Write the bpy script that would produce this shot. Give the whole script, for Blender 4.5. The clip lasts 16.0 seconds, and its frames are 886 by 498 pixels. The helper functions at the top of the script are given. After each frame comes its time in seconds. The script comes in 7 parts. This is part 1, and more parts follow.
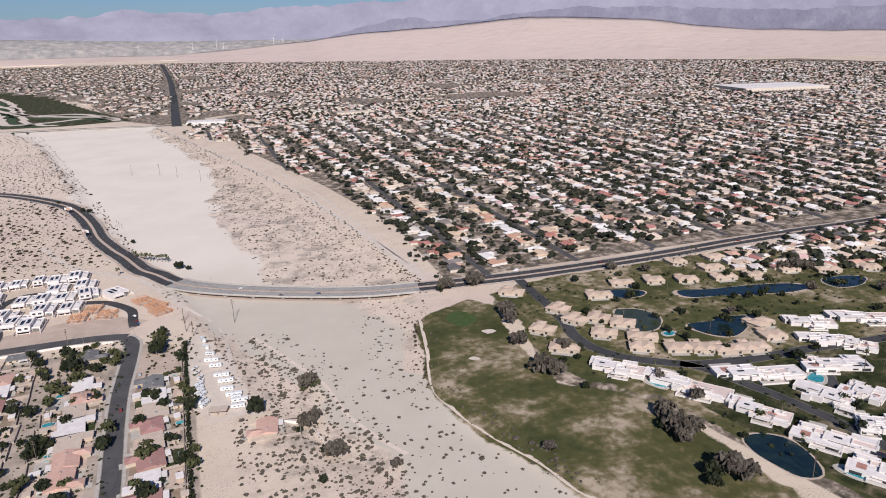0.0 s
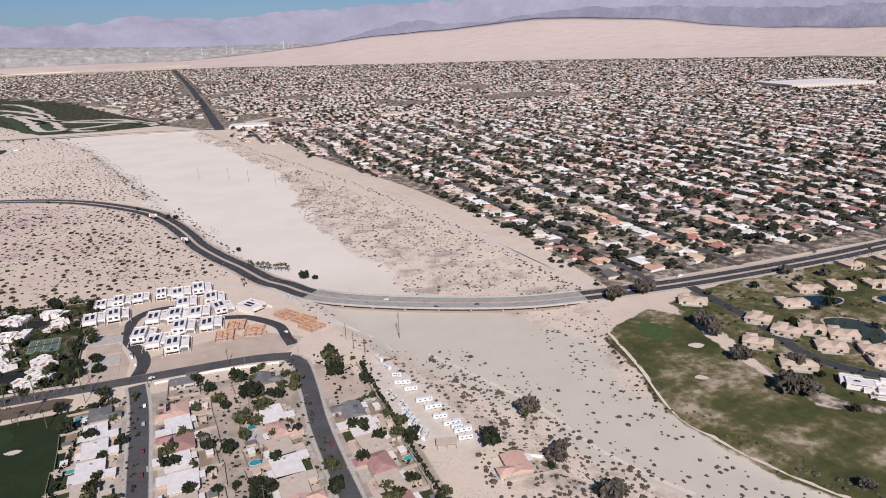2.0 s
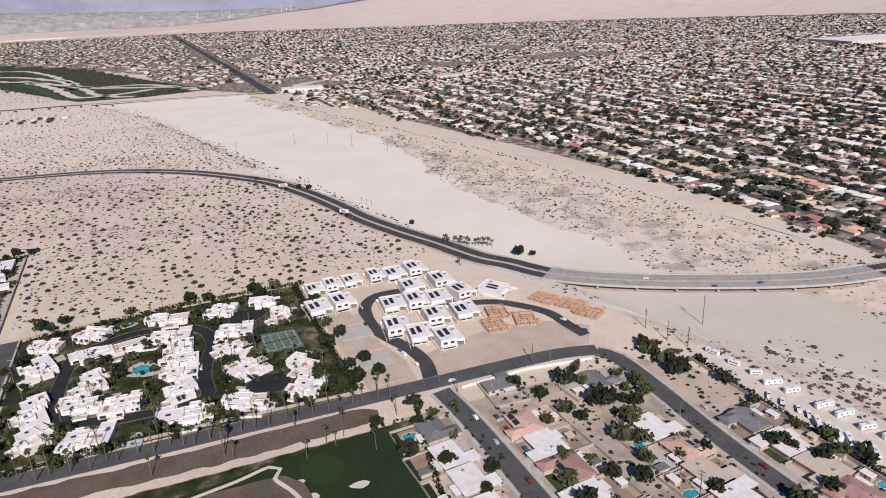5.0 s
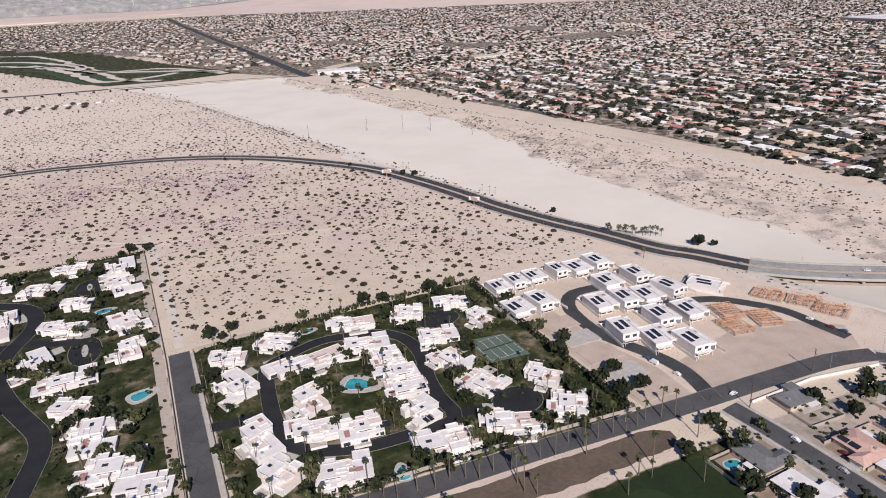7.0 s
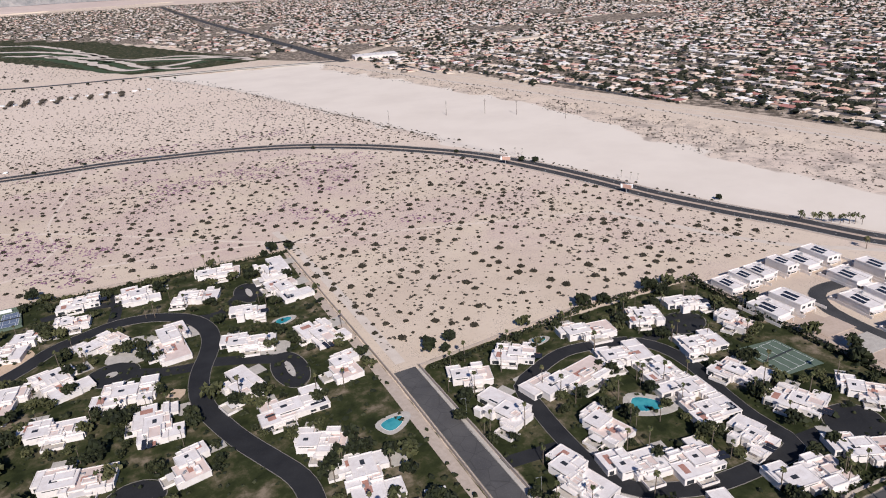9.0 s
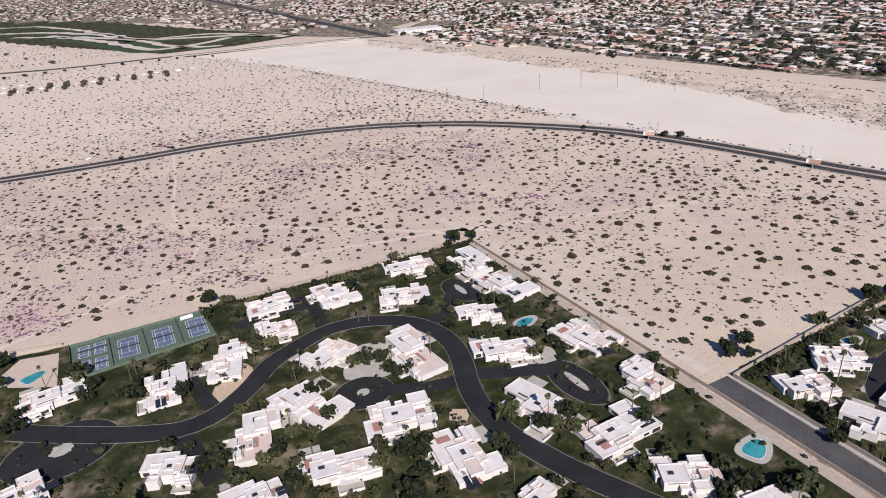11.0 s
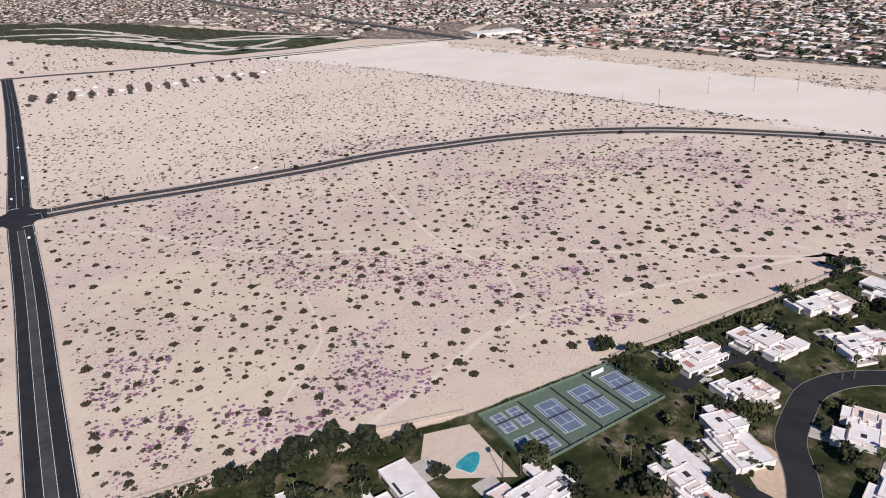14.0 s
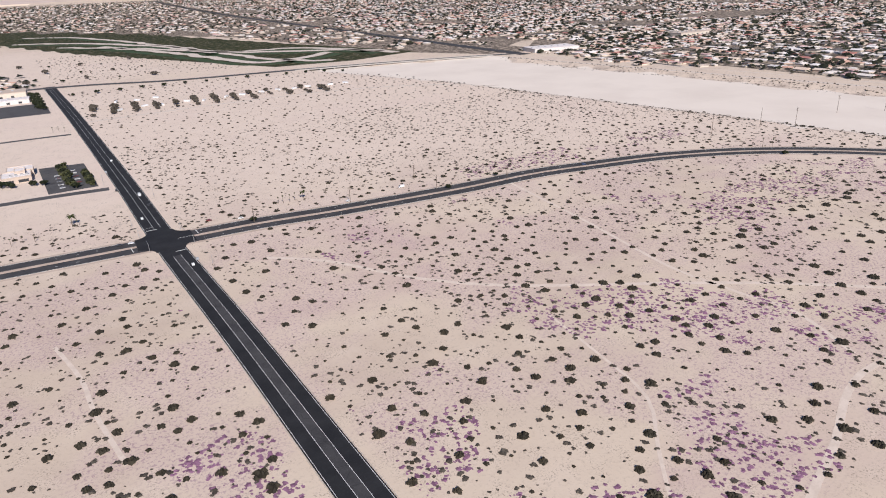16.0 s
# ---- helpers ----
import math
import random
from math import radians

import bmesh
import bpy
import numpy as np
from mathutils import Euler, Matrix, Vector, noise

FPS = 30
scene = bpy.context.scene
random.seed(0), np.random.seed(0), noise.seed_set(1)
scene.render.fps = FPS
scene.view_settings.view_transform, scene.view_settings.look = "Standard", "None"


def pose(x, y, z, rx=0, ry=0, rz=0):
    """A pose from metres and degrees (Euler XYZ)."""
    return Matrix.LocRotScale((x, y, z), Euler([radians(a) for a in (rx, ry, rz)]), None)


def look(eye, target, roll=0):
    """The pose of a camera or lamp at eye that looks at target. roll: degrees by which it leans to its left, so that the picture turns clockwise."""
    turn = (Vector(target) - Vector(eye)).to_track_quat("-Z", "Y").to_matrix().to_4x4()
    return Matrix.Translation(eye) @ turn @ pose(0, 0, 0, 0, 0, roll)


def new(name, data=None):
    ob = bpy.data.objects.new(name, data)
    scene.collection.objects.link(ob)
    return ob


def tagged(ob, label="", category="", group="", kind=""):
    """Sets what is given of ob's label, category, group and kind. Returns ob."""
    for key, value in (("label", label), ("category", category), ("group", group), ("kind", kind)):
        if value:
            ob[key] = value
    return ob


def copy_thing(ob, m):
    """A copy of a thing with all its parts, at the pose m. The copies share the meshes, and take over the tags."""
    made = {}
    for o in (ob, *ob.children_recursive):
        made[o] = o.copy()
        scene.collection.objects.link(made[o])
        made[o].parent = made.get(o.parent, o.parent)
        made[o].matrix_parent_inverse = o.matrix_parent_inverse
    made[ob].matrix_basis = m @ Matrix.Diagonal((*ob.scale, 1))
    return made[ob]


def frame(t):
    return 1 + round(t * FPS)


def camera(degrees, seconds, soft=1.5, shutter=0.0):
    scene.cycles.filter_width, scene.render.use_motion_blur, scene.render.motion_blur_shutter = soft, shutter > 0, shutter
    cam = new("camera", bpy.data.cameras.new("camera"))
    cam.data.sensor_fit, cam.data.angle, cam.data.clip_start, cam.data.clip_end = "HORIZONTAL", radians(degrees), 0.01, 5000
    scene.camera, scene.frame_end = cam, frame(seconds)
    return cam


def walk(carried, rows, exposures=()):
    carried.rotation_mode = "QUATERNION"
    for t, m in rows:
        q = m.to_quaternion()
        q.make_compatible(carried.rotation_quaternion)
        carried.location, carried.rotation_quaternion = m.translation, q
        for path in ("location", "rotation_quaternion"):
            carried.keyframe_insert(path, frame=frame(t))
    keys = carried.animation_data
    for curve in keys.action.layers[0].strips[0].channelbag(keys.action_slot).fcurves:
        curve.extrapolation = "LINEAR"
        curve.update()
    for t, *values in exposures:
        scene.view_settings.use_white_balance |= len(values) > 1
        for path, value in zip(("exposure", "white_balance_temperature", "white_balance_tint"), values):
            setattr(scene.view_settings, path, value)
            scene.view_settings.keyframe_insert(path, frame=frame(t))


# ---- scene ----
cam = camera(66.9, 16.0, soft=1.05)
PATH = [
    (0, (-7.311, 4.701, 102.644), (-5.781, 8.196, 101.443), -1.72),
    (0.5, (-19.895, 16.853, 101.523), (-18.369, 20.353, 100.331), -2.06),
    (1, (-32.444, 29.033, 100.448), (-30.920, 32.537, 99.265), -2.36),
    (1.5, (-44.924, 41.242, 99.449), (-43.401, 44.748, 98.271), -2.41),
    (2, (-57.325, 53.484, 98.501), (-55.800, 56.988, 97.318), -2.43),
    (2.5, (-69.663, 65.762, 97.604), (-68.135, 69.257, 96.400), -2.42),
    (3, (-81.933, 78.034, 96.734), (-80.403, 81.517, 95.496), -2.45),
    (3.5, (-94.158, 90.284, 95.857), (-92.628, 93.755, 94.586), -2.58),
    (4, (-106.330, 102.507, 94.930), (-104.796, 105.963, 93.627), -2.77),
    (6.5, (-168.428, 165.147, 91.408), (-166.849, 168.525, 89.959), -3.24),
    (7, (-180.874, 177.872, 90.577), (-179.277, 181.237, 89.120), -3.25),
    (7.5, (-193.261, 190.652, 89.757), (-191.648, 194.009, 88.298), -3.45),
    (8, (-205.502, 203.496, 88.969), (-203.876, 206.842, 87.499), -3.62),
    (8.5, (-217.586, 216.399, 88.252), (-215.947, 219.729, 86.760), -3.72),
    (9, (-229.604, 229.413, 87.604), (-227.954, 232.721, 86.077), -3.81),
    (11.5, (-289.714, 296.229, 84.528), (-288.032, 299.456, 82.869), -4.70),
    (12, (-301.793, 310.072, 84.087), (-300.097, 313.287, 82.417), -4.71),
    (12.5, (-313.927, 324.001, 83.576), (-312.214, 327.205, 81.904), -4.74),
    (13, (-326.012, 338.103, 83.042), (-324.279, 341.302, 81.380), -4.57),
    (13.5, (-338.117, 352.402, 82.484), (-336.362, 355.600, 80.843), -4.25),
    (14, (-350.355, 366.863, 81.904), (-348.569, 370.061, 80.297), -3.84),
    (14.5, (-362.691, 381.478, 81.329), (-360.871, 384.676, 79.759), -3.46),
    (15, (-375.160, 396.273, 80.797), (-373.308, 399.466, 79.255), -3.08),
    (15.5, (-387.721, 411.271, 80.324), (-385.843, 414.455, 78.797), -2.72),
    (16, (-400.345, 426.382, 79.829), (-398.447, 429.555, 78.304), -2.70),
]
walk(cam, [(t, look(eye, target, roll)) for t, eye, target, roll in PATH], [(0, 0.0), (12, 0.03), (14, 0.05), (16, 0.06)])

# The place is drawn in full-size metres on a chart, warped to fit the camera's view and brought to this scale at the
# end.
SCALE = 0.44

# ---------------------------------------------------------------- light
SUN_AZ, SUN_EL = radians(-104.6), radians(36.2)
world = bpy.data.worlds.new("sky")
scene.world = world
world.use_nodes = True
wt = world.node_tree
sky = wt.nodes.new("ShaderNodeTexSky")
sky.sky_type, sky.sun_disc = "NISHITA", False
sky.sun_elevation, sky.sun_rotation = SUN_EL, radians(194.6)
sky.dust_density, sky.air_density, sky.ozone_density = 0.4, 1.0, 2.0
wt.nodes["Background"].inputs[1].default_value = 0.036
tint = wt.nodes.new("ShaderNodeMix")
tint.data_type, tint.blend_type = "RGBA", "MULTIPLY"
tint.inputs[0].default_value, tint.inputs[7].default_value = 1.0, (0.98, 1.26, 1.9, 1)
wt.links.new(sky.outputs[0], tint.inputs[6])
wt.links.new(tint.outputs[2], wt.nodes["Background"].inputs[0])
sun_data = bpy.data.lights.new("sun", "SUN")
sun_data.energy, sun_data.angle, sun_data.color = 5.0, radians(0.53), (1.0, 0.945, 0.915)
sun_lamp = new("sun", sun_data)
to_sun = Vector((math.cos(SUN_AZ) * math.cos(SUN_EL), math.sin(SUN_AZ) * math.cos(SUN_EL), math.sin(SUN_EL)))
sun_lamp.matrix_world = look(to_sun * 300, (0, 0, 0))
scene.view_settings.exposure = 0.2

# ---------------------------------------------------------------- materials
class Nodes:
    """A small writer of node materials."""

    def __init__(self, name, rough=0.9, metal=0.0, spec=0.3):
        self.m = bpy.data.materials.new(name)
        self.m.use_nodes = True
        self.t = self.m.node_tree
        self.b = self.t.nodes["Principled BSDF"]
        self.b.inputs["Roughness"].default_value = rough
        self.b.inputs["Metallic"].default_value = metal
        self.b.inputs["Specular IOR Level"].default_value = spec

    def n(self, kind, **props):
        node = self.t.nodes.new("ShaderNode" + kind)
        for k, v in props.items():
            if k == "op":
                node.operation = v
            elif k == "blend":
                node.data_type, node.blend_type, node.clamp_factor = "RGBA", v, True
            elif k == "attr":
                node.attribute_name = v
            elif k == "feature":
                node.feature = v
        return node

    def link(self, a, b):
        self.t.links.new(a, b)

    def put(self, socket, v):
        if isinstance(v, bpy.types.NodeSocket):
            self.link(v, socket)
        elif isinstance(v, (tuple, list)) and len(v) == 3 and socket.type == "RGBA":
            socket.default_value = (*v, 1)
        else:
            socket.default_value = v

    def pos(self):
        x = self.n("VectorMath", op="SCALE")
        self.link(self.n("NewGeometry").outputs["Position"], x.inputs[0])
        x.inputs["Scale"].default_value = 1 / SCALE
        return x.outputs[0]

    def noise(self, scale, detail=4, rough=0.6, vec=None, dist=0.0):
        x = self.n("TexNoise")
        x.inputs["Scale"].default_value, x.inputs["Detail"].default_value = scale, detail
        x.inputs["Roughness"].default_value, x.inputs["Distortion"].default_value = rough, dist
        self.link(vec or self.pos(), x.inputs["Vector"])
        return x.outputs["Fac"]

    def cells(self, scale, vec=None, feature="F1"):
        x = self.n("TexVoronoi", feature=feature)
        x.inputs["Scale"].default_value = scale
        self.link(vec or self.pos(), x.inputs["Vector"])
        return x.outputs["Distance"], None

    def math(self, op, a, b=0.0):
        x = self.n("Math", op=op)
        self.put(x.inputs[0], a)
        self.put(x.inputs[1], b)
        return x.outputs[0]

    def step(self, v, lo, hi):
        """0 below lo, 1 above hi, smooth between."""
        x = self.n("MapRange")
        x.interpolation_type = "SMOOTHSTEP"
        self.put(x.inputs[0], v)
        x.inputs[1].default_value, x.inputs[2].default_value = lo, hi
        return x.outputs[0]

    def mix(self, f, a, b, blend="MIX"):
        x = self.n("Mix", blend=blend)
        self.put(x.inputs[0], f)
        self.put(x.inputs[6], a)
        self.put(x.inputs[7], b)
        return x.outputs[2]

    def ramp(self, v, stops, constant=False):
        x = self.n("ValToRGB")
        self.put(x.inputs[0], v)
        r = x.color_ramp
        r.interpolation = "CONSTANT" if constant else "LINEAR"
        while len(r.elements) < len(stops):
            r.elements.new(0.5)
        for e, (p, c) in zip(r.elements, stops):
            e.position, e.color = p, (*c, 1)
        return x.outputs[0]

    def attr(self, name):
        return self.n("Attribute", attr=name).outputs["Fac"]

    def island(self):
        return self.n("NewGeometry").outputs["Random Per Island"]

    def each(self):
        return self.n("ObjectInfo").outputs["Random"]

    def done(self, colour, bump=None, strength=0.3, distance=0.1):
        self.put(self.b.inputs["Base Color"], colour)
        if bump is not None:
            x = self.n("Bump")
            x.inputs["Strength"].default_value, x.inputs["Distance"].default_value = strength, distance * SCALE
            self.link(bump, x.inputs["Height"])
            self.link(x.outputs[0], self.b.inputs["Normal"])
        return self.m


def surface(name, a, b, scale, rough=0.9, fine=8.0, bump=0.2, metal=0.0, spec=0.3, spread=0.0):
    """Two tones mixed by a coarse and a fine noise; spread: how far pieces differ."""
    k = Nodes(name, rough, metal, spec)
    c, f = k.noise(scale), k.noise(scale * fine, 3)
    v = k.step(k.math("ADD", k.math("MULTIPLY", c, 0.65), k.math("MULTIPLY", f, 0.35)), 0.32, 0.68)
    col = k.mix(v, a, b)
    if spread:
        col = k.mix(k.math("MULTIPLY", k.each(), spread), col, tuple(x * 0.45 for x in a))
    return k.done(col, f, bump, 0.05)


def ground_material():
    k = Nodes("desert_ground", 0.95, 0, 0.15)
    big, mid, fine = k.noise(0.006, 5), k.noise(0.045, 5, 0.65), k.noise(0.5, 4, 0.7)
    grit, _ = k.cells(0.55)
    desert = k.ramp(big, [(0.3, (0.55, 0.435, 0.345)), (0.52, (0.66, 0.54, 0.42)), (0.7, (0.575, 0.435, 0.375))])
    desert = k.mix(k.math("MULTIPLY", k.step(mid, 0.45, 0.72), 0.7), desert, (0.70, 0.575, 0.465))
    desert = k.mix(k.math("MULTIPLY", k.attr("pale"), 0.75), desert, k.mix(mid, (0.68, 0.55, 0.455), (0.80, 0.67, 0.57)))
    desert = k.mix(k.math("MULTIPLY", k.step(fine, 0.52, 0.72), 0.35), desert, (0.33, 0.265, 0.205))
    # low herbs between the shrubs
    herb = k.math("MULTIPLY", k.step(k.noise(0.09, 4), 0.46, 0.6), k.step(k.noise(1.1, 3, 0.65), 0.53, 0.62))
    desert = k.mix(k.math("MULTIPLY", herb, 0.62), desert, (0.20, 0.155, 0.115))
    # sand verbena in drifts
    drift = k.math("MULTIPLY", k.step(k.noise(0.011, 3), 0.43, 0.58), k.attr("flower"))
    tuft = k.math("MULTIPLY", k.step(k.noise(0.6, 4, 0.7), 0.53, 0.59), drift)
    desert = k.mix(k.math("MULTIPLY", drift, 0.26), desert, (0.60, 0.44, 0.42))
    desert = k.mix(k.math("MULTIPLY", tuft, 0.5), desert, (0.25, 0.13, 0.20))
    # river bed
    bed = k.ramp(k.noise(0.012, 6), [(0.3, (0.71, 0.62, 0.535)), (0.6, (0.77, 0.68, 0.59))])
    bed = k.mix(k.attr("silt"), bed, k.mix(k.noise(0.04, 5), (0.51, 0.445, 0.365), (0.62, 0.55, 0.46)))
    streak = k.step(k.noise(0.05, 4), 0.6, 0.8)
    bed = k.mix(k.math("MULTIPLY", streak, 0.12), bed, (0.52, 0.46, 0.405))
    ragged = k.math("ADD", k.attr("wash"), k.math("MULTIPLY", k.math("SUBTRACT", k.noise(0.011, 4, 0.5), 0.5), 1.1))
    col = k.mix(k.step(ragged, 0.46, 0.54), desert, bed)
    # scrub of the flood plain
    scrub = k.math("MULTIPLY", k.math("MULTIPLY", k.attr("scrub"), k.step(ragged, 0.54, 0.44)), k.step(k.noise(0.03, 8, 0.75), 0.47, 0.62))
    col = k.mix(k.math("MULTIPLY", scrub, 0.68), col, (0.26, 0.215, 0.185))
    # town soil
    soil = k.ramp(k.noise(0.075, 5, 0.7), [(0.36, (0.066, 0.056, 0.044)), (0.49, (0.175, 0.14, 0.108)), (0.62, (0.52, 0.42, 0.335))])
    col = k.mix(k.step(k.attr("town"), 0.45, 0.55), col, soil)
    yard = k.ramp(k.noise(0.06, 5, 0.7), [(0.35, (0.28, 0.228, 0.185)), (0.62, (0.48, 0.395, 0.325))])
    col = k.mix(k.step(k.attr("yard"), 0.45, 0.55), col, yard)
    # dry and watered grass
    turf = k.ramp(k.math("ADD", k.math("MULTIPLY", k.noise(0.018, 4), 0.7), k.math("MULTIPLY", k.noise(0.15, 4), 0.3)),
                  [(0.38, (0.050, 0.056, 0.020)), (0.49, (0.088, 0.086, 0.034)), (0.54, (0.165, 0.135, 0.07)), (0.62, (0.42, 0.34, 0.25))])
    edge = k.math("ADD", k.attr("turf"), k.math("MULTIPLY", k.math("SUBTRACT", k.noise(0.05, 4), 0.5), 0.5))
    col = k.mix(k.step(edge, 0.46, 0.54), col, turf)
    lawn = k.ramp(k.noise(0.06, 5, 0.65), [(0.36, (0.017, 0.022, 0.007)), (0.49, (0.036, 0.042, 0.015)), (0.57, (0.085, 0.075, 0.040)), (0.68, (0.24, 0.19, 0.135))])
    col = k.mix(k.step(k.math("ADD", k.attr("lawn"), k.math("MULTIPLY", k.math("SUBTRACT", k.noise(0.08, 3), 0.5), 0.3)), 0.46, 0.54), col, lawn)
    return k.done(col, fine, 0.5, 0.25)


def leaf_material(name, a, b, c):
    k = Nodes(name, 0.75, 0, 0.25)
    v = k.math("ADD", k.math("MULTIPLY", k.island(), 0.6), k.math("MULTIPLY", k.each(), 0.4))
    return k.done(k.ramp(v, [(0.1, a), (0.5, b), (0.95, c)]))


def tile_material(name, stops, constant=True):
    """Roofs of a whole quarter: one colour an island."""
    k = Nodes(name, 0.85, 0, 0.2)
    col = k.ramp(k.island(), stops, constant)
    col = k.mix(k.math("MULTIPLY", k.step(k.noise(0.6, 4, 0.7), 0.45, 0.7), 0.35), col, (0.22, 0.17, 0.14))
    return k.done(col, k.noise(3.0, 2), 0.3, 0.05)


def asphalt_material(name, tone, worn):
    k = Nodes(name, 0.88, 0, 0.25)
    col = k.ramp(k.noise(0.07, 5, 0.6), [(0.35, tone), (0.7, worn)])
    col = k.mix(k.math("MULTIPLY", k.step(k.noise(1.2, 4, 0.7), 0.5, 0.75), 0.4), col, tuple(x * 1.5 for x in worn))
    crack, _ = k.cells(0.12, None, "DISTANCE_TO_EDGE")
    col = k.mix(k.math("MULTIPLY", k.step(crack, 0.03, 0.0), 0.35), col, (0.02, 0.02, 0.02))
    return k.done(col, k.noise(6.0, 2), 0.2, 0.02)


def water_material(name, deep, shallow, rough=0.06):
    k = Nodes(name, rough, 0, 0.5)
    return k.done(k.mix(k.step(k.noise(0.12, 3), 0.4, 0.65), deep, shallow), k.noise(1.6, 3), 0.08, 0.05)


def hill_material(name, a, b, c, scale):
    k = Nodes(name, 1.0, 0, 0.0)
    v = k.math("ADD", k.math("MULTIPLY", k.noise(scale, 8, 0.6), 0.7), k.math("MULTIPLY", k.noise(scale * 7, 6, 0.7), 0.3))
    return k.done(k.ramp(v, [(0.35, a), (0.52, b), (0.66, c)]), k.noise(scale * 4, 5, 0.6), 0.5, 40.0)


GROUND = ground_material()
ASPHALT = asphalt_material("asphalt", (0.045, 0.044, 0.046), (0.075, 0.073, 0.073))
ASPHALT_OLD = asphalt_material("old_asphalt", (0.072, 0.069, 0.070), (0.105, 0.10, 0.098))
ASPHALT_NEW = asphalt_material("fresh_asphalt", (0.017, 0.017, 0.019), (0.030, 0.030, 0.032))
CONCRETE = surface("concrete", (0.40, 0.36, 0.32), (0.52, 0.48, 0.43), 0.3)
KERB = surface("dusty_kerb_concrete", (0.15, 0.135, 0.12), (0.27, 0.245, 0.22), 0.3)
DECK = surface("bridge_concrete", (0.36, 0.33, 0.30), (0.46, 0.43, 0.39), 0.2)
PAINT = surface("road_paint", (0.62, 0.62, 0.60), (0.75, 0.75, 0.72), 0.8)
YELLOW = surface("yellow_road_paint", (0.55, 0.40, 0.08), (0.62, 0.47, 0.12), 0.8)
DIRT = surface("packed_dirt", (0.58, 0.49, 0.41), (0.67, 0.58, 0.50), 0.12, fine=9)
GRAVEL = surface("tan_gravel", (0.50, 0.36, 0.25), (0.62, 0.47, 0.34), 0.5, fine=10)
PAD = surface("graded_soil", (0.44, 0.34, 0.27), (0.55, 0.435, 0.355), 0.08, fine=12)
STUCCO = surface("white_stucco", (0.72, 0.655, 0.61), (0.82, 0.765, 0.725), 0.35, spread=0.22)
ROOF_WHITE = surface("white_roof_coating", (0.70, 0.63, 0.595), (0.85, 0.795, 0.77), 0.25, fine=6, spread=0.12)
ROOF_BLUSH = surface("pinkish_roof_coating", (0.66, 0.52, 0.46), (0.76, 0.62, 0.56), 0.3, fine=6, spread=0.15)
ROOF_RED = surface("red_deck_tiles", (0.36, 0.17, 0.13), (0.46, 0.25, 0.20), 0.5)
ROOF_PINK = surface("salmon_clay_tiles", (0.56, 0.33, 0.26), (0.64, 0.43, 0.35), 0.4, spread=0.2)
ROOF_TAN = surface("tan_gravel_roof", (0.54, 0.43, 0.345), (0.64, 0.53, 0.44), 0.3, spread=0.2)
ROOF_GREY = surface("grey_shingles", (0.16, 0.155, 0.155), (0.24, 0.23, 0.225), 0.5, spread=0.4)
ROOF_MAROON = surface("maroon_tiles", (0.36, 0.18, 0.16), (0.44, 0.26, 0.23), 0.5, spread=0.2)
PLASTER = surface("beige_plaster", (0.50, 0.40, 0.31), (0.60, 0.50, 0.40), 0.4, spread=0.35)
DARK = surface("dark_glass_and_shade", (0.03, 0.033, 0.037), (0.05, 0.053, 0.058), 1.0, rough=0.25, spec=0.5, bump=0.0)
SOLAR = surface("solar_panel", (0.018, 0.02, 0.028), (0.03, 0.033, 0.045), 1.5, rough=0.25, spec=0.5, bump=0.0)
METAL = surface("grey_metal", (0.42, 0.42, 0.42), (0.55, 0.55, 0.54), 1.0, rough=0.5, metal=0.6)
WOOD = surface("weathered_wood", (0.10, 0.075, 0.055), (0.16, 0.125, 0.095), 1.0)
LUMBER = surface("fresh_lumber", (0.58, 0.29, 0.16), (0.68, 0.40, 0.25), 0.6)
BARK = surface("bark", (0.11, 0.085, 0.065), (0.19, 0.15, 0.115), 2.0)
HULL = surface("white_vehicle_body", (0.74, 0.74, 0.73), (0.82, 0.82, 0.81), 1.0, rough=0.35, spec=0.5, spread=0.15)
WALL_STONE = surface("garden_wall_block", (0.34, 0.28, 0.24), (0.44, 0.37, 0.32), 0.6)
COURT_GREEN = surface("green_court_acrylic", (0.095, 0.132, 0.10), (0.125, 0.163, 0.122), 0.3, rough=0.8)
COURT_BLUE = surface("blue_court_acrylic", (0.11, 0.145, 0.22), (0.145, 0.18, 0.255), 0.4, rough=0.8)
POOL = water_material("pool_water", (0.03, 0.25, 0.30), (0.07, 0.36, 0.39))
POND = water_material("pond_water", (0.008, 0.018, 0.022), (0.015, 0.03, 0.03), 0.12)
POND_GREEN = water_material("algae_pond_water", (0.035, 0.045, 0.025), (0.05, 0.06, 0.03), 0.3)
LEAF_DARK = leaf_material("dark_leaves", (0.010, 0.013, 0.006), (0.021, 0.026, 0.010), (0.048, 0.050, 0.021))
LEAF_OLIVE = leaf_material("olive_leaves", (0.035, 0.038, 0.015), (0.065, 0.068, 0.028), (0.11, 0.105, 0.045))
LEAF_GREY = leaf_material("grey_leafless_twigs", (0.055, 0.045, 0.035), (0.095, 0.08, 0.063), (0.14, 0.12, 0.095))
LEAF_PALM = leaf_material("palm_fronds", (0.03, 0.038, 0.012), (0.06, 0.068, 0.024), (0.14, 0.12, 0.06))
SHRUB = leaf_material("creosote_twigs", (0.020, 0.017, 0.011), (0.036, 0.030, 0.019), (0.064, 0.052, 0.035))
CITY_LEAF = leaf_material("town_foliage", (0.011, 0.013, 0.007), (0.022, 0.025, 0.013), (0.05, 0.046, 0.026))
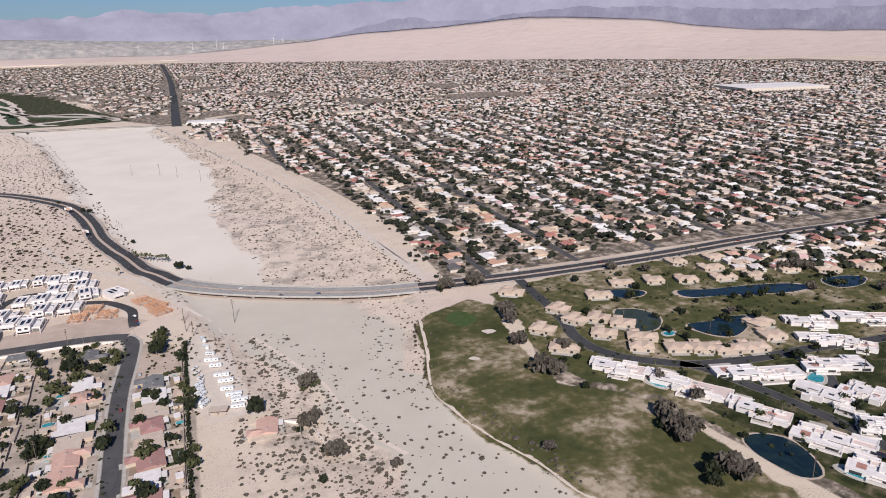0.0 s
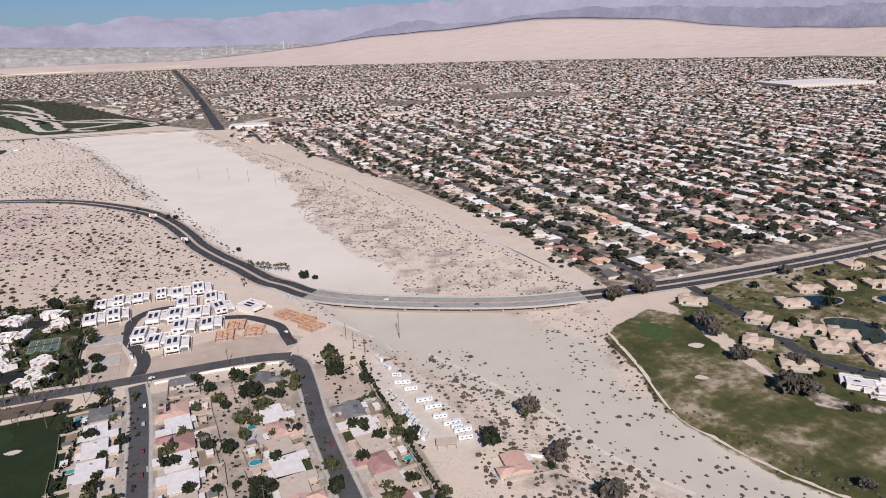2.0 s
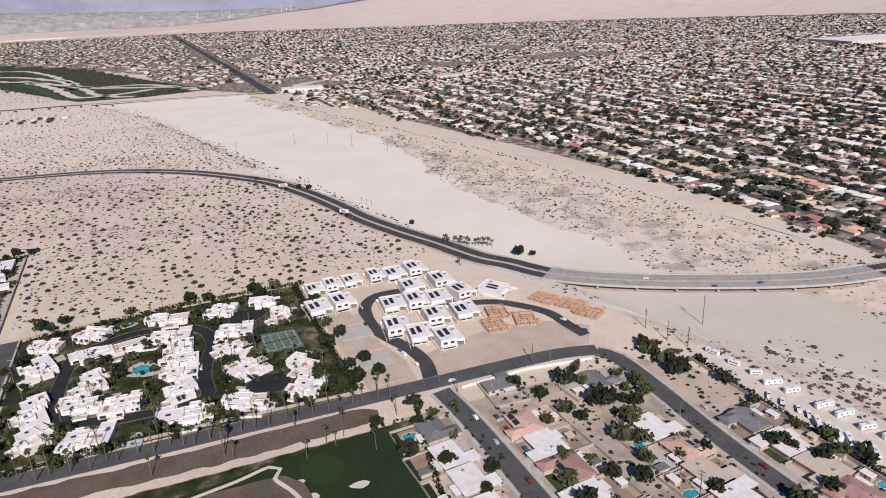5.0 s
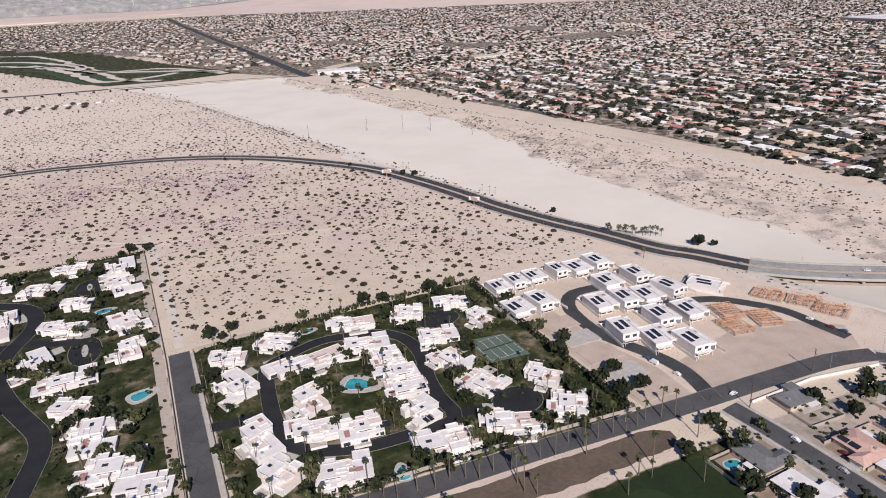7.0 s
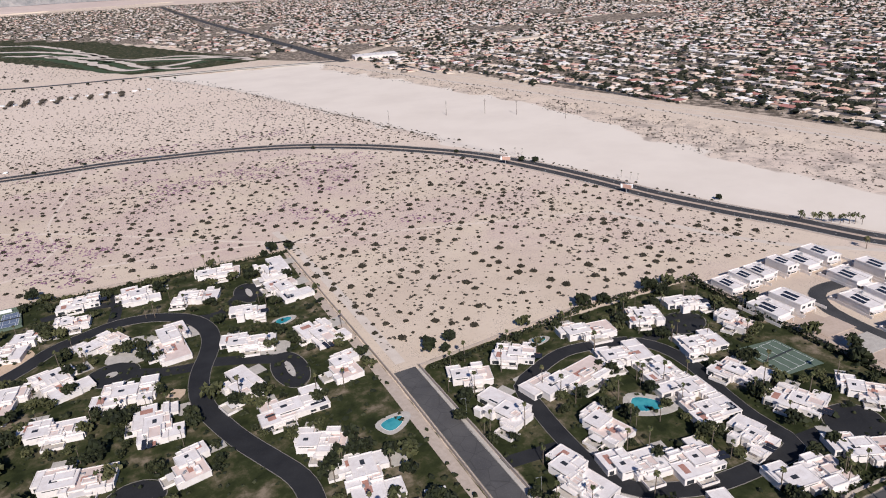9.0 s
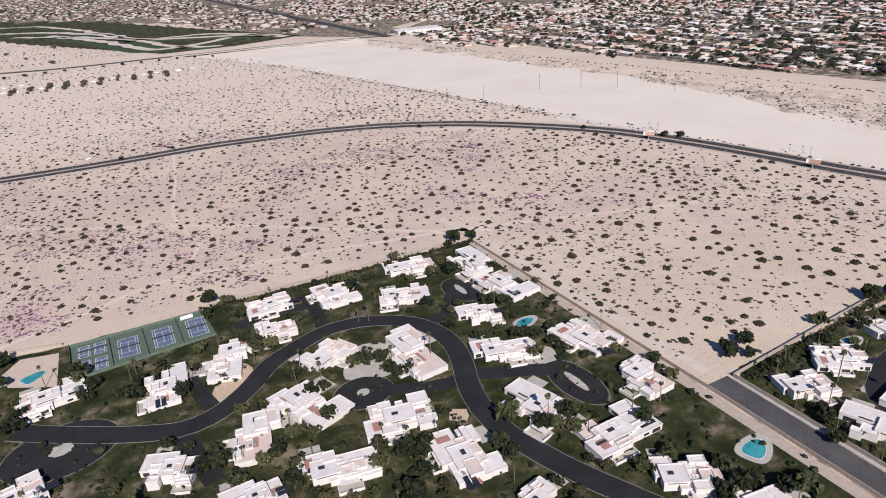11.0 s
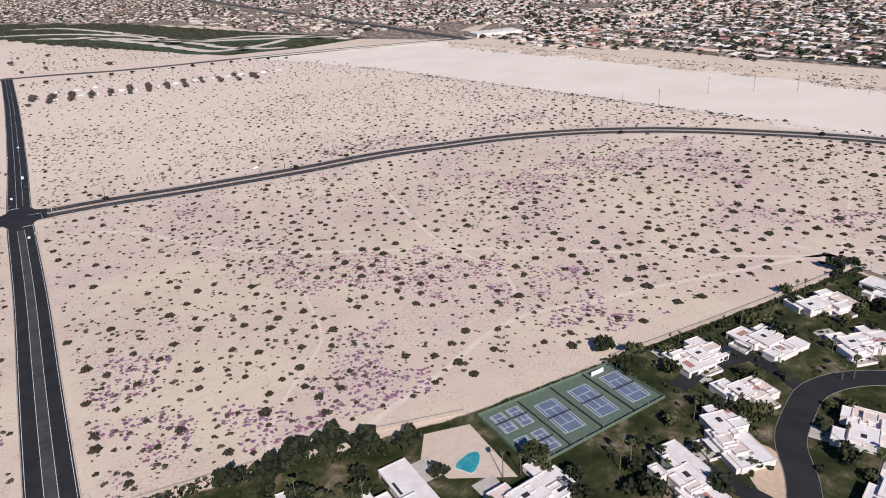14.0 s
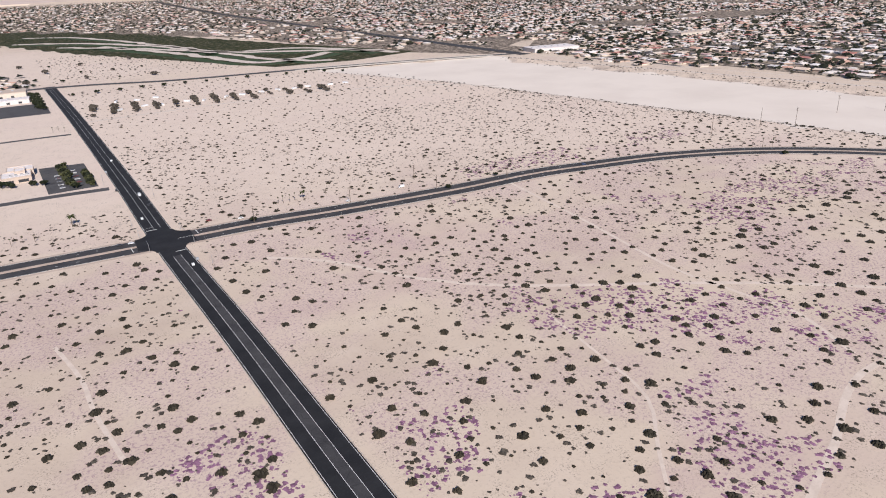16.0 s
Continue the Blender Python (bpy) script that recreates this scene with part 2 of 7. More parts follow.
CITY_ROOF = tile_material("town_roofs", [(0.0, (0.70, 0.58, 0.48)), (0.16, (0.77, 0.70, 0.65)), (0.38, (0.62, 0.38, 0.29)), (0.49, (0.45, 0.20, 0.17)), (0.56, (0.74, 0.58, 0.47)), (0.68, (0.83, 0.78, 0.75)), (0.84, (0.64, 0.43, 0.41)), (0.91, (0.15, 0.135, 0.13))])
CITY_WALL = tile_material("town_walls", [(0.0, (0.60, 0.53, 0.45)), (0.35, (0.66, 0.57, 0.47)), (0.6, (0.70, 0.66, 0.62)), (0.8, (0.55, 0.42, 0.34))])
SAND_HILL = hill_material("dune_sand", (0.54, 0.43, 0.38), (0.60, 0.485, 0.43), (0.56, 0.45, 0.40), 0.002)
# the violet of distant haze is put into both mountain colours
MOUNTAIN = hill_material("haze_tinted_mountain", (0.23, 0.225, 0.285), (0.27, 0.262, 0.325), (0.30, 0.29, 0.35), 0.0016)
MOUNTAIN_NEAR = hill_material("haze_tinted_ridge_rock", (0.17, 0.165, 0.215), (0.21, 0.205, 0.26), (0.26, 0.25, 0.30), 0.003)
PLAIN = hill_material("far_valley_plain", (0.20, 0.20, 0.20), (0.32, 0.30, 0.29), (0.45, 0.41, 0.38), 0.012)
CARS = Nodes("car_paint", 0.35, 0.0, 0.5)
CARS = CARS.done(CARS.ramp(CARS.each(), [(0.0, (0.75, 0.75, 0.74)), (0.4, (0.05, 0.05, 0.055)), (0.6, (0.35, 0.36, 0.37)), (0.8, (0.16, 0.03, 0.03)), (0.9, (0.05, 0.08, 0.16))], True))
TYRE = surface("tyre_rubber", (0.015, 0.015, 0.015), (0.03, 0.03, 0.03), 3.0)

# ---------------------------------------------------------------- shapes
def inside(px, py, poly):
    """Signed distance from the points to a polygon, positive within."""
    px, py = np.asarray(px, float), np.asarray(py, float)
    hit, best = np.zeros(px.shape, bool), np.full(px.shape, 1e9)
    for (ax, ay), (bx, by) in zip(poly, poly[1:] + poly[:1]):
        cross = ((ay > py) != (by > py)) & (px < (bx - ax) * (py - ay) / ((by - ay) or 1e-9) + ax)
        hit ^= cross
        ex, ey = bx - ax, by - ay
        f = np.clip(((px - ax) * ex + (py - ay) * ey) / (ex * ex + ey * ey + 1e-9), 0, 1)
        best = np.minimum(best, np.hypot(px - ax - f * ex, py - ay - f * ey))
    return np.where(hit, best, -best)


def within(x, y, poly):
    """The same for one point, in plain numbers."""
    hit, best = False, 1e18
    ax, ay = poly[-1]
    for bx, by in poly:
        if (ay > y) != (by > y) and x < (bx - ax) * (y - ay) / (by - ay) + ax:
            hit = not hit
        ex, ey = bx - ax, by - ay
        f = ((x - ax) * ex + (y - ay) * ey) / (ex * ex + ey * ey + 1e-9)
        f = 0.0 if f < 0 else 1.0 if f > 1 else f
        dx, dy = x - ax - f * ex, y - ay - f * ey
        best = min(best, dx * dx + dy * dy)
        ax, ay = bx, by
    return math.sqrt(best) if hit else -math.sqrt(best)


def smooth_line(pts, step=6.0, closed=False):
    """Catmull-Rom through the points, sampled about every step metres."""
    p = [Vector(q).to_2d() for q in pts]
    n, out = len(p), []
    for i in range(n if closed else n - 1):
        if closed:
            a, b, c, d = p[i - 1], p[i], p[(i + 1) % n], p[(i + 2) % n]
        else:
            a, b, c, d = p[max(i - 1, 0)], p[i], p[i + 1], p[min(i + 2, n - 1)]
        k = max(1, int((c - b).length / step))
        for j in range(k):
            u = j / k
            out.append(0.5 * (2 * b + (c - a) * u + (2 * a - 5 * b + 4 * c - d) * u * u + (3 * b - a - 3 * c + d) * u ** 3))
    if not closed:
        out.append(p[-1])
    return out


WASH = [(-430, 2120), (-306, 1814), (-215, 1423), (-152, 1130), (-103, 932), (-70, 817), (-44, 755), (-23, 679), (-8, 626), (10, 583), (31, 532), (52, 487), (67, 442), (73, 400), (85, 366), (95, 345), (130, 120),
        (230, 120), (191, 251), (179, 291), (163, 331), (151, 374), (149, 409), (155, 460), (166, 549), (120, 640), (70, 690), (62, 760), (50, 840), (36, 940), (28, 1033), (40, 1184), (40, 1339), (0, 1600), (-60, 1820), (-80, 2040)]
PLAIN_EDGE = [(-430, 2120), (-306, 1814), (-215, 1423), (-152, 1130), (-103, 932), (-70, 817), (-44, 755), (-23, 679), (-12, 626), (0, 583), (20, 510), (34, 442), (48, 380), (80, 300), (110, 120),
              (240, 120), (197, 251), (185, 291), (170, 331), (157, 374), (156, 409), (166, 462), (180, 517), (205, 600), (192, 706), (172, 830), (146, 995), (98, 1186), (38, 1481), (-46, 1881), (-80, 2036)]
GOLF = [(176, 517), (202, 532), (242, 543), (261, 518), (244, 459), (242, 404), (241, 366), (268, 345), (296, 310), (300, 260), (300, 215), (330, 120), (240, 130), (191, 251), (179, 291), (163, 331), (151, 374), (149, 409), (164, 462)]
GOLF_EAST = [(340, 530), (470, 480), (584, 452), (700, 400), (700, 330), (580, 373), (482, 395), (391, 385), (360, 406), (330, 450)]
GOLF_WEST = [(-420, 480), (-215, 520), (-200, 560), (-196, 588), (-300, 594), (-420, 604)]
GOLF_NORTH = [(-128, 2206), (-277, 2600), (-490, 3250), (-800, 3680), (-1000, 3600), (-870, 3160), (-720, 2740), (-450, 2178), (-300, 2160)]
HOA_EAST = [(-414, 646), (-220, 626), (-218, 802), (-414, 810)]
HOA_WEST = [(-432, 650), (-431, 812), (-432, 1000), (-470, 1003), (-680, 1016), (-790, 1036), (-800, 800), (-640, 640)]
TOWN = [(288, 2300), (70, 2150), (128, 1500), (212, 1094), (250, 816), (240, 600), (760, 575), (760, 470), (300, 560), (270, 480), (235, 380), (300, 290), (340, 120), (900, 100), (4800, 1400), (4500, 3600), (2190, 5380), (540, 6240), (-1500, 6600), (-860, 3600), (-440, 3090), (-310, 2860), (-180, 2240), (-60, 2060), (20, 2040)]
ESTATE = [(266, 545), (262, 470), (246, 400), (262, 362), (300, 320), (312, 262), (345, 160), (640, 160), (760, 330), (760, 400), (700, 500), (600, 545), (340, 560)]
SUBURB = [(-212, 592), (-48, 578), (-14, 520), (-14, 360), (-12, 120), (-300, 120), (-212, 480)]


def ground_height(x, y):
    x, y = np.asarray(x, float), np.asarray(y, float)
    bank = np.clip((inside(x, y, PLAIN_EDGE) + 4) / 14, 0, 1)
    z = -3.6 * bank * bank * (3 - 2 * bank)
    return z


def gz(x, y):
    if not (-450 < x < 290 and 100 < y < 2140):
        return 0.0
    bank = min(1.0, max(0.0, (within(x, y, PLAIN_EDGE) + 4) / 14))
    return -3.6 * bank * bank * (3 - 2 * bank)


class Shape:
    """Collects vertices and faces of one mesh, several materials."""

    def __init__(self):
        self.v, self.f, self.s, self.mats = [], [], [], []

    def slot(self, m):
        if m not in self.mats:
            self.mats.append(m)
        return self.mats.index(m)

    def add(self, verts, faces, m):
        b, s = len(self.v), self.slot(m)
        self.v += [tuple(q) for q in verts]
        self.f += [tuple(b + i for i in f) for f in faces]
        self.s += [s] * len(faces)

    def box(self, x0, y0, z0, x1, y1, z1, m, turn=None):
        q = [(x, y, z) for z in (z0, z1) for x, y in ((x0, y0), (x1, y0), (x1, y1), (x0, y1))]
        if turn is not None:
            q = [turn @ Vector(p) for p in q]
        self.add(q, [(3, 2, 1, 0), (4, 5, 6, 7), (0, 1, 5, 4), (1, 2, 6, 5), (2, 3, 7, 6), (3, 0, 4, 7)], m)

    def prism(self, poly, z0, z1, m, base=True):
        n = len(poly)
        q = [(p[0], p[1], z0) for p in poly] + [(p[0], p[1], z1) for p in poly]
        faces = [tuple(range(n, 2 * n))] + [(i, (i + 1) % n, n + (i + 1) % n, n + i) for i in range(n)]
        if base:
            faces.append(tuple(range(n - 1, -1, -1)))
        self.add(q, faces, m)

    def tube(self, a, b, ra, rb, m, n=6):
        a, b = Vector(a), Vector(b)
        q = (b - a).to_track_quat("Z", "Y")
        ring = [Vector((math.cos(i * math.tau / n), math.sin(i * math.tau / n), 0)) for i in range(n)]
        vs = [a + q @ (r * ra) for r in ring] + [b + q @ (r * rb) for r in ring]
        self.add(vs, [(i, (i + 1) % n, n + (i + 1) % n, n + i) for i in range(n)] + [tuple(range(n, 2 * n)), tuple(range(n - 1, -1, -1))], m)

    def hip(self, x0, y0, x1, y1, z, h, m, over=0.6, gable=False):
        """A pitched roof over a rectangle with a soffit of some thickness."""
        x0, y0, x1, y1 = x0 - over, y0 - over, x1 + over, y1 + over
        w, d = x1 - x0, y1 - y0
        if w >= d:
            k = 0 if gable else d / 2
            ridge = [(x0 + k, (y0 + y1) / 2), (x1 - k, (y0 + y1) / 2)]
        else:
            k = 0 if gable else w / 2
            ridge = [((x0 + x1) / 2, y0 + k), ((x0 + x1) / 2, y1 - k)]
        c = [(x0, y0), (x1, y0), (x1, y1), (x0, y1)]
        q = [(*p, z) for p in c] + [(*p, z + 0.2) for p in c] + [(*p, z + 0.2 + h) for p in ridge]
        f = [(3, 2, 1, 0), (0, 1, 5, 4), (1, 2, 6, 5), (2, 3, 7, 6), (3, 0, 4, 7)]
        f += [(4, 5, 9, 8), (6, 7, 8, 9), (5, 6, 9), (7, 4, 8)] if w >= d else [(5, 6, 9, 8), (7, 4, 8, 9), (4, 5, 8), (6, 7, 9)]
        self.add(q, f, m)

    def mesh(self, name):
        me = bpy.data.meshes.new(name)
        me.from_pydata(self.v, [], self.f)
        for m in self.mats:
            me.materials.append(m)
        me.polygons.foreach_set("material_index", self.s)
        me.update()
        return me

    def ob(self, name, parent=None, label=""):
        o = new(name, self.mesh(name))
        if parent is not None:
            o.parent = parent
        return tagged(o, label)


def empty(name, label, category, group="", m=None):
    e = new(name)
    e.empty_display_size = 1.0
    if m is not None:
        e.matrix_basis = m
    return tagged(e, label, category, group)


def structure(ob, label, category):
    return tagged(ob, label, category, kind="structure")


# ---------------------------------------------------------------- ground
def axis(lo, a, b, hi, fine, grow):
    """Even steps from a to b, widening steps beyond."""
    mid = list(np.arange(a, b + 1e-6, fine))
    left, s, x = [], fine, a
    while x > lo:
        s *= grow
        x -= s
        left.append(max(x, lo))
    right, s, x = [], fine, mid[-1]
    while x < hi:
        s *= grow
        x += s
        right.append(min(x, hi))
    return np.array(left[::-1] + mid + right)


def build_ground():
    xs, ys = axis(-3600, -1150, 720, 9600, 8.0, 1.12), axis(-900, 130, 2260, 9800, 8.0, 1.12)
    X, Y = np.meshgrid(xs, ys)
    Z = ground_height(X, Y)
    nx, ny = len(xs), len(ys)
    idx = np.arange(nx * ny).reshape(ny, nx)
    quads = np.stack([idx[:-1, :-1], idx[:-1, 1:], idx[1:, 1:], idx[1:, :-1]], -1).reshape(-1, 4)
    me = bpy.data.meshes.new("ground")
    me.from_pydata(np.stack([X, Y, Z], -1).reshape(-1, 3).tolist(), [], quads.tolist())
    me.materials.append(GROUND)
    me.polygons.foreach_set("use_smooth", [True] * len(me.polygons))

    def layer(name, polys, soft):
        v = np.zeros(X.shape)
        for p in polys:
            v = np.maximum(v, np.clip(0.5 + inside(X, Y, p) / soft, 0, 1))
        me.attributes.new(name, "FLOAT", "POINT").data.foreach_set("value", v.ravel())

    layer("wash", [WASH], 90)
    layer("scrub", [PLAIN_EDGE, [(10, 600), (40, 560), (60, 488), (72, 411), (84, 300), (10, 290), (20, 430), (30, 520)]], 30)
    layer("town", [TOWN], 20)
    layer("yard", [SUBURB], 20)
    layer("turf", [GOLF, GOLF_EAST, ESTATE], 30)
    layer("lawn", [GOLF_WEST, GOLF_NORTH, HOA_EAST, HOA_WEST, [(318, 300), (345, 160), (640, 160), (700, 310), (440, 318), (350, 330)]], 14)
    layer("pale", [[(-1400, 1500), (-830, 1430), (-500, 1380), (-330, 1290), (-120, 1000), (-60, 900), (-200, 2130), (-1400, 2250)], [(-1400, 2210), (-500, 2200), (-760, 2900), (-1400, 2900)], PLAIN_EDGE], 220)
    layer("silt", [[(-60, 100), (300, 100), (210, 690), (60, 690), (-60, 740)]], 160)
    layer("flower", [[(-1200, 1020), (-430, 1010), (-190, 800), (-130, 1000), (-330, 1380), (-1200, 1450)]], 120)
    me.update()
    return structure(new("ground", me), "pale sandy desert ground with dry river bed, turf and town soil", "ground")


build_ground()


def patch(name, pts, z, m, label, category, closed_smooth=True, wobble=0.0, thick=0.25, parent=None, step=4.0):
    """A flat sheet with an outline and a small edge, laid over the ground."""
    line = smooth_line(pts, step, True) if closed_smooth else [Vector(q) for q in pts]
    if wobble:
        line = [q + Vector((noise.noise((q.x * 0.11, q.y * 0.11, 3)), noise.noise((q.x * 0.11, q.y * 0.11, 9)))) * wobble for q in line]
    area = sum(a.x * b.y - b.x * a.y for a, b in zip(line, line[1:] + line[:1]))
    if area < 0:
        line = line[::-1]
    base = sum(gz(q.x, q.y) for q in line[::3]) / len(line[::3])
    s = Shape()
    s.prism(line, base - thick, base + z, m, base=False)
    return structure(s.ob(name, parent), label, category) if parent is None else s.ob(name, parent, label)


def ribbon(s, line, off, width, z, m, drop=0.0, heights=None):
    """A strip along a line, off metres to its left."""
    vs, n = [], len(line)
    for i, p in enumerate(line):
        d = (line[min(i + 1, n - 1)] - line[max(i - 1, 0)]).normalized()
        q = Vector((-d.y, d.x))
        h = heights[i] if heights else gz(p.x, p.y)
        a, b = p + q * (off + width / 2), p + q * (off - width / 2)
        vs += [(a.x, a.y, h + z), (b.x, b.y, h + z), (a.x, a.y, h + z - drop), (b.x, b.y, h + z - drop)]
    f = []
    for i in range(n - 1):
        a, b = 4 * i, 4 * i + 4
        f.append((a, a + 1, b + 1, b))
        if drop:
            f += [(a + 2, a, b, b + 2), (a + 1, a + 3, b + 3, b + 1), (a + 3, a + 2, b + 2, b + 3)]
    s.add(vs, f, m)


def dashes(s, line, off, width, z, m, on=3.0, gap=9.0):
    total, run, piece = 0.0, [], []
    for a, b in zip(line, line[1:]):
        k = max(1, int((b - a).length / 1.5))
        for j in range(k):
            piece.append((total + (b - a).length * j / k, a.lerp(b, j / k)))
        total += (b - a).length
    for d, p in piece:
        if d % (on + gap) <= on:
            run.append(p)
        elif run:
            if len(run) > 1:
                ribbon(s, run, off, width, z, m)
            run = []


def road(name, pts, width, m, label, z=0.06, kerb=True, centre=None, edge=False, lanes=(), heights=None, step=6.0, closed=False, walk_side=()):
    line = smooth_line(pts, step, closed)
    if closed:
        line.append(line[0])
    hs = heights(line) if heights else None
    s = Shape()
    ribbon(s, line, 0, width, z, m, 0.3, hs)
    top = structure(s.ob(name), label, "road")
    if kerb:
        for side in (1, -1):
            k = Shape()
            ribbon(k, line, side * (width / 2 + 0.12), 0.24, z + 0.12, KERB, 0.35, hs)
            k.ob("kerb", top, "pale concrete kerb")
    for side in walk_side:
        k = Shape()
        ribbon(k, line, side * (width / 2 + 1.5), 2.0, z + 0.09, CONCRETE, 0.3, hs)
        k.ob("sidewalk", top, "pale concrete sidewalk")
    marks = Shape()
    if centre:
        for o in (-0.18, 0.18):
            ribbon(marks, line, o, 0.16, z + 0.03, centre, 0, hs)
    if edge:
        for side in (1, -1):
            ribbon(marks, line, side * (width / 2 - 0.7), 0.18, z + 0.03, PAINT, 0, hs)
    for o in lanes:
        dashes(marks, line, o, 0.28, z + 0.03, PAINT)
    if marks.v:
        marks.ob("road_marking", top, "painted lane lines")
    return top

# ---------------------------------------------------------------- roads
def level(line):
    return [0.0] * len(line)


ARTERIAL = [(-1250, 1430), (-1040, 1410), (-919, 1402), (-838, 1396), (-767, 1392), (-701, 1382), (-606, 1372), (-532, 1369), (-477, 1359), (-405, 1342), (-335, 1311), (-272, 1264), (-220, 1206), (-175, 1140), (-148, 1068), (-130, 1000), (-117, 938), (-96, 875),
            (-80, 836), (-61, 782), (-45, 757), (-21, 715), (22, 678), (86, 639), (150, 609), (207, 595), (280, 583), (338, 576), (415, 570), (507, 566), (613, 566), (727, 563), (844, 556), (1200, 545), (2200, 500)]


BRIDGE_TOP = asphalt_material("bridge_roadway", (0.31, 0.29, 0.27), (0.39, 0.37, 0.345))


AVENUE = asphalt_material("avenue_asphalt", (0.045, 0.043, 0.045), (0.075, 0.072, 0.072))


def build_arterial():
    line = smooth_line(ARTERIAL, 7.0)
    s = Shape()
    for side in (1, -1):
        ribbon(s, line, side * 6.6, 9.6, 0.07, AVENUE, 0.4, level(line))
    top = structure(s.ob("road"), "dark asphalt divided avenue with a pale median", "road")
    arms = [[p for p in line if p.x < -846], [p for p in line if p.x > -803]]
    for off, w in ((0, 3.2), (11.6, 0.3), (-11.6, 0.3)):
        k = Shape()
        for arm in arms:
            ribbon(k, arm, off, w, 0.2, CONCRETE if abs(off) > 1 else PAD, 0.4, level(arm))
        k.ob("median" if off == 0 else "kerb", top, "pale gravel median" if off == 0 else "pale concrete kerb")
    marks = Shape()
    for side in (1, -1):
        for arm in arms:
            dashes(marks, arm, side * 6.6, 0.2, 0.1, PAINT)
            ribbon(marks, arm, side * 10.8, 0.15, 0.1, PAINT, 0, level(arm))
    marks.ob("road_marking", top, "painted lane lines")
    shoulder = Shape()
    ribbon(shoulder, line, 0, 29, 0.02, PAD, 0.3, [0.0 if gz(p.x, p.y) > -0.4 else gz(p.x, p.y) for p in line])
    structure(shoulder.ob("verge"), "packed dirt verge beside the avenue", "verge")
    # the bridge over the dry river
    span = [p for p in line if -30 < p.x < 208 and p.y < 740]
    for side in (1, -1):
        w = Shape()
        ribbon(w, span, side * 6.6, 9.0, 0.1, BRIDGE_TOP, 0, level(span))
        w.ob("bridge_surface", top, "pale worn concrete roadway of the bridge")
    b = empty("road_bridge", "long low concrete girder bridge over the dry river bed", "bridge")
    d = Shape()
    ribbon(d, span, 0, 25.6, -0.02, DECK, 0.9, level(span))
    d.ob("deck", b, "pale concrete bridge deck")
    for off in (12.9, -12.9):
        w = Shape()
        ribbon(w, span, off, 0.5, 1.0, DECK, 1.9, level(span))
        w.ob("parapet", b, "pale concrete parapet wall")
    for off in (-9, -3, 3, 9):
        g = Shape()
        ribbon(g, span, off, 1.2, -0.9, DECK, 1.0, level(span))
        g.ob("girder", b)
    step = max(1, len(span) // 8)
    for i in range(step // 2, len(span), step):
        p = span[i]
        dv = (span[min(i + 1, len(span) - 1)] - span[max(i - 1, 0)]).normalized()
        m = pose(p.x, p.y, 0, 0, 0, math.degrees(math.atan2(dv.y, dv.x)))
        q = Shape()
        q.box(-0.7, -12.4, -5, 0.7, 12.4, -1.9, DECK, m)
        q.box(-1.0, -13.4, -2.6, 1.0, 13.4, -1.75, DECK, m)
        q.ob("pier", b, "pale concrete wall pier with cap")


build_arterial()
road("road", [(-825, 700), (-825, 1076), (-824, 1240), (-825, 1396), (-822, 1573), (-820, 1899), (-822, 2215)], 17.5, ASPHALT_NEW, "dark asphalt four-lane road crossing the desert", z=0.1, kerb=False, edge=True, step=20)
s = Shape()
line = smooth_line([(-825, 700), (-825, 1076), (-824, 1240), (-825, 1366)], 20)
ribbon(s, line, 0, 4.4, 0.13, AVENUE)
for off in (-2.3, 2.3):
    ribbon(s, line, off, 0.18, 0.135, PAINT)
line = smooth_line([(-824, 1425), (-822, 1573), (-820, 1899), (-822, 2200)], 20)
for off in (-2.3, 2.3):
    ribbon(s, line, off, 0.18, 0.135, PAINT)
structure(s.ob("turn_lane"), "dark middle turning lane between white lines", "road")
for side in (1, -1):
    s = Shape()
    ribbon(s, smooth_line([(-825, 700), (-825, 1076), (-824, 1240), (-825, 1370)], 20), side * 9.1, 0.25, 0.2, CONCRETE, 0.3)
    structure(s.ob("kerb"), "thin white concrete kerb of the desert road", "kerb")
road("road", [(-425.5, 560), (-424.5, 672), (-422, 808)], 12, ASPHALT_OLD, "worn grey asphalt street that ends at the desert", z=0.05)
road("road", [(-700, 652), (-500, 645), (-333, 630), (-273, 625), (-224, 620), (-180, 616), (-140, 613), (-92, 608), (-66, 600)], 12.5, ASPHALT_OLD, "worn grey asphalt street past the new houses", z=0.07, step=8)
road("road", [(-171, 380), (-172, 489), (-173, 566), (-176, 606)], 11, ASPHALT_OLD, "worn grey asphalt street between small houses", z=0.05, walk_side=(1, -1))
road("road", [(-63, 300), (-63, 371), (-65, 447), (-65, 498), (-62, 544), (-61, 585), (-68, 598)], 11, ASPHALT_OLD, "worn grey asphalt street between small houses", z=0.05, walk_side=(1, -1))
road("road", [(-178, 614), (-172, 639), (-174, 659), (-181, 679), (-186, 698), (-185, 721), (-180, 738), (-166, 750), (-140, 748)], 9.5, ASPHALT, "curving asphalt street among new white houses", z=0.05)
road("road", [(-128, 712), (-112, 704), (-91, 695), (-77, 680), (-65, 660), (-63, 638), (-61, 620)], 8.5, ASPHALT, "asphalt lane past house frames", z=0.05)
LOOP = [(-304, 767), (-323, 774), (-342, 777), (-363, 771), (-378, 763), (-381, 748), (-384, 726), (-385, 703), (-382, 687), (-371, 677), (-352, 669), (-326, 666), (-303, 667), (-302, 689), (-299, 709), (-293, 731), (-294, 752)]
road("road", LOOP, 8.5, ASPHALT_NEW, "dark asphalt loop drive with pale kerbs", z=0.08, closed=True)
road("road", [(-296, 762), (-282, 766), (-268, 766)], 8, ASPHALT_NEW, "dark asphalt side drive", z=0.06, kerb=False)
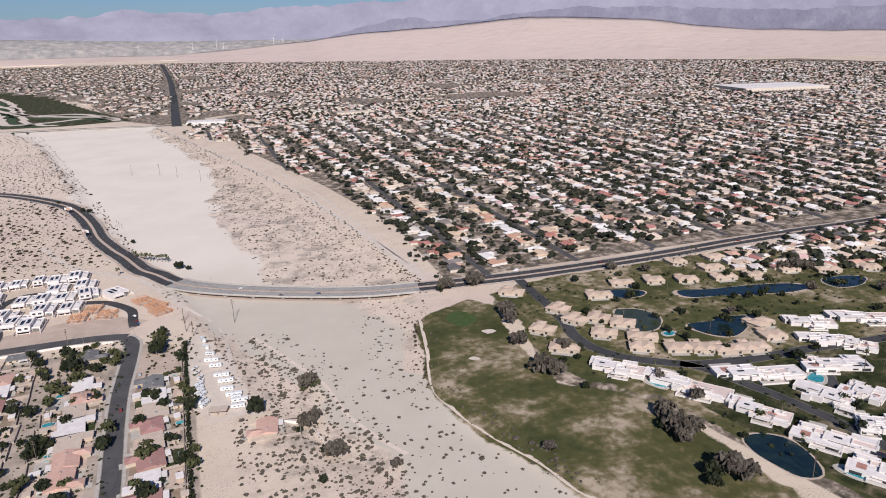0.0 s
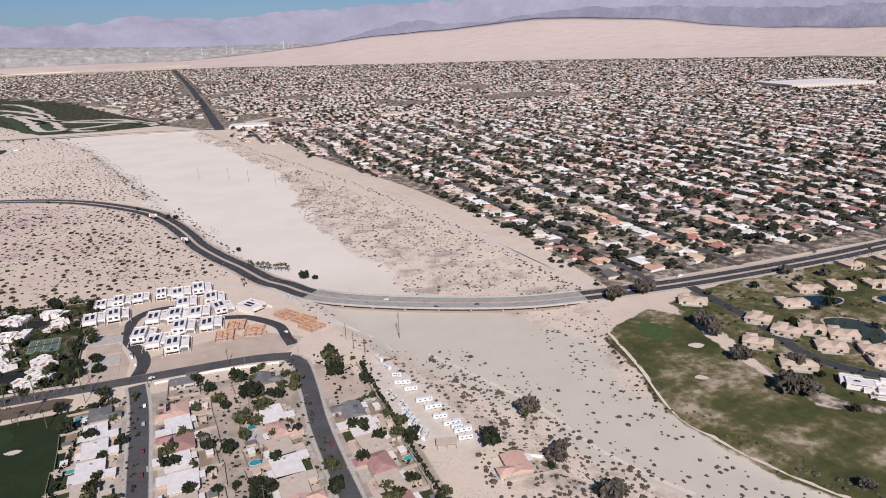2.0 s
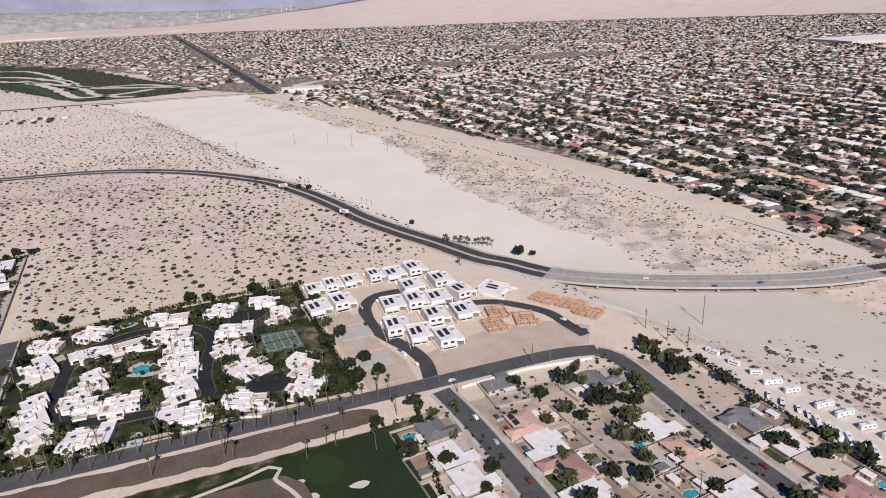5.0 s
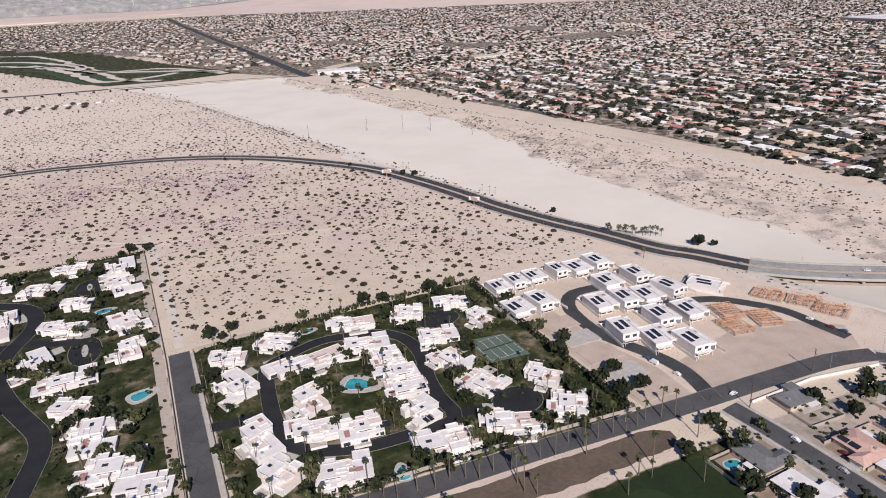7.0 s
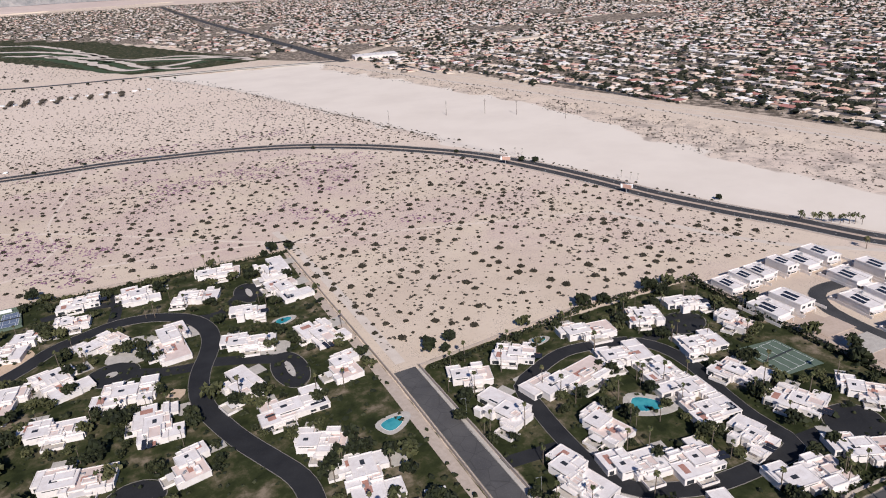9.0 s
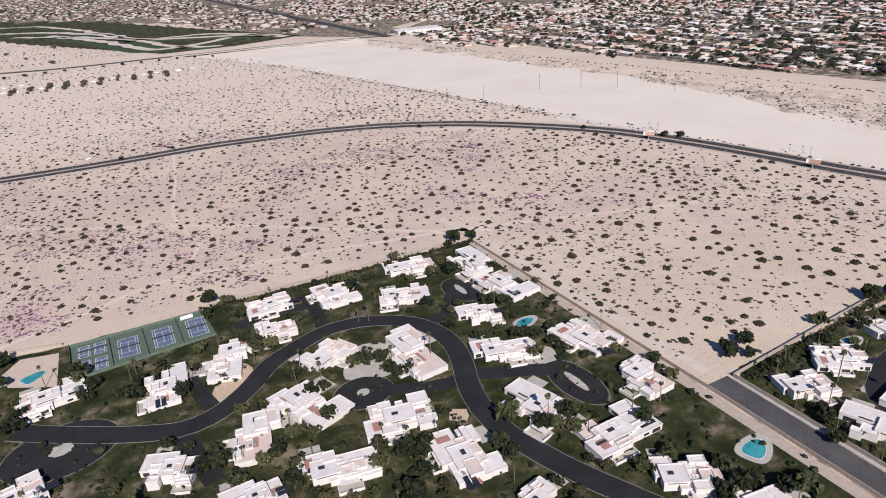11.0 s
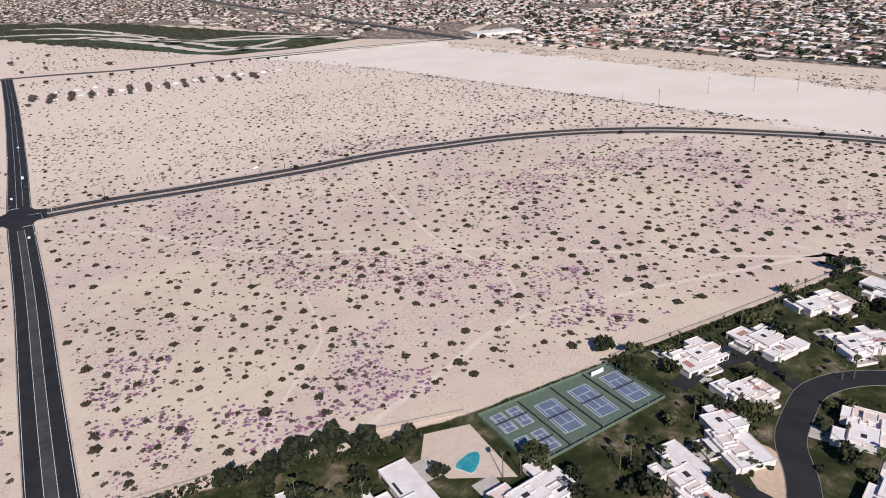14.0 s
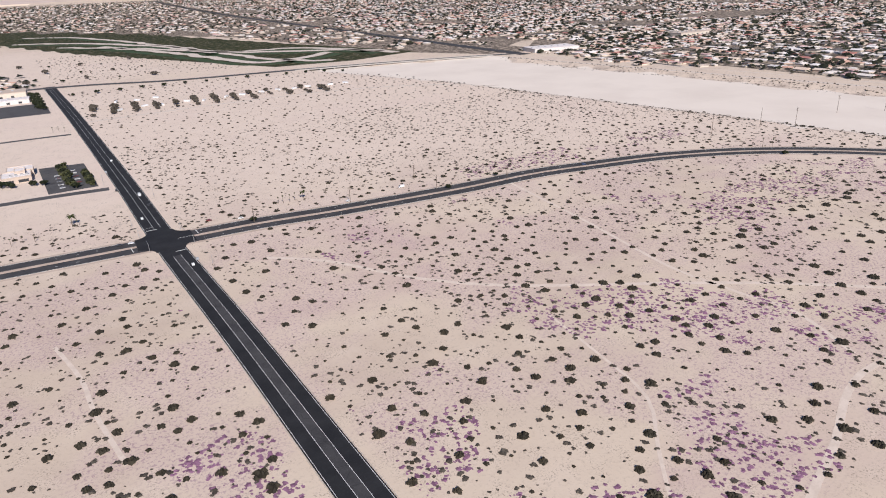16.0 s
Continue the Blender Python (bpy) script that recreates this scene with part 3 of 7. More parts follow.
road("road", [(-303, 668), (-284, 666), (-270, 664)], 8, ASPHALT_NEW, "dark asphalt side drive", z=0.06, kerb=False)
road("road", [(-417, 722), (-402, 720), (-383, 717)], 7.5, ASPHALT_NEW, "dark asphalt entrance drive", z=0.06, kerb=False)
road("road", [(-366, 630), (-372, 645), (-378, 682)], 7.5, ASPHALT_NEW, "dark asphalt entrance drive", z=0.06, kerb=False)
HOA_ROAD = [(-700, 950), (-680, 935), (-657, 920), (-636, 910), (-619, 912), (-603, 922), (-588, 936), (-570, 944), (-552, 949), (-532, 945), (-514, 932), (-506, 916), (-505, 900), (-509, 884), (-516, 867), (-520, 850), (-520, 832), (-515, 812), (-509, 795), (-501, 777), (-494, 760), (-493, 744), (-498, 720), (-505, 690)]
road("road", HOA_ROAD, 10.5, ASPHALT_NEW, "winding dark asphalt drive with pale kerbs", z=0.08, step=5)
road("road", [(-517, 872), (-533, 876), (-548, 884)], 8.5, ASPHALT_NEW, "dark asphalt side drive", z=0.06, kerb=False)
road("road", [(-512, 873), (-496, 866), (-478, 856)], 9, ASPHALT_NEW, "dark asphalt side drive", z=0.06, kerb=False)
road("road", [(-626, 950), (-624, 935), (-620, 914)], 7.5, ASPHALT_NEW, "dark asphalt side drive", z=0.06, kerb=False)
road("road", [(-510, 928), (-494, 926), (-482, 940), (-472, 950)], 9, ASPHALT_NEW, "dark asphalt side drive", z=0.06, kerb=False)
road("road", [(-556, 948), (-552, 968), (-551, 994)], 7, ASPHALT_NEW, "dark asphalt side drive", z=0.06, kerb=False)
road("road", [(-595, 981), (-574, 984), (-552, 980)], 8, ASPHALT_NEW, "dark asphalt side drive", z=0.065, kerb=False)
road("road", [(-637, 911), (-634, 892), (-630, 870)], 8.5, ASPHALT_NEW, "dark asphalt side drive", z=0.065, kerb=False)
for cx, cy, rx, ry in ((-265, 766, 15, 11), (-267, 664, 14, 12), (-559, 889, 14, 11.5), (-474, 842, 9.5, 19), (-682, 925, 23, 18), (-472, 946, 9.5, 15), (-557, 783, 13, 11)):
    patch("turning_circle", [(cx + rx * math.cos(a), cy + ry * math.sin(a)) for a in np.arange(0, math.tau, 0.6)], 0.10, ASPHALT_NEW, "dark asphalt turning circle with a pale rim", "road")
    rim = Shape()
    ribbon(rim, [Vector((cx + (rx + 0.2) * math.cos(a), cy + (ry + 0.2) * math.sin(a))) for a in np.arange(0, math.tau + 0.01, 0.2)], 0, 0.4, 0.045, KERB, 0.3)
    structure(rim.ob("kerb"), "thin pale concrete kerb round the turning circle", "kerb")
    if cy > 800:
        patch("planted_island", [(cx + (2 if rx == 9.5 else rx * 0.22) * math.cos(a), cy + ry * (0.45 if rx == 9.5 else 0.22) * math.sin(a)) for a in np.arange(0, math.tau, 0.7)], 0.3, CONCRETE, "small pale island in the turning circle", "traffic island")
road("road", [(312, 575), (310, 551), (308, 527), (306, 490), (301, 457), (294, 430), (297, 404), (309, 381), (329, 363), (355, 346), (403, 333), (452, 327), (536, 313), (660, 300)], 11, ASPHALT, "dark asphalt estate road curving past villas", z=0.06)
road("road", [(345, 352), (356, 338), (366, 314), (380, 275), (388, 244), (392, 209), (396, 140)], 9.5, ASPHALT, "dark asphalt drive behind white row houses", z=0.06)
road("road", [(440, 329), (446, 305), (432, 283), (415, 262)], 8, ASPHALT, "dark asphalt drive among white villas", z=0.06)
# far crossing of the river and its approach road
road("road", [(-1200, 2200), (-830, 2200), (-640, 2140), (-440, 2112), (-250, 2080), (-63, 2035), (-8, 2020)], 15, ASPHALT_OLD, "grey asphalt road on a low causeway", z=0.4, kerb=False, heights=lambda line: [0.3] * len(line), step=12)
road("road", [(-8, 2000), (-8, 2160), (-4, 2700), (0, 3400), (2, 4200), (4, 6200)], 26, ASPHALT, "dark asphalt avenue running north through the town", z=0.3, kerb=False, step=60)
road("road", [(-1100, 1553), (-915, 1553), (-836, 1546)], 9, ASPHALT_OLD, "asphalt side road", z=0.05)
road("road", [(-1100, 1800), (-904, 1800), (-836, 1797)], 7, ASPHALT_OLD, "asphalt side road", z=0.05)


def build_far_bridge():
    line = smooth_line([(-440, 2112), (-250, 2080), (-63, 2035)], 12)
    b = empty("road_bridge", "low pale concrete bridge at the head of the dry river", "bridge")
    for off in (7.6, -7.6):
        s = Shape()
        ribbon(s, line, off, 0.6, 1.6, DECK, 2.2, level(line))
        s.ob("parapet", b, "pale concrete parapet")
    for i in range(1, len(line), 2):
        s = Shape()
        p = line[i]
        s.box(p.x - 0.8, p.y - 7, -5, p.x + 0.8, p.y + 7, 0.1, DECK)
        s.ob("pier", b)


build_far_bridge()
# tracks of bare soil
TRACK = surface("worn_track_soil", (0.62, 0.51, 0.42), (0.74, 0.62, 0.52), 0.2, fine=6)
for pts, w in (([(-421, 815), (-421, 905), (-424, 1000), (-428, 1045)], 6), ([(-57, 1985), (0, 1750), (92, 1375), (166, 1050), (202, 783), (222, 612)], 9), ([(0, 1954), (120, 1429), (186, 1061), (214, 727), (233, 614)], 4),
               ([(-720, 1030), (-693, 1039), (-670, 1046), (-635, 1060), (-606, 1064), (-573, 1055), (-531, 1047), (-478, 1034), (-430, 1021), (-330, 985), (-180, 930)], 3.0), ([(-780, 1330), (-750, 1301), (-720, 1251), (-680, 1211), (-605, 1162), (-557, 1127), (-496, 1073), (-450, 1035), (-400, 1000)], 3.2),
               ([(-689, 1176), (-696, 1135), (-704, 1102), (-725, 1079), (-744, 1057), (-752, 1040)], 1.5), ([(-560, 1380), (-568, 1328), (-578, 1263), (-588, 1213), (-594, 1174), (-591, 1136), (-588, 1110), (-604, 1074)], 2.4), ([(-428, 1010), (-330, 1060), (-240, 1110), (-170, 1090)], 2.2), ([(-902, 1286), (-895, 1248), (-894, 1220), (-889, 1178)], 2.0), ([(-180, 930), (-130, 820), (-60, 745), (-20, 650), (8, 590), (16, 480), (26, 420)], 6),
               ([(-812, 1860), (-600, 1870), (-420, 1850), (-260, 1760)], 6), ([(-172, 1250), (-246, 1560), (-352, 1980)], 6),
               ([(182, 520), (168, 462), (153, 409), (155, 374), (167, 331), (183, 291), (195, 251), (235, 180)], 3.0), ([(36, 560), (60, 500), (78, 450), (84, 405), (97, 366), (110, 340)], 3.0)):
    s = Shape()
    ribbon(s, smooth_line(pts, 8), 0, w, 0.035, DIRT if w > 3.5 else TRACK, 0.2)
    structure(s.ob("dirt_track"), "pale bare dirt track across the desert", "track")


# ---------------------------------------------------------------- distance
def plain_reach(el):
    """How far off the plain is seen at a negative elevation, after the warp to the view."""
    r = 224 / math.tan(radians(max(0.5, -el)))
    return 4000 + 5000 * (1 - math.exp(-(r - 4000) / 4800)) if r > 4000 else r


def ring(name, label, m, rows, lo, hi, step, jag, seed, centre=(-130, 122, 224), foot=False):
    """A far slope round the eye: rows of (distance, elevation by azimuth)."""
    az = np.arange(lo, hi + 1e-6, step)
    vs, n = [], len(az)
    for j, (dist, table, rough) in enumerate(rows):
        el = np.interp(az, [a for a, _ in table], [e for _, e in table])
        for a, e in zip(az, el):
            lift = 18
            w = noise.fractal((a * jag, j * 0.9, seed), 0.9, 2.1, 5) * rough
            if foot:
                near = plain_reach(float(np.interp(a, *zip(*TOWN_END))))
                dist = near + (9250 - near) * min(1.0, j / (len(rows) - 2))
            d = dist + lift * j + noise.noise((a * 0.6, j * 1.7, seed + 5)) * (30 if j else 0)
            vs.append((centre[0] + d * math.cos(radians(a)), centre[1] + d * math.sin(radians(a)), centre[2] + d * math.tan(radians(e + w))))
    f = [(j * n + i + 1, j * n + i, (j + 1) * n + i, (j + 1) * n + i + 1) for j in range(len(rows) - 1) for i in range(n - 1)]
    s = Shape()
    s.add(vs, f, m)
    o = s.ob(name)
    o.data.polygons.foreach_set("use_smooth", [True] * len(o.data.polygons))
    return structure(o, label, "backdrop")


def between(a, b, f):
    ks = sorted({k for k, _ in a} | {k for k, _ in b})
    ea, eb = np.interp(ks, *zip(*a)), np.interp(ks, *zip(*b))
    return [(k, p + (q - p) * f) for k, p, q in zip(ks, ea, eb)]


TOWN_END = [(18.3, -2.33), (33.3, -2.17), (47.3, -2.1), (60.3, -1.87), (74.3, -1.65), (87.3, -1.27), (98.2, -0.86), (123.2, -0.69)]
DUNE_TOP = [(18.2, -0.53), (35.9, -0.19), (41.2, 0.06), (45.2, 0.44), (48.6, 1.0), (53.7, 1.33), (58.1, 1.49), (60.4, 1.33), (64.9, 0.96), (71.8, 0.62), (75.9, 0.15), (82.1, -0.39), (87.2, -0.65), (93.6, -0.56), (98.2, -0.53), (123.2, -0.54)]
VALLEY = [(18.2, -0.43), (58.2, 0.08), (78.2, 0.27), (87.2, 0.4), (98.2, 0.83), (123.2, 0.91)]
SKYLINE = [(18.2, 3.07), (38.2, 3.59), (53.2, 3.61), (64.9, 3.19), (68.5, 3.03), (73.0, 2.91), (77.5, 2.71), (80.5, 2.51), (83.5, 2.32), (86.7, 2.48), (89.4, 2.63), (92.1, 2.23), (94.3, 2.11), (97.7, 2.19), (108.2, 2.0), (123.2, 2.11)]
RIDGE = [(18.2, 1.47), (38.2, 1.29), (48.2, 1.84), (54.2, 2.13), (58.2, 1.83), (63.2, 1.25), (64.9, 1.32), (67.7, 1.77), (71.3, 1.22), (74.2, 0.38), (78.2, -0.18), (123.2, -0.59)]
low = [(a, e - 0.1) for a, e in TOWN_END]
ring("sand_hill", "broad pale wind-blown sand hill beyond the town", SAND_HILL, [(8350 + 900 * f, between(low if f == 0 else TOWN_END, DUNE_TOP, f ** 0.8), 0.05 if f else 0) for f in (0, 0.08, 0.2, 0.35, 0.5, 0.65, 0.8, 0.92, 1.0)] + [(9300, [(20, -2.0), (125, -2.0)], 0)], 20, 125, 0.25, 0.35, 1, foot=True)
ring("far_valley", "flat far valley floor with dark scrub and pale patches", PLAIN, [(9360, [(20, -1.6), (125, -1.6)], 0), (9420, between(TOWN_END, VALLEY, 0.55), 0.0), (9900, VALLEY, 0.0)], 20, 125, 0.5, 0.3, 2)
ring("far_ridge", "dark bare rocky ridge behind the sand hill, tinted with violet haze", MOUNTAIN_NEAR, [(9950, [(20, -1.5), (125, -1.5)], 0)] + [(9960 + 150 * f, between([(20, -0.2), (125, -0.7)], RIDGE, f), 0.14 * f + 0.02) for f in (0.2, 0.4, 0.6, 0.8, 1.0)], 20, 125, 0.25, 0.9, 3)
ring("mountain_range", "bare mountain range on the horizon, haze painted in as violet-grey", MOUNTAIN, [(10200, [(20, -1.2), (125, -1.2)], 0)] + [(10210 + 480 * f, between([(20, -0.2), (125, 0.5)], SKYLINE, f), 0.16 * f + 0.03) for f in (0.15, 0.3, 0.45, 0.6, 0.75, 0.88, 1.0)], 20, 125, 0.2, 0.7, 4)

# ---------------------------------------------------------------- plants
def leafy(s, centre, radii, count, size, m, rng, flat=0.0):
    """Many small bent leaf clumps scattered in an ellipsoid, thicker towards its skin."""
    cx, cy, cz = centre
    for _ in range(count):
        d = Vector((rng.gauss(0, 1), rng.gauss(0, 1), rng.gauss(0, 1))).normalized()
        r = rng.uniform(0.35, 1.0) ** 0.5
        p = Vector((cx + d.x * r * radii[0], cy + d.y * r * radii[1], cz + d.z * r * radii[2]))
        q = Euler((rng.uniform(0, 6.3), rng.uniform(0, 6.3), rng.uniform(0, 6.3))).to_matrix()
        k = size * rng.uniform(0.6, 1.35)
        vs = [p + q @ Vector(v) * k for v in ((1, 0.1, 0.2), (0, 0.9, -0.2), (-1, 0, 0.2), (0.1, -0.9, -0.1), (0, 0, 0.6))]
        s.add(vs, [(0, 1, 4), (1, 2, 4), (2, 3, 4), (3, 0, 4), (3, 2, 1, 0)], m)


def make_tree(seed, height, spread, leaf, name="tree", label="", count=70, trunk_share=0.3, size=0.2):
    rng = random.Random(seed)
    top = empty(name, label, "tree")
    t = Shape()
    fork = Vector((rng.uniform(-0.3, 0.3), rng.uniform(-0.3, 0.3), height * trunk_share))
    t.tube((0, 0, -0.3), fork, height * 0.045, height * 0.03, BARK)
    c = Shape()
    n = 5 + seed % 3
    for i in range(n):
        a = i * math.tau / n + rng.uniform(-0.4, 0.4)
        r = spread * rng.uniform(0.3, 0.62)
        e = Vector((math.cos(a) * r, math.sin(a) * r, height * rng.uniform(0.5, 0.78)))
        t.tube(fork, e, height * 0.022, height * 0.008, BARK, 5)
        k = spread * rng.uniform(0.38, 0.55)
        leafy(c, e, (k, k, k * rng.uniform(0.6, 0.85)), count // n, spread * size, leaf, rng)
    leafy(c, (0, 0, height * 0.74), (spread * 0.5, spread * 0.5, height * 0.22), count // 3, spread * size, leaf, rng)
    t.ob("trunk", top)
    c.ob("crown", top)
    return top


def make_palm(seed, height, fronds=22, length=1.7, fan=True):
    rng = random.Random(seed)
    top = empty("palm_tree", "tall slender fan palm with a ragged green crown" if fan else "feathery date palm with arching fronds", "palm tree")
    t, lean = Shape(), Vector((rng.uniform(-0.4, 0.4), rng.uniform(-0.4, 0.4), 0))
    for i in range(4):
        a, b = i / 4, (i + 1) / 4
        t.tube(Vector((0, 0, height * a - 0.2)) + lean * a * a, Vector((0, 0, height * b)) + lean * b * b, 0.30 - 0.12 * a, 0.30 - 0.12 * b, BARK)
    t.ob("trunk", top)
    c = Shape()
    head = Vector((0, 0, height)) + lean
    for i in range(fronds):
        a, up = rng.uniform(0, math.tau), rng.uniform(-0.75, 1.0)
        d = Vector((math.cos(a), math.sin(a), 0))
        side = Vector((-d.y, d.x, 0))
        w = length * (0.34 if fan else 0.16)
        mid = head + d * length * 0.55 + Vector((0, 0, up * length * 0.55))
        end = head + d * length * (1.0 - 0.2 * abs(up)) + Vector((0, 0, up * length * 0.55 - length * 0.35))
        c.add([head, mid + side * w, end, mid - side * w, mid + Vector((0, 0, 0.12))], [(0, 1, 4), (1, 2, 4), (2, 3, 4), (3, 0, 4)], LEAF_PALM)
    c.ob("crown", top)
    return top


def make_shrub(seed, r, h, m=None, count=26):
    """A low dome of many small leaning tufts, ragged at its rim."""
    rng = random.Random(seed)
    s = Shape()
    for i in range(count):
        a, k = i * 2.4 + rng.uniform(-0.5, 0.5), ((i + 0.5) / count) ** 0.5 * rng.uniform(0.75, 1.05)
        p = Vector((math.cos(a) * r * k * 0.8, math.sin(a) * r * k * 0.8, 0))
        w = r * rng.uniform(0.75, 1.1) / count ** 0.5 * 1.75
        top_z = h * (1 - 0.62 * k * k) * rng.uniform(0.8, 1.15)
        q = Vector((math.cos(a * 3 + seed), math.sin(a * 3 + seed), 0))
        n = Vector((-q.y, q.x, 0))
        z = Vector((0, 0, top_z * 0.55))
        tip = p * 1.1 + Vector((rng.uniform(-0.12, 0.12) * r, rng.uniform(-0.12, 0.12) * r, top_z))
        s.add([p * 0.9, p + q * w + z * rng.uniform(0.0, 0.7), p + n * w + z * rng.uniform(0.0, 0.7), p - q * w + z * rng.uniform(0.0, 0.7), p - n * w + z * rng.uniform(0.0, 0.7), tip], [(5, 1, 2), (5, 2, 3), (5, 3, 4), (5, 4, 1)], m or SHRUB)
    return s


def scatter(name, label, category, templates, places, material):
    """Copies of small templates joined into one mesh: (x, y, z, scale, turn, which)."""
    vs, fs, base = [], [], 0
    packed = [(np.array(t.v), t.f) for t in templates]
    for x, y, z, k, a, w in places:
        v, f = packed[w % len(packed)]
        ca, sa = math.cos(a) * k, math.sin(a) * k
        q = np.empty_like(v)
        q[:, 0], q[:, 1], q[:, 2] = v[:, 0] * ca - v[:, 1] * sa + x, v[:, 0] * sa + v[:, 1] * ca + y, v[:, 2] * k + z
        vs.append(q)
        fs += [tuple(i + base for i in g) for g in f]
        base += len(v)
    me = bpy.data.meshes.new(name)
    me.from_pydata(np.concatenate(vs).tolist(), [], fs)
    me.materials.append(material)
    me.update()
    return tagged(new(name, me), label, category, kind="stuff")


def placed(x, y, turn=0.0, k=1.0, z=None):
    return Matrix.Translation((x, y, gz(x, y) if z is None else z)) @ Matrix.Rotation(turn, 4, "Z") @ Matrix.Scale(k, 4)


SHADY = [make_tree(i, 7.5, 5.6, LEAF_DARK, "tree", "dense dark green garden tree", 90, 0.25, 0.22) for i in range(4)]
OLIVE = [make_tree(10 + i, 6.2, 4.8, LEAF_OLIVE, "tree", "olive-green spreading desert tree", 80, 0.25, 0.21) for i in range(3)]
GREYS = [make_tree(20 + i, 11.0, 9.0, LEAF_GREY, "tree", "large grey-brown thin-leaved tamarisk tree", 150, 0.18, 0.19) for i in range(3)]
PALMS = [make_palm(30 + i, 11.0 + 2.5 * i) for i in range(3)]
DATES = [make_palm(40, 7.5, 34, 3.2, False)]
for i, t in enumerate(SHADY + OLIVE + GREYS + PALMS + DATES):
    t.matrix_basis = placed((-196, -203, -211, -206, -72, -110, -96, 66, 231, 262, -262, -330, -300, -83)[i], (598, 640, 700, 660, 545, 577, 548, 450, 577, 575, 612, 634, 612, 772)[i], i, 1.0)


FAR_PLANTS, COUNT = [], {True: 0, False: 0}


def plant(kind, x, y, k=1.0, seed=0):
    """A tree of its own; beyond the first few hundred it joins the far plants."""
    rng = random.Random(int(x * 7 + y * 13) + seed)
    palm = kind is PALMS or kind is DATES
    COUNT[palm] += 1
    if COUNT[palm] > (150 if palm else 270):
        FAR_PLANTS.append((kind[rng.randrange(len(kind))], placed(x, y, rng.uniform(0, 6.28), k * rng.uniform(0.85, 1.15))))
        return None
    return copy_thing(kind[rng.randrange(len(kind))], placed(x, y, rng.uniform(0, 6.28), k * rng.uniform(0.85, 1.15)))


def join_far_plants():
    s = Shape()
    for top, m in FAR_PLANTS:
        for o in top.children:
            if o.name.startswith(("trunk", "crown")):
                if o.name.startswith("trunk"):
                    s.add([m @ v.co for v in o.data.vertices], [tuple(p.vertices) for p in o.data.polygons], o.data.materials[0])
                    continue
                vs = [v.co.copy() for v in o.data.vertices]
                for k in range(0, len(vs) - 4, 10):
                    c = (vs[k] + vs[k + 1] + vs[k + 2] + vs[k + 3]) / 4
                    s.add([m @ (c + (v - c) * 1.4) for v in vs[k:k + 5]], [(0, 1, 4), (1, 2, 4), (2, 3, 4), (3, 0, 4), (3, 2, 1, 0)], o.data.materials[0])
    tagged(s.ob("far_trees"), "dark green garden and roadside trees farther off", "trees", kind="stuff")

# ---------------------------------------------------------------- the town
def each_material(name, stops):
    k = Nodes(name, 0.85, 0, 0.2)
    col = k.ramp(k.each(), stops, True)
    col = k.mix(k.math("MULTIPLY", k.step(k.noise(0.8, 4, 0.7), 0.45, 0.7), 0.35), col, (0.24, 0.19, 0.16))
    return k.done(col, k.noise(3.0, 2), 0.3, 0.05)


HOUSE_ROOF = each_material("house_roof", [(0.0, (0.64, 0.50, 0.38)), (0.16, (0.76, 0.68, 0.60)), (0.3, (0.62, 0.36, 0.25)), (0.44, (0.46, 0.20, 0.16)), (0.56, (0.68, 0.50, 0.36)), (0.74, (0.80, 0.75, 0.71)), (0.93, (0.26, 0.22, 0.20))])
HOUSE_WALL = each_material("house_wall", [(0.0, (0.58, 0.50, 0.42)), (0.4, (0.64, 0.56, 0.47)), (0.7, (0.68, 0.64, 0.60))])


def make_house(seed, w, d, flat=False):
    """A one-storey tract house with a wing, pitched roofs, windows and a garage door."""
    rng = random.Random(seed)
    top = empty("house", "single-storey plaster tract house with a tiled roof", "house", "houses of the town")
    a, wing = Shape(), Shape()
    a.box(-w / 2, -d / 2, -0.5, w / 2, d / 2, 2.9, HOUSE_WALL)
    sx = rng.choice((-1, 1))
    x0, x1 = sorted((sx * w / 2, sx * (w / 2 - 7)))
    wing.box(x0 + 0.02, -d / 2 - 6, -0.5, x1 - 0.02, -d / 2 + 0.5, 2.85, HOUSE_WALL)
    a.ob("wall", top)
    wing = wing.ob("garage_wing", top)
    r = Shape()
    if flat:
        r.box(-w / 2 - 0.6, -d / 2 - 0.6, 2.92, w / 2 + 0.6, d / 2 + 0.6, 3.25, HOUSE_ROOF)
        r.box(x0 - 0.4, -d / 2 - 6.5, 2.88, x1 + 0.4, -d / 2 + 0.3, 3.18, HOUSE_ROOF)
    else:
        g = rng.random() < 0.4
        r.hip(-w / 2, -d / 2, w / 2, d / 2, 2.92, d * 0.17, HOUSE_ROOF, gable=g)
        r.hip(x0, -d / 2 - 6, x1, 0, 2.89, 1.3, HOUSE_ROOF, gable=g)
    r.ob("roof", top)
    gd = Shape()
    gd.box(x0 + 1, -d / 2 - 6.06, 0, x1 - 1, -d / 2 - 5.98, 2.2, STUCCO)
    gd.ob("garage_door", wing, "white garage door")
    for u in (-0.3, 0.25):
        win = Shape()
        win.box(w * u - 0.9, d / 2 - 0.02, 1.0, w * u + 0.9, d / 2 + 0.06, 2.2, DARK)
        win.ob("window", top, "dark window")
    drive = Shape()
    drive.box(x0 + 0.6, -d / 2 - 13, -0.3, x1 - 0.6, -d / 2 - 6.05, 0.09, CONCRETE)
    drive.ob("driveway", top, "pale concrete driveway")
    return top


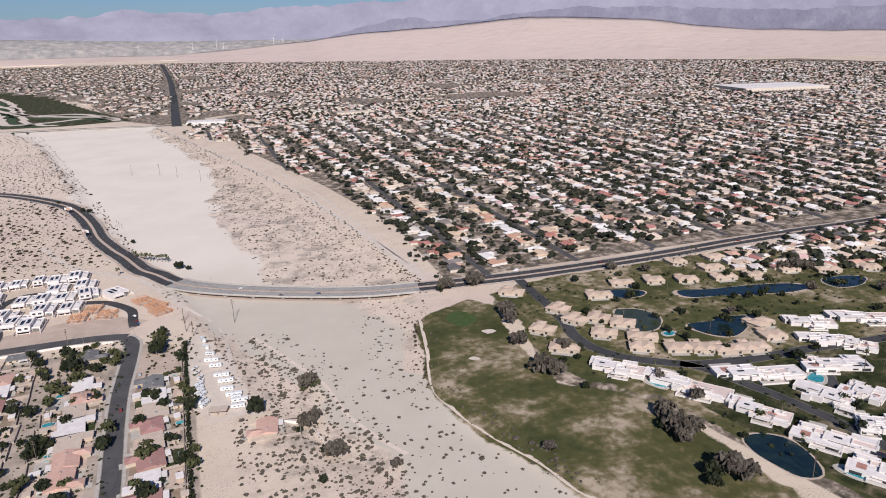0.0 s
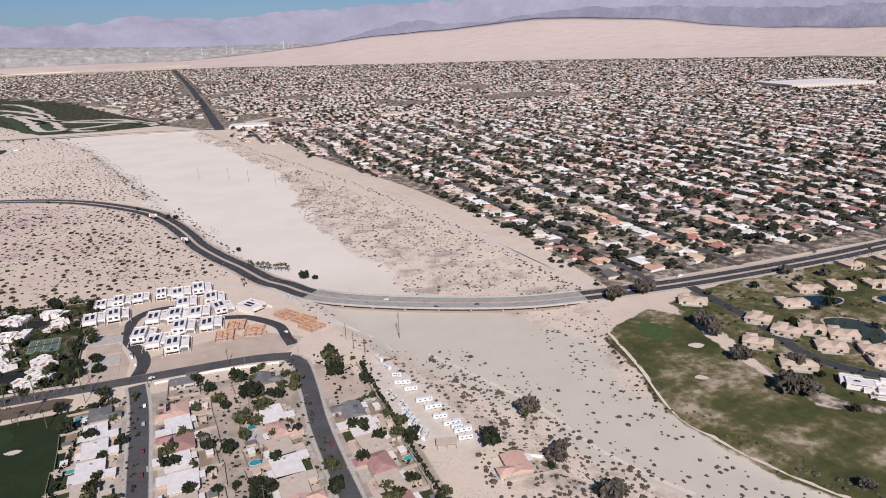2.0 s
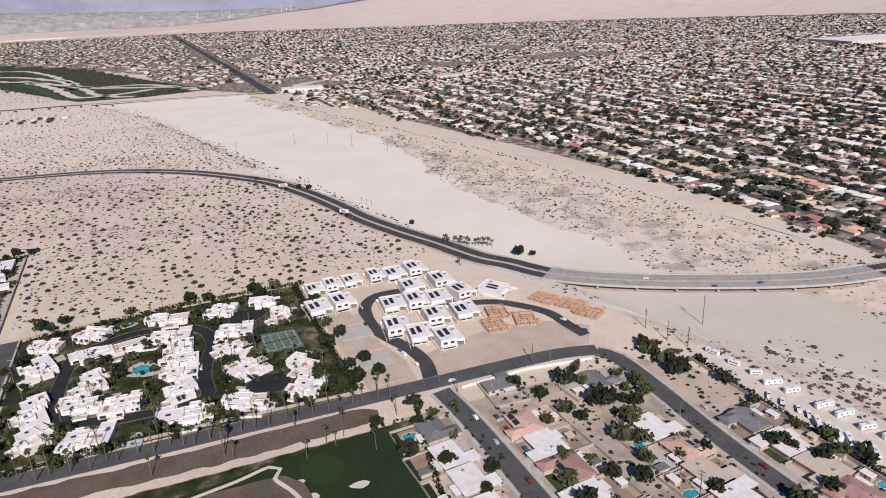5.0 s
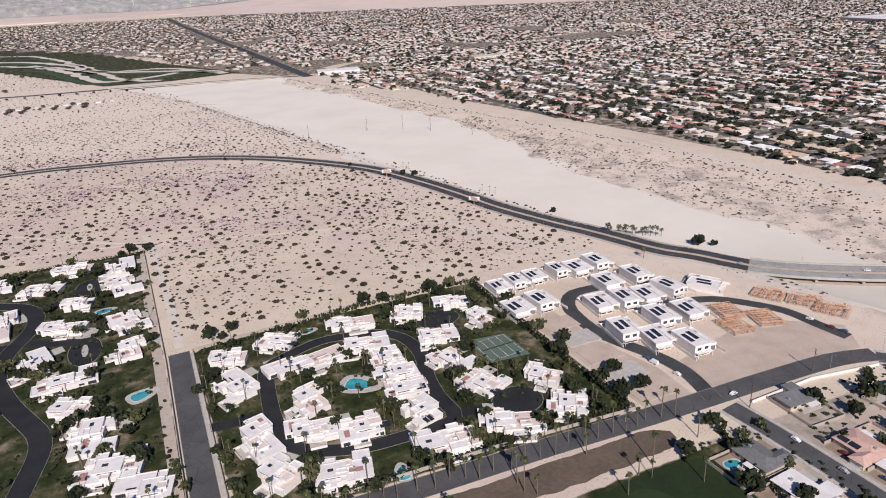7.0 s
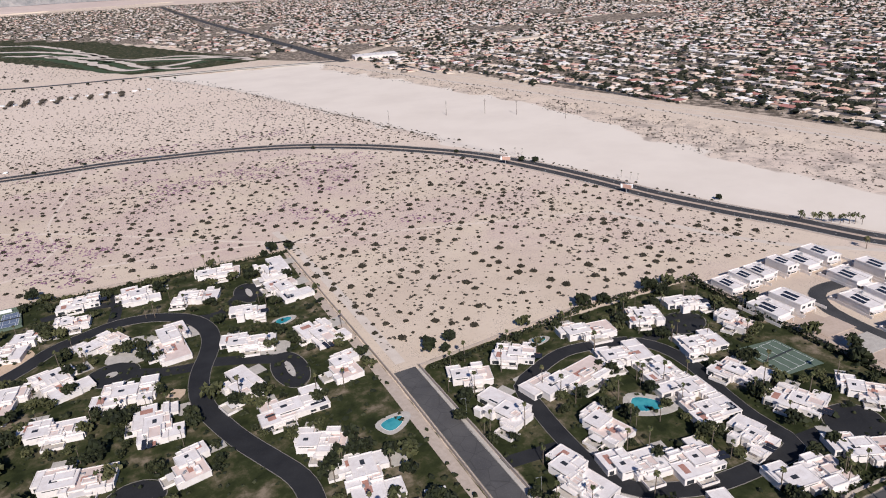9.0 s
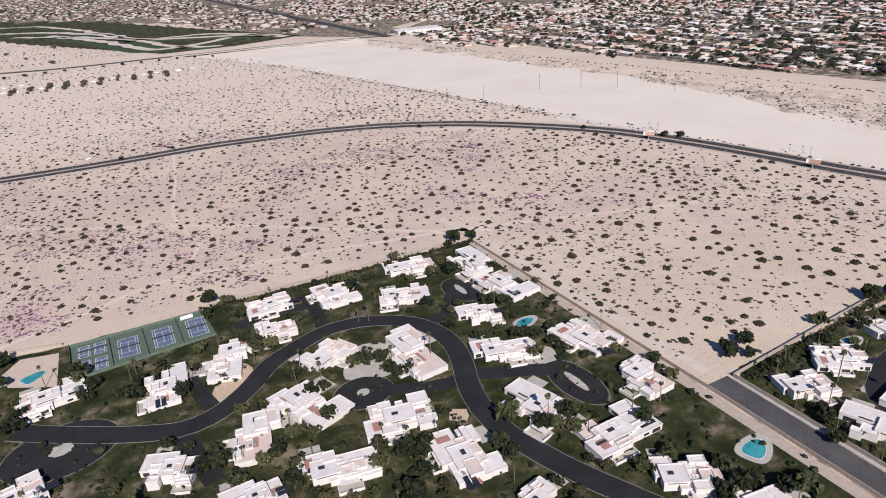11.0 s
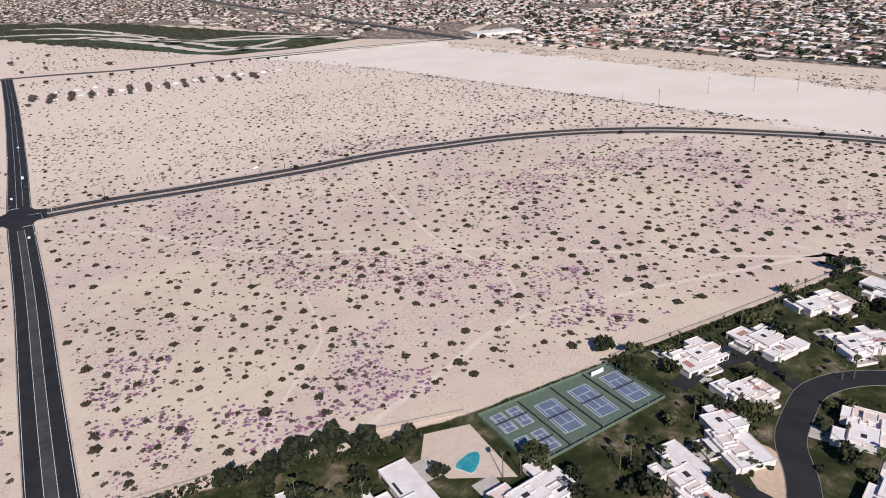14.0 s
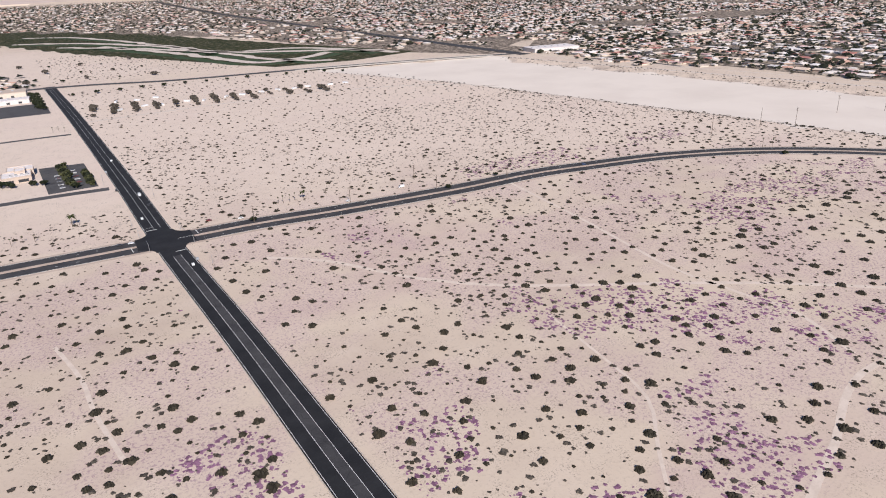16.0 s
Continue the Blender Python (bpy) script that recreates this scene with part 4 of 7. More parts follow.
STREETS = [176, 288, 400, 512, 624, 712, 806] + [806 + 108 * i for i in range(1, 40)]
STREETS = [64] + STREETS
CROSS = [575, 1010, 1440, 1860, 2290, 2740, 3200, 3700, 4200, 4700, 5200, 5700]
LEVEE = [(-30, 1960), (128, 1500), (214, 1094), (256, 816), (246, 625)]
rt = random.Random(5)


def east_of_levee(x, y):
    if y > 1990:
        return x > 20
    return x > np.interp(-y, [-p[1] for p in LEVEE], [p[0] for p in LEVEE]) + 8


def town_limit(x, y):
    a = math.degrees(math.atan2(y, x))
    return float(np.interp(a, [30, 38, 50, 70, 80, 90, 100], [5200, 5300, 5500, 5650, 6000, 6300, 6500]))


def free_town(x, y):
    """Whether a town lot may stand here."""
    if not east_of_levee(x, y) or math.hypot(x, y) > town_limit(x, y):
        return False
    if 2050 < x < 2450 and 1900 < y < 2200 or 430 < x < 560 and 1990 < y < 2080:
        return False
    return min(abs(y - c + 0.02 * (x - 300)) for c in CROSS) > (10 if y < 1900 else 14) and (y > 1870 or min(abs(x - s) for s in STREETS) > 12)


HOUSES = [make_house(100 + i, (17, 20, 15, 22, 18)[i % 5], (10, 11, 9, 10.5, 12)[i % 5], i in (2, 4)) for i in range(8)]
near_lots, far_lots = [], []
for i, sx in enumerate(STREETS):
    for side in (-1, 1):
        y = 605.0
        while y < 1850:
            far = max(0.0, (math.hypot(sx, y) - 1800) / 2700)
            y += (rt.uniform(17, 21) if y < 1250 else rt.uniform(19, 27)) * (1 + 0.25 * far)
            x = sx + side * rt.uniform(14, 29)
            if x < y * 1.62 + 250 and free_town(x, y):
                near = y < 1010 and x < 760 and x > 262
                (near_lots if near and len(near_lots) < 64 else far_lots).append((x, y, side))
# farther out the streets run the other way
row_y = 1885.0
while row_y < 6300:
    x = 20.0
    while x < row_y * 1.62 + 250:
        x += rt.uniform(17, 26)
        y = row_y + rt.uniform(-5, 5) - 0.02 * (x - 300)
        if free_town(x, y) and noise.noise((x * 0.004, y * 0.004, 2)) > -0.36:
            far_lots.append((x, y, rt.choice((-1, 1))))
    row_y += rt.choice((30, 34, 44))
for j, (x, y, side) in enumerate(near_lots):
    m = placed(x, y, radians(90 if side > 0 else -90) + radians(rt.choice((-4, 0, 3, 5, 88, -6))))
    m = m @ Matrix.Diagonal((rt.uniform(0.85, 1.08), rt.uniform(1.0, 1.3), 1, 1)) if j >= 8 else m
    if j < 8:
        HOUSES[j].matrix_basis = m
    else:
        copy_thing(HOUSES[j % 8], m)


def joined(name, label, category, verts, faces, material):
    me = bpy.data.meshes.new(name)
    me.from_pydata(np.concatenate(verts).tolist(), [], faces)
    me.materials.append(material)
    me.update()
    return tagged(new(name, me), label, category, kind="stuff")


def far_houses():
    roofs, walls, rf, wf, rb, wb = [], [], [], [], 0, 0
    for x, y, side in far_lots:
        z = gz(x, y)
        for part_no in range(2 if math.hypot(x, y) < 3200 else 1):
            w, d = (rt.uniform(10, 18), rt.uniform(11, 19)) if part_no == 0 else (rt.uniform(7, 15), rt.uniform(6, 12))
            ox, oy = (0, 0) if part_no == 0 else (-side * rt.uniform(4, 8), rt.choice((-6, 6)))
            if part_no and rt.random() < 0.4:
                ox += side * rt.uniform(18, 28)
            turn = Matrix.Translation((x, y, 0)) @ Matrix.Rotation(rt.choice((-0.12, -0.05, 0.04, 0.1, 0.3, -0.3)), 4, "Z") @ Matrix.Translation((-x, -y, 0))
            t = Shape()
            t.box(x + ox - w / 2, y + oy - d / 2, z - 0.5, x + ox + w / 2, y + oy + d / 2, z + 2.9, CITY_WALL)
            walls.append(np.array([turn @ Vector(q) for q in t.v]))
            wf += [tuple(k + wb for k in f) for f in t.f[2:]]
            wb += 8
            t = Shape()
            if rt.random() < 0.35:
                t.box(x + ox - w / 2 - 0.5, y + oy - d / 2 - 0.5, z + 2.92, x + ox + w / 2 + 0.5, y + oy + d / 2 + 0.5, z + 3.3, CITY_ROOF)
            else:
                t.hip(x + ox - w / 2, y + oy - d / 2, x + ox + w / 2, y + oy + d / 2, z + 2.92, min(w, d) * 0.16, CITY_ROOF, gable=rt.random() < 0.4)
            roofs.append(np.array([turn @ Vector(q) for q in t.v]))
            rf += [tuple(k + rb for k in f) for f in t.f[1:]]
            rb += len(t.v)
    joined("town_roofs", "tiled and flat roofs of the spreading town in salmon, tan and white", "houses", roofs, rf, CITY_ROOF)
    joined("town_walls", "beige plaster walls of the spreading town", "houses", walls, wf, CITY_WALL)


# other quarters: west of the avenue, estates in the east
for _ in range(3300):
    x, y = rt.uniform(-1500, -30), rt.uniform(2250, 6300)
    if within(x, y, GOLF_NORTH) < -25 and math.hypot(x, y) < 6350 and (x > -330 or y > 3150 or x < -900):
        far_lots.append((x, y, rt.choice((-1, 1))))
for _ in range(1500):
    x, y = rt.uniform(560, 2600), rt.uniform(60, 545)
    if within(x, y, GOLF_EAST) < -20:
        far_lots.append((x, y, rt.choice((-1, 1))))
for _ in range(60):
    x, y = rt.uniform(-1500, -850), rt.uniform(2230, 2500)
    far_lots.append((x, y, 1))
far_houses()


def blob(seed, n=2, sides=6):
    """A lumpy little crown: jittered two-sided cones."""
    rng = random.Random(seed)
    s = Shape()
    for i in range(n):
        o = Vector((rng.uniform(-0.55, 0.55), rng.uniform(-0.55, 0.55), 0)) if n > 1 else Vector((0, 0, 0))
        k = rng.uniform(0.65, 1.0)
        rim = [o + Vector((math.cos(j * math.tau / sides) * k * rng.uniform(0.75, 1.2), math.sin(j * math.tau / sides) * k * rng.uniform(0.75, 1.2), rng.uniform(0.35, 0.95))) for j in range(sides)]
        top, low_end = o + Vector((rng.uniform(-0.3, 0.3), rng.uniform(-0.3, 0.3), rng.uniform(1.1, 1.4))), o + Vector((0, 0, 0.1))
        s.add(rim + [top, low_end], [(j, (j + 1) % sides, sides) for j in range(sides)], CITY_LEAF)
    return s


def town_trees():
    places = []
    for x, y, side in near_lots + far_lots:
        n = 9 if math.hypot(x, y) < 1500 else 6 if math.hypot(x, y) < 3000 else 4
        for _ in range(n):
            a = rt.random()
            px, py = (x - side * rt.uniform(9, 13), y + rt.uniform(-12, 12)) if a < 0.2 else (x + side * rt.uniform(-12, 36), y + rt.uniform(-14, 14))
            places.append((px, py, gz(px, py) - 0.3, rt.uniform(1.4, 4.4) * (1.7 if rt.random() < 0.16 else 1.0) * (1.3 if n < 6 else 1.2 if n < 9 else 1.0), rt.uniform(0, 6), rt.randrange(4) + (4 if n == 9 else 0)))
    for _ in range(2600):
        x, y = rt.uniform(-1900, -30), rt.uniform(3050, 6300)
        places.append((x, y, gz(x, y), rt.uniform(2.5, 5), rt.uniform(0, 6), rt.randrange(4)))
    for a in np.arange(25, 104, 0.09):
        d = town_limit(math.cos(radians(a)), math.sin(radians(a))) * 1.004 + rt.uniform(-15, 25)
        places.append((d * math.cos(radians(a)), d * math.sin(radians(a)), -0.3, rt.uniform(3.5, 7), rt.uniform(0, 6), rt.randrange(4)))
    scatter("town_trees", "dark green trees and hedges between the houses of the town", "trees", [blob(i, 1 if i < 4 else 3, 6 if i < 4 else 7) for i in range(8)], places, CITY_LEAF)


town_trees()
for sx in STREETS:
    y0 = 590 if sx > 250 else (1250 if sx > 150 else 1700)
    s = Shape()
    line = [Vector((sx, y0 + k * 90)) for k in range(int(((6300 if sx % 3 == 0 or sx == 806 else 2000) - y0) / 90)) if math.hypot(sx, y0 + k * 90) < town_limit(sx, y0 + k * 90)]
    if len(line) > 2:
        ribbon(s, line, 0, 12 if sx == 806 else 8.5, 0.12, ASPHALT_OLD, 0.4)
        structure(s.ob("road"), "grey asphalt residential street", "road")
for cy in CROSS[1:]:
    s = Shape()
    line = [Vector((x, cy - 0.02 * (x - 300))) for x in range(20, 4600, 90) if east_of_levee(x, cy) and math.hypot(x, cy) < town_limit(x, cy)]
    if len(line) > 2:
        ribbon(s, line, 0, 8 if cy < 1900 else 10, 0.14, ASPHALT_OLD, 0.4)
        structure(s.ob("road"), "grey asphalt cross street", "road")


def hall(name, x, y, w, d, h, m, label, turn=0):
    top = empty(name, label, "building", m=placed(x, y, radians(turn)))
    a = Shape()
    a.box(-w / 2, -d / 2, -1, w / 2, d / 2, h, HOUSE_WALL)
    a.ob("wall", top)
    r = Shape()
    r.box(-w / 2 - 0.3, -d / 2 - 0.3, h + 0.02, w / 2 + 0.3, d / 2 + 0.3, h + 0.6, m)
    r.ob("roof", top)
    for i in range(int(w // 14)):
        u = Shape()
        u.box(-w / 2 + 6 + i * 14, -2, h + 0.62, -w / 2 + 9 + i * 14, 1, h + 2.0, METAL)
        u.ob("air_conditioner", top, "grey rooftop air conditioner")
        v = Shape()
        v.box(-w / 2 + 5 + i * 14, -d / 2 - 0.08, 0.4, -w / 2 + 9 + i * 14, -d / 2 + 0.02, 3, DARK)
        v.ob("window", top, "dark shopfront window")
    return top


hall("warehouse", 2250, 2060, 330, 230, 11, ROOF_WHITE, "huge flat white-roofed warehouse in the town", -8)
hall("store", 72, 2020, 95, 52, 7, ROOF_WHITE, "flat white-roofed store beside the avenue", -8)
hall("school", 500, 2035, 90, 40, 6, ROOF_TAN, "long flat tan-roofed school building", 0)

# ---------------------------------------------------------------- white villas
def block(top, x0, y0, x1, y1, h, windows=(), wall=None, roof=None, rim=0.35):
    """A flat-roofed stucco volume: wall, roof sheet, parapet and windows."""
    s = Shape()
    s.box(x0, y0, -0.5, x1, y1, h, wall or STUCCO)
    body = s
    s = Shape()
    s.box(x0 + 0.02, y0 + 0.02, h + 0.004, x1 - 0.02, y1 - 0.02, h + 0.08, roof or ROOF_WHITE)
    s.ob("roof", top)
    if rim:
        s = body
        for a in ((x0 - 0.12, y0 - 0.12, x1 + 0.12, y0 + 0.2), (x0 - 0.12, y1 - 0.2, x1 + 0.12, y1 + 0.12), (x0 - 0.12, y0 + 0.2, x0 + 0.2, y1 - 0.2), (x1 - 0.2, y0 + 0.2, x1 + 0.12, y1 - 0.2)):
            s.box(a[0], a[1], h - 0.25, a[2], a[3], h + rim, wall or STUCCO)
    body.ob("wall", top)
    for side, a, b, z0, z1 in windows:
        s = Shape()
        if side in "sn":
            y = y0 if side == "s" else y1
            s.box(x0 + (x1 - x0) * a, y - 0.05, z0, x0 + (x1 - x0) * b, y + 0.05, z1, DARK)
        else:
            x = x0 if side == "w" else x1
            s.box(x - 0.05, y0 + (y1 - y0) * a, z0, x + 0.05, y0 + (y1 - y0) * b, z1, DARK)
        s.ob("window", top, "dark recessed window")


def flat_thing(top, name, x0, y0, x1, y1, z0, z1, m, label=""):
    s = Shape()
    s.box(x0, y0, z0, x1, y1, z1, m)
    return s.ob(name, top, label)


def make_villa(seed, length=25.0, depth=15.0):
    rng = random.Random(seed)
    top = empty("villa", "low white stucco villa with stepped flat white roofs", "villa", "white villas of the gated estates")
    L, D = length / 2, depth / 2
    cut = rng.uniform(-0.25, 0.2) * length
    f = rng.choice((-1, 1))
    big = (("s", 0.08, 0.32, 0.3, 2.5), ("s", 0.45, 0.6, 0.9, 2.2), ("s", 0.7, 0.94, 0.3, 2.5), ("e", 0.2, 0.5, 0.8, 2.3))
    block(top, -L, -D * 0.55 * f - 3.6, cut, -D * 0.55 * f + 5.2, 3.5, (big[0], big[2]))
    block(top, cut + 0.02, -D * 0.15 - 4.4, L, D * 0.1 + 5.0, 3.1, big[1:3], roof=ROOF_BLUSH if seed % 3 == 1 else None)
    block(top, cut - 5.5, -D * 0.1 - 2.8, cut + 4.2, D * 0.3 + 2.6, 4.5, (("s", 0.15, 0.85, 3.7, 4.2),))
    block(top, L - 7.2, D * 0.1 + 5.02 - 12.6 * (f < 0), L - 0.4, D * 0.1 + 11.0 - 14.6 * (f < 0), 2.8, (("w", 0.2, 0.7, 0.9, 2.1),))
    gx = -L + rng.uniform(1, 3)
    block(top, gx, D * 0.42, gx + 6.6, D * 0.42 + 6.4, 2.75, roof=ROOF_BLUSH if seed % 2 else None)
    flat_thing(top, "garage_door", gx + 0.8, D * 0.42 + 6.36, gx + 5.8, D * 0.42 + 6.46, 0.0, 2.2, ROOF_TAN, "tan garage door")
    # patio with low walls and a slab
    px = cut - 8 if f > 0 else cut + 2
    flat_thing(top, "patio", px, -D - 3.4, px + 8, -D + 3.0, -0.3, 0.12, CONCRETE, "pale concrete patio")
    s = Shape()
    for a in ((px, -D - 3.6, px + 8, -D - 3.4), (px - 0.2, -D - 3.6, px, -D + 1), (px + 8, -D - 3.6, px + 8.2, -D + 1)):
        s.box(a[0], a[1], -0.3, a[2], a[3], 1.5, STUCCO)
    s.ob("patio_wall", top)
    # small raised volumes that break up the roofs
    for _ in range(6):
        bx, by = rng.uniform(-L + 1, L - 6), rng.uniform(-D, D - 2)
        block(top, bx, by, bx + rng.uniform(2, 6.5), by + rng.uniform(1.8, 5), rng.uniform(3.3, 4.9), (), roof=rng.choice((None, ROOF_BLUSH)), rim=0.5)
    # thin dark sheets laid on the roof, painting in shade where nothing is sunken
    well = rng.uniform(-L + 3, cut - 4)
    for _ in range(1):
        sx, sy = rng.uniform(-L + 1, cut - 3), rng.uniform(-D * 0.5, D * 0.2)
        flat_thing(top, "light_well", sx, sy, sx + rng.uniform(1.6, 4.5), sy + rng.uniform(0.7, 1.4), 3.6, 3.67, DARK, "dark narrow roof strip painting in a shadow line")
    flat_thing(top, "courtyard", well, D * 0.2 - 1.2, well + 3.4, D * 0.2 + 1.4, 3.6, 3.66, DARK, "dark roof sheet painting in the shade of an opening")
    flat_thing(top, "driveway", gx - 0.4, D * 0.42 + 6.5, gx + 7, D * 0.42 + 13.5, -0.3, 0.07, CONCRETE, "pale concrete driveway")
    flat_thing(top, "pergola", px + 1, -D - 1.2, px + 7, -D + 1.6, 2.55, 2.75, STUCCO, "white slatted patio cover")
    # roof deck in red tiles, vents and coolers
    if rng.random() < 0.75:
        w = rng.uniform(3, 6)
        flat_thing(top, "roof_deck", cut + 5.0, -1.2, cut + 5.0 + w, 1.4, 3.19, 3.24, ROOF_RED, "faded red tiled roof strip")
    if rng.random() < 0.6:
        flat_thing(top, "roof_deck", -L + 2.5, -D * 0.55 * f - 1.2, -L + 5.2, -D * 0.55 * f + 3.6, 3.59, 3.63, ROOF_RED, "faded red tiled roof strip")
    for _ in range(4):
        ax, ay = rng.uniform(cut + 1.5, L - 2.5), rng.uniform(-4, 3.6)
        flat_thing(top, "air_conditioner", ax, ay, ax + 1.1, ay + 0.9, 3.19, 4.0, METAL, "grey rooftop air conditioner")
    if seed % 3 == 0:
        for i in range(2):
            s = Shape()
            s.box(0, 0, 0, 5.4, 1.7, 0.06, SOLAR, pose(cut + 6.5, -3.6 + 2.2 * i, 3.4, 12, 0, 0))
            s.ob("solar_panel", top, "black solar panel")
    flat_thing(top, "skylight", cut - 3.0, 0.0, cut - 0.8, 1.6, 4.59, 4.75, DARK, "dark skylight")
    return top


VILLAS = [make_villa(i, 22 + (i % 4) * 1.6, 14 + (i % 3)) for i in range(10)]
A_PLOTS = [(-367, 787, -40, 26), (-397, 782, -20, 25), (-399, 751, -72, 33), (-396, 698, -77, 37), (-319, 785, -12, 35), (-281, 780, -25, 24), (-249, 778, -15, 26), (-243, 750, -75, 25), (-276, 742, -15, 28), (-282, 713, -76, 29), (-278, 685, -71, 25), (-245, 674, -50, 27), (-281, 647, -25, 25), (-316, 650, -10, 36), (-319, 755, -15, 28), (-314, 734, -8, 23), (-315, 717, -8, 23), (-316, 700, -10, 23), (-317, 679, -79, 25), (-371, 691, -10, 22), (-349, 680, -10, 23), (-366, 717, -76, 33), (-356, 753, 9, 37), (-393, 668, -60, 25), (-366, 654, -15, 25), (-248, 646, -35, 25)]
B_PLOTS = [(-724, 986, -89, 38), (-684, 965, 3, 31), (-637, 944, -96, 38), (-606, 949, -106, 31), (-573, 989, -5, 28), (-577, 962, -7, 28), (-610, 886, -103, 27), (-485, 985, -12, 37), (-504, 955, -20, 29), (-538, 981, -92, 34), (-451, 971, -90, 34), (-451, 933, -84, 36), (-480, 914, -15, 27), (-488, 878, -18, 28), (-450, 866, -82, 33), (-450, 826, -86, 33), (-527, 903, -86, 36), (-562, 923, 25, 31), (-585, 892, -73, 35), (-554, 862, -14, 38), (-503, 838, -75, 29), (-483, 805, -1, 34), (-645, 884, -25, 27), (-587, 848, -12, 28), (-544, 829, -98, 33), (-534, 790, -81, 29), (-578, 805, -14, 27), (-480, 773, -30, 28), (-471, 743, -100, 31), (-462, 711, -15, 36), (-449, 687, -15, 24), (-765, 1003, -6, 30), (-620, 850, 0, 27), (-740, 955, -80, 30), (-700, 900, 10, 28)]
ri = random.Random(3)
for j, (x, y, a, span) in enumerate(A_PLOTS + B_PLOTS):
    k = j if j < len(VILLAS) else (j * 7) % len(VILLAS)
    m = placed(x, y, radians(a)) @ Matrix.Diagonal((span / (24.3 + (k % 4) * 1.6), 1.16 if span > 30 else 1.08, 0.95, 1))
    if j < len(VILLAS):
        VILLAS[j].matrix_basis = m
    else:
        copy_thing(VILLAS[k], m)
# the eastern estate: white rows along the golf course, tan villas round the ponds
for j, (x, y, a, span) in enumerate([(292, 364, -47, 44), (324, 321, -56, 44), (346, 273, -59, 48), (364, 227, -62, 44), (387, 311, -19, 50), (483, 328, -30, 46), (452, 296, -28, 44), (404, 267, -66, 34), (434, 259, -68, 30), (408, 225, -39, 26), (499, 359, -30, 42), (552, 346, -25, 40), (499, 312, -52, 33), (366, 190, -62, 40), (470, 230, -40, 34)]):
    k = (j * 3 + 1) % len(VILLAS)
    copy_thing(VILLAS[k], placed(x, y, radians(a)) @ Matrix.Diagonal((span / (23.5 + (k % 4) * 1.6), 1.1, 0.95, 1)))


def make_tan(seed, w=20.0, d=13.0):
    """A tan estate house: joined pitched and flat tile roofs over plaster walls."""
    rng = random.Random(seed)
    top = empty("estate_house", "tan plaster estate house with pale salmon tile roofs", "house", "houses round the ponds")
    s = Shape()
    s.box(-w / 2, -d / 2, -0.5, w / 2, d / 2, 3.0, PLASTER)
    s.ob("wall", top)
    s = Shape()
    s.box(-w / 2 + 2, d / 2 + 0.02, -0.5, -w / 2 + 9, d / 2 + 6, 2.8, PLASTER)
    wing = s.ob("garage_wing", top)
    for a in ((-w / 2, -d / 2, 0.2, d / 2), (0.4, -d / 2 + 1.5, w / 2, d / 2)):
        s = Shape()
        s.hip(a[0], a[1], a[2], a[3], 3.02, 1.5, ROOF_CREAM)
        s.ob("roof", top)
    s = Shape()
    s.hip(-w / 2 + 2, d / 2 - 1, -w / 2 + 9, d / 2 + 6, 2.84, 1.1, ROOF_CREAM)
    s.ob("roof", top)
    for u in (-0.3, 0.25):
        flat_thing(top, "window", w * u - 1, -d / 2 - 0.06, w * u + 1, -d / 2 + 0.02, 0.5, 2.4, DARK, "dark window")
    flat_thing(wing, "garage_door", -w / 2 + 3, d / 2 + 5.96, -w / 2 + 8, d / 2 + 6.05, 0, 2.2, STUCCO, "pale garage door")
    flat_thing(top, "patio", -w / 2 + 2, -d / 2 - 4, w / 2 - 4, -d / 2 - 0.05, -0.3, 0.1, CONCRETE, "pale concrete patio")
    return top


ROOF_CREAM = surface("cream_salmon_tiles", (0.58, 0.42, 0.31), (0.66, 0.52, 0.41), 0.4, spread=0.2)
TANS = [make_tan(i, (20, 23, 18)[i], (13, 12, 14)[i]) for i in range(3)]
for j, (x, y, a) in enumerate([(274, 450, -50), (273, 411, -40), (332, 448, -45), (319, 420, -40), (363, 493, -20), (333, 386, -35), (360, 371, -25), (396, 351, -20), (449, 355, -15), (459, 377, 10), (403, 510, -20), (438, 502, -20), (471, 489, -20), (511, 477, -15), (545, 468, -15), (592, 466, -15), (630, 447, -25), (309, 482, -60), (311, 455, -60), (287, 537, -40), (497, 536, -5), (547, 530, -5), (590, 526, -5), (647, 515, -8), (695, 495, -15), (750, 490, -15), (678, 433, -30), (346, 430, -40), (345, 400, -35), (378, 362, -25), (418, 345, -15), (520, 505, -8), (560, 500, -8)]):
    m = placed(x, y, radians(a))
    if j < 3:
        TANS[j].matrix_basis = m
    else:
        copy_thing(TANS[j % 3], m)


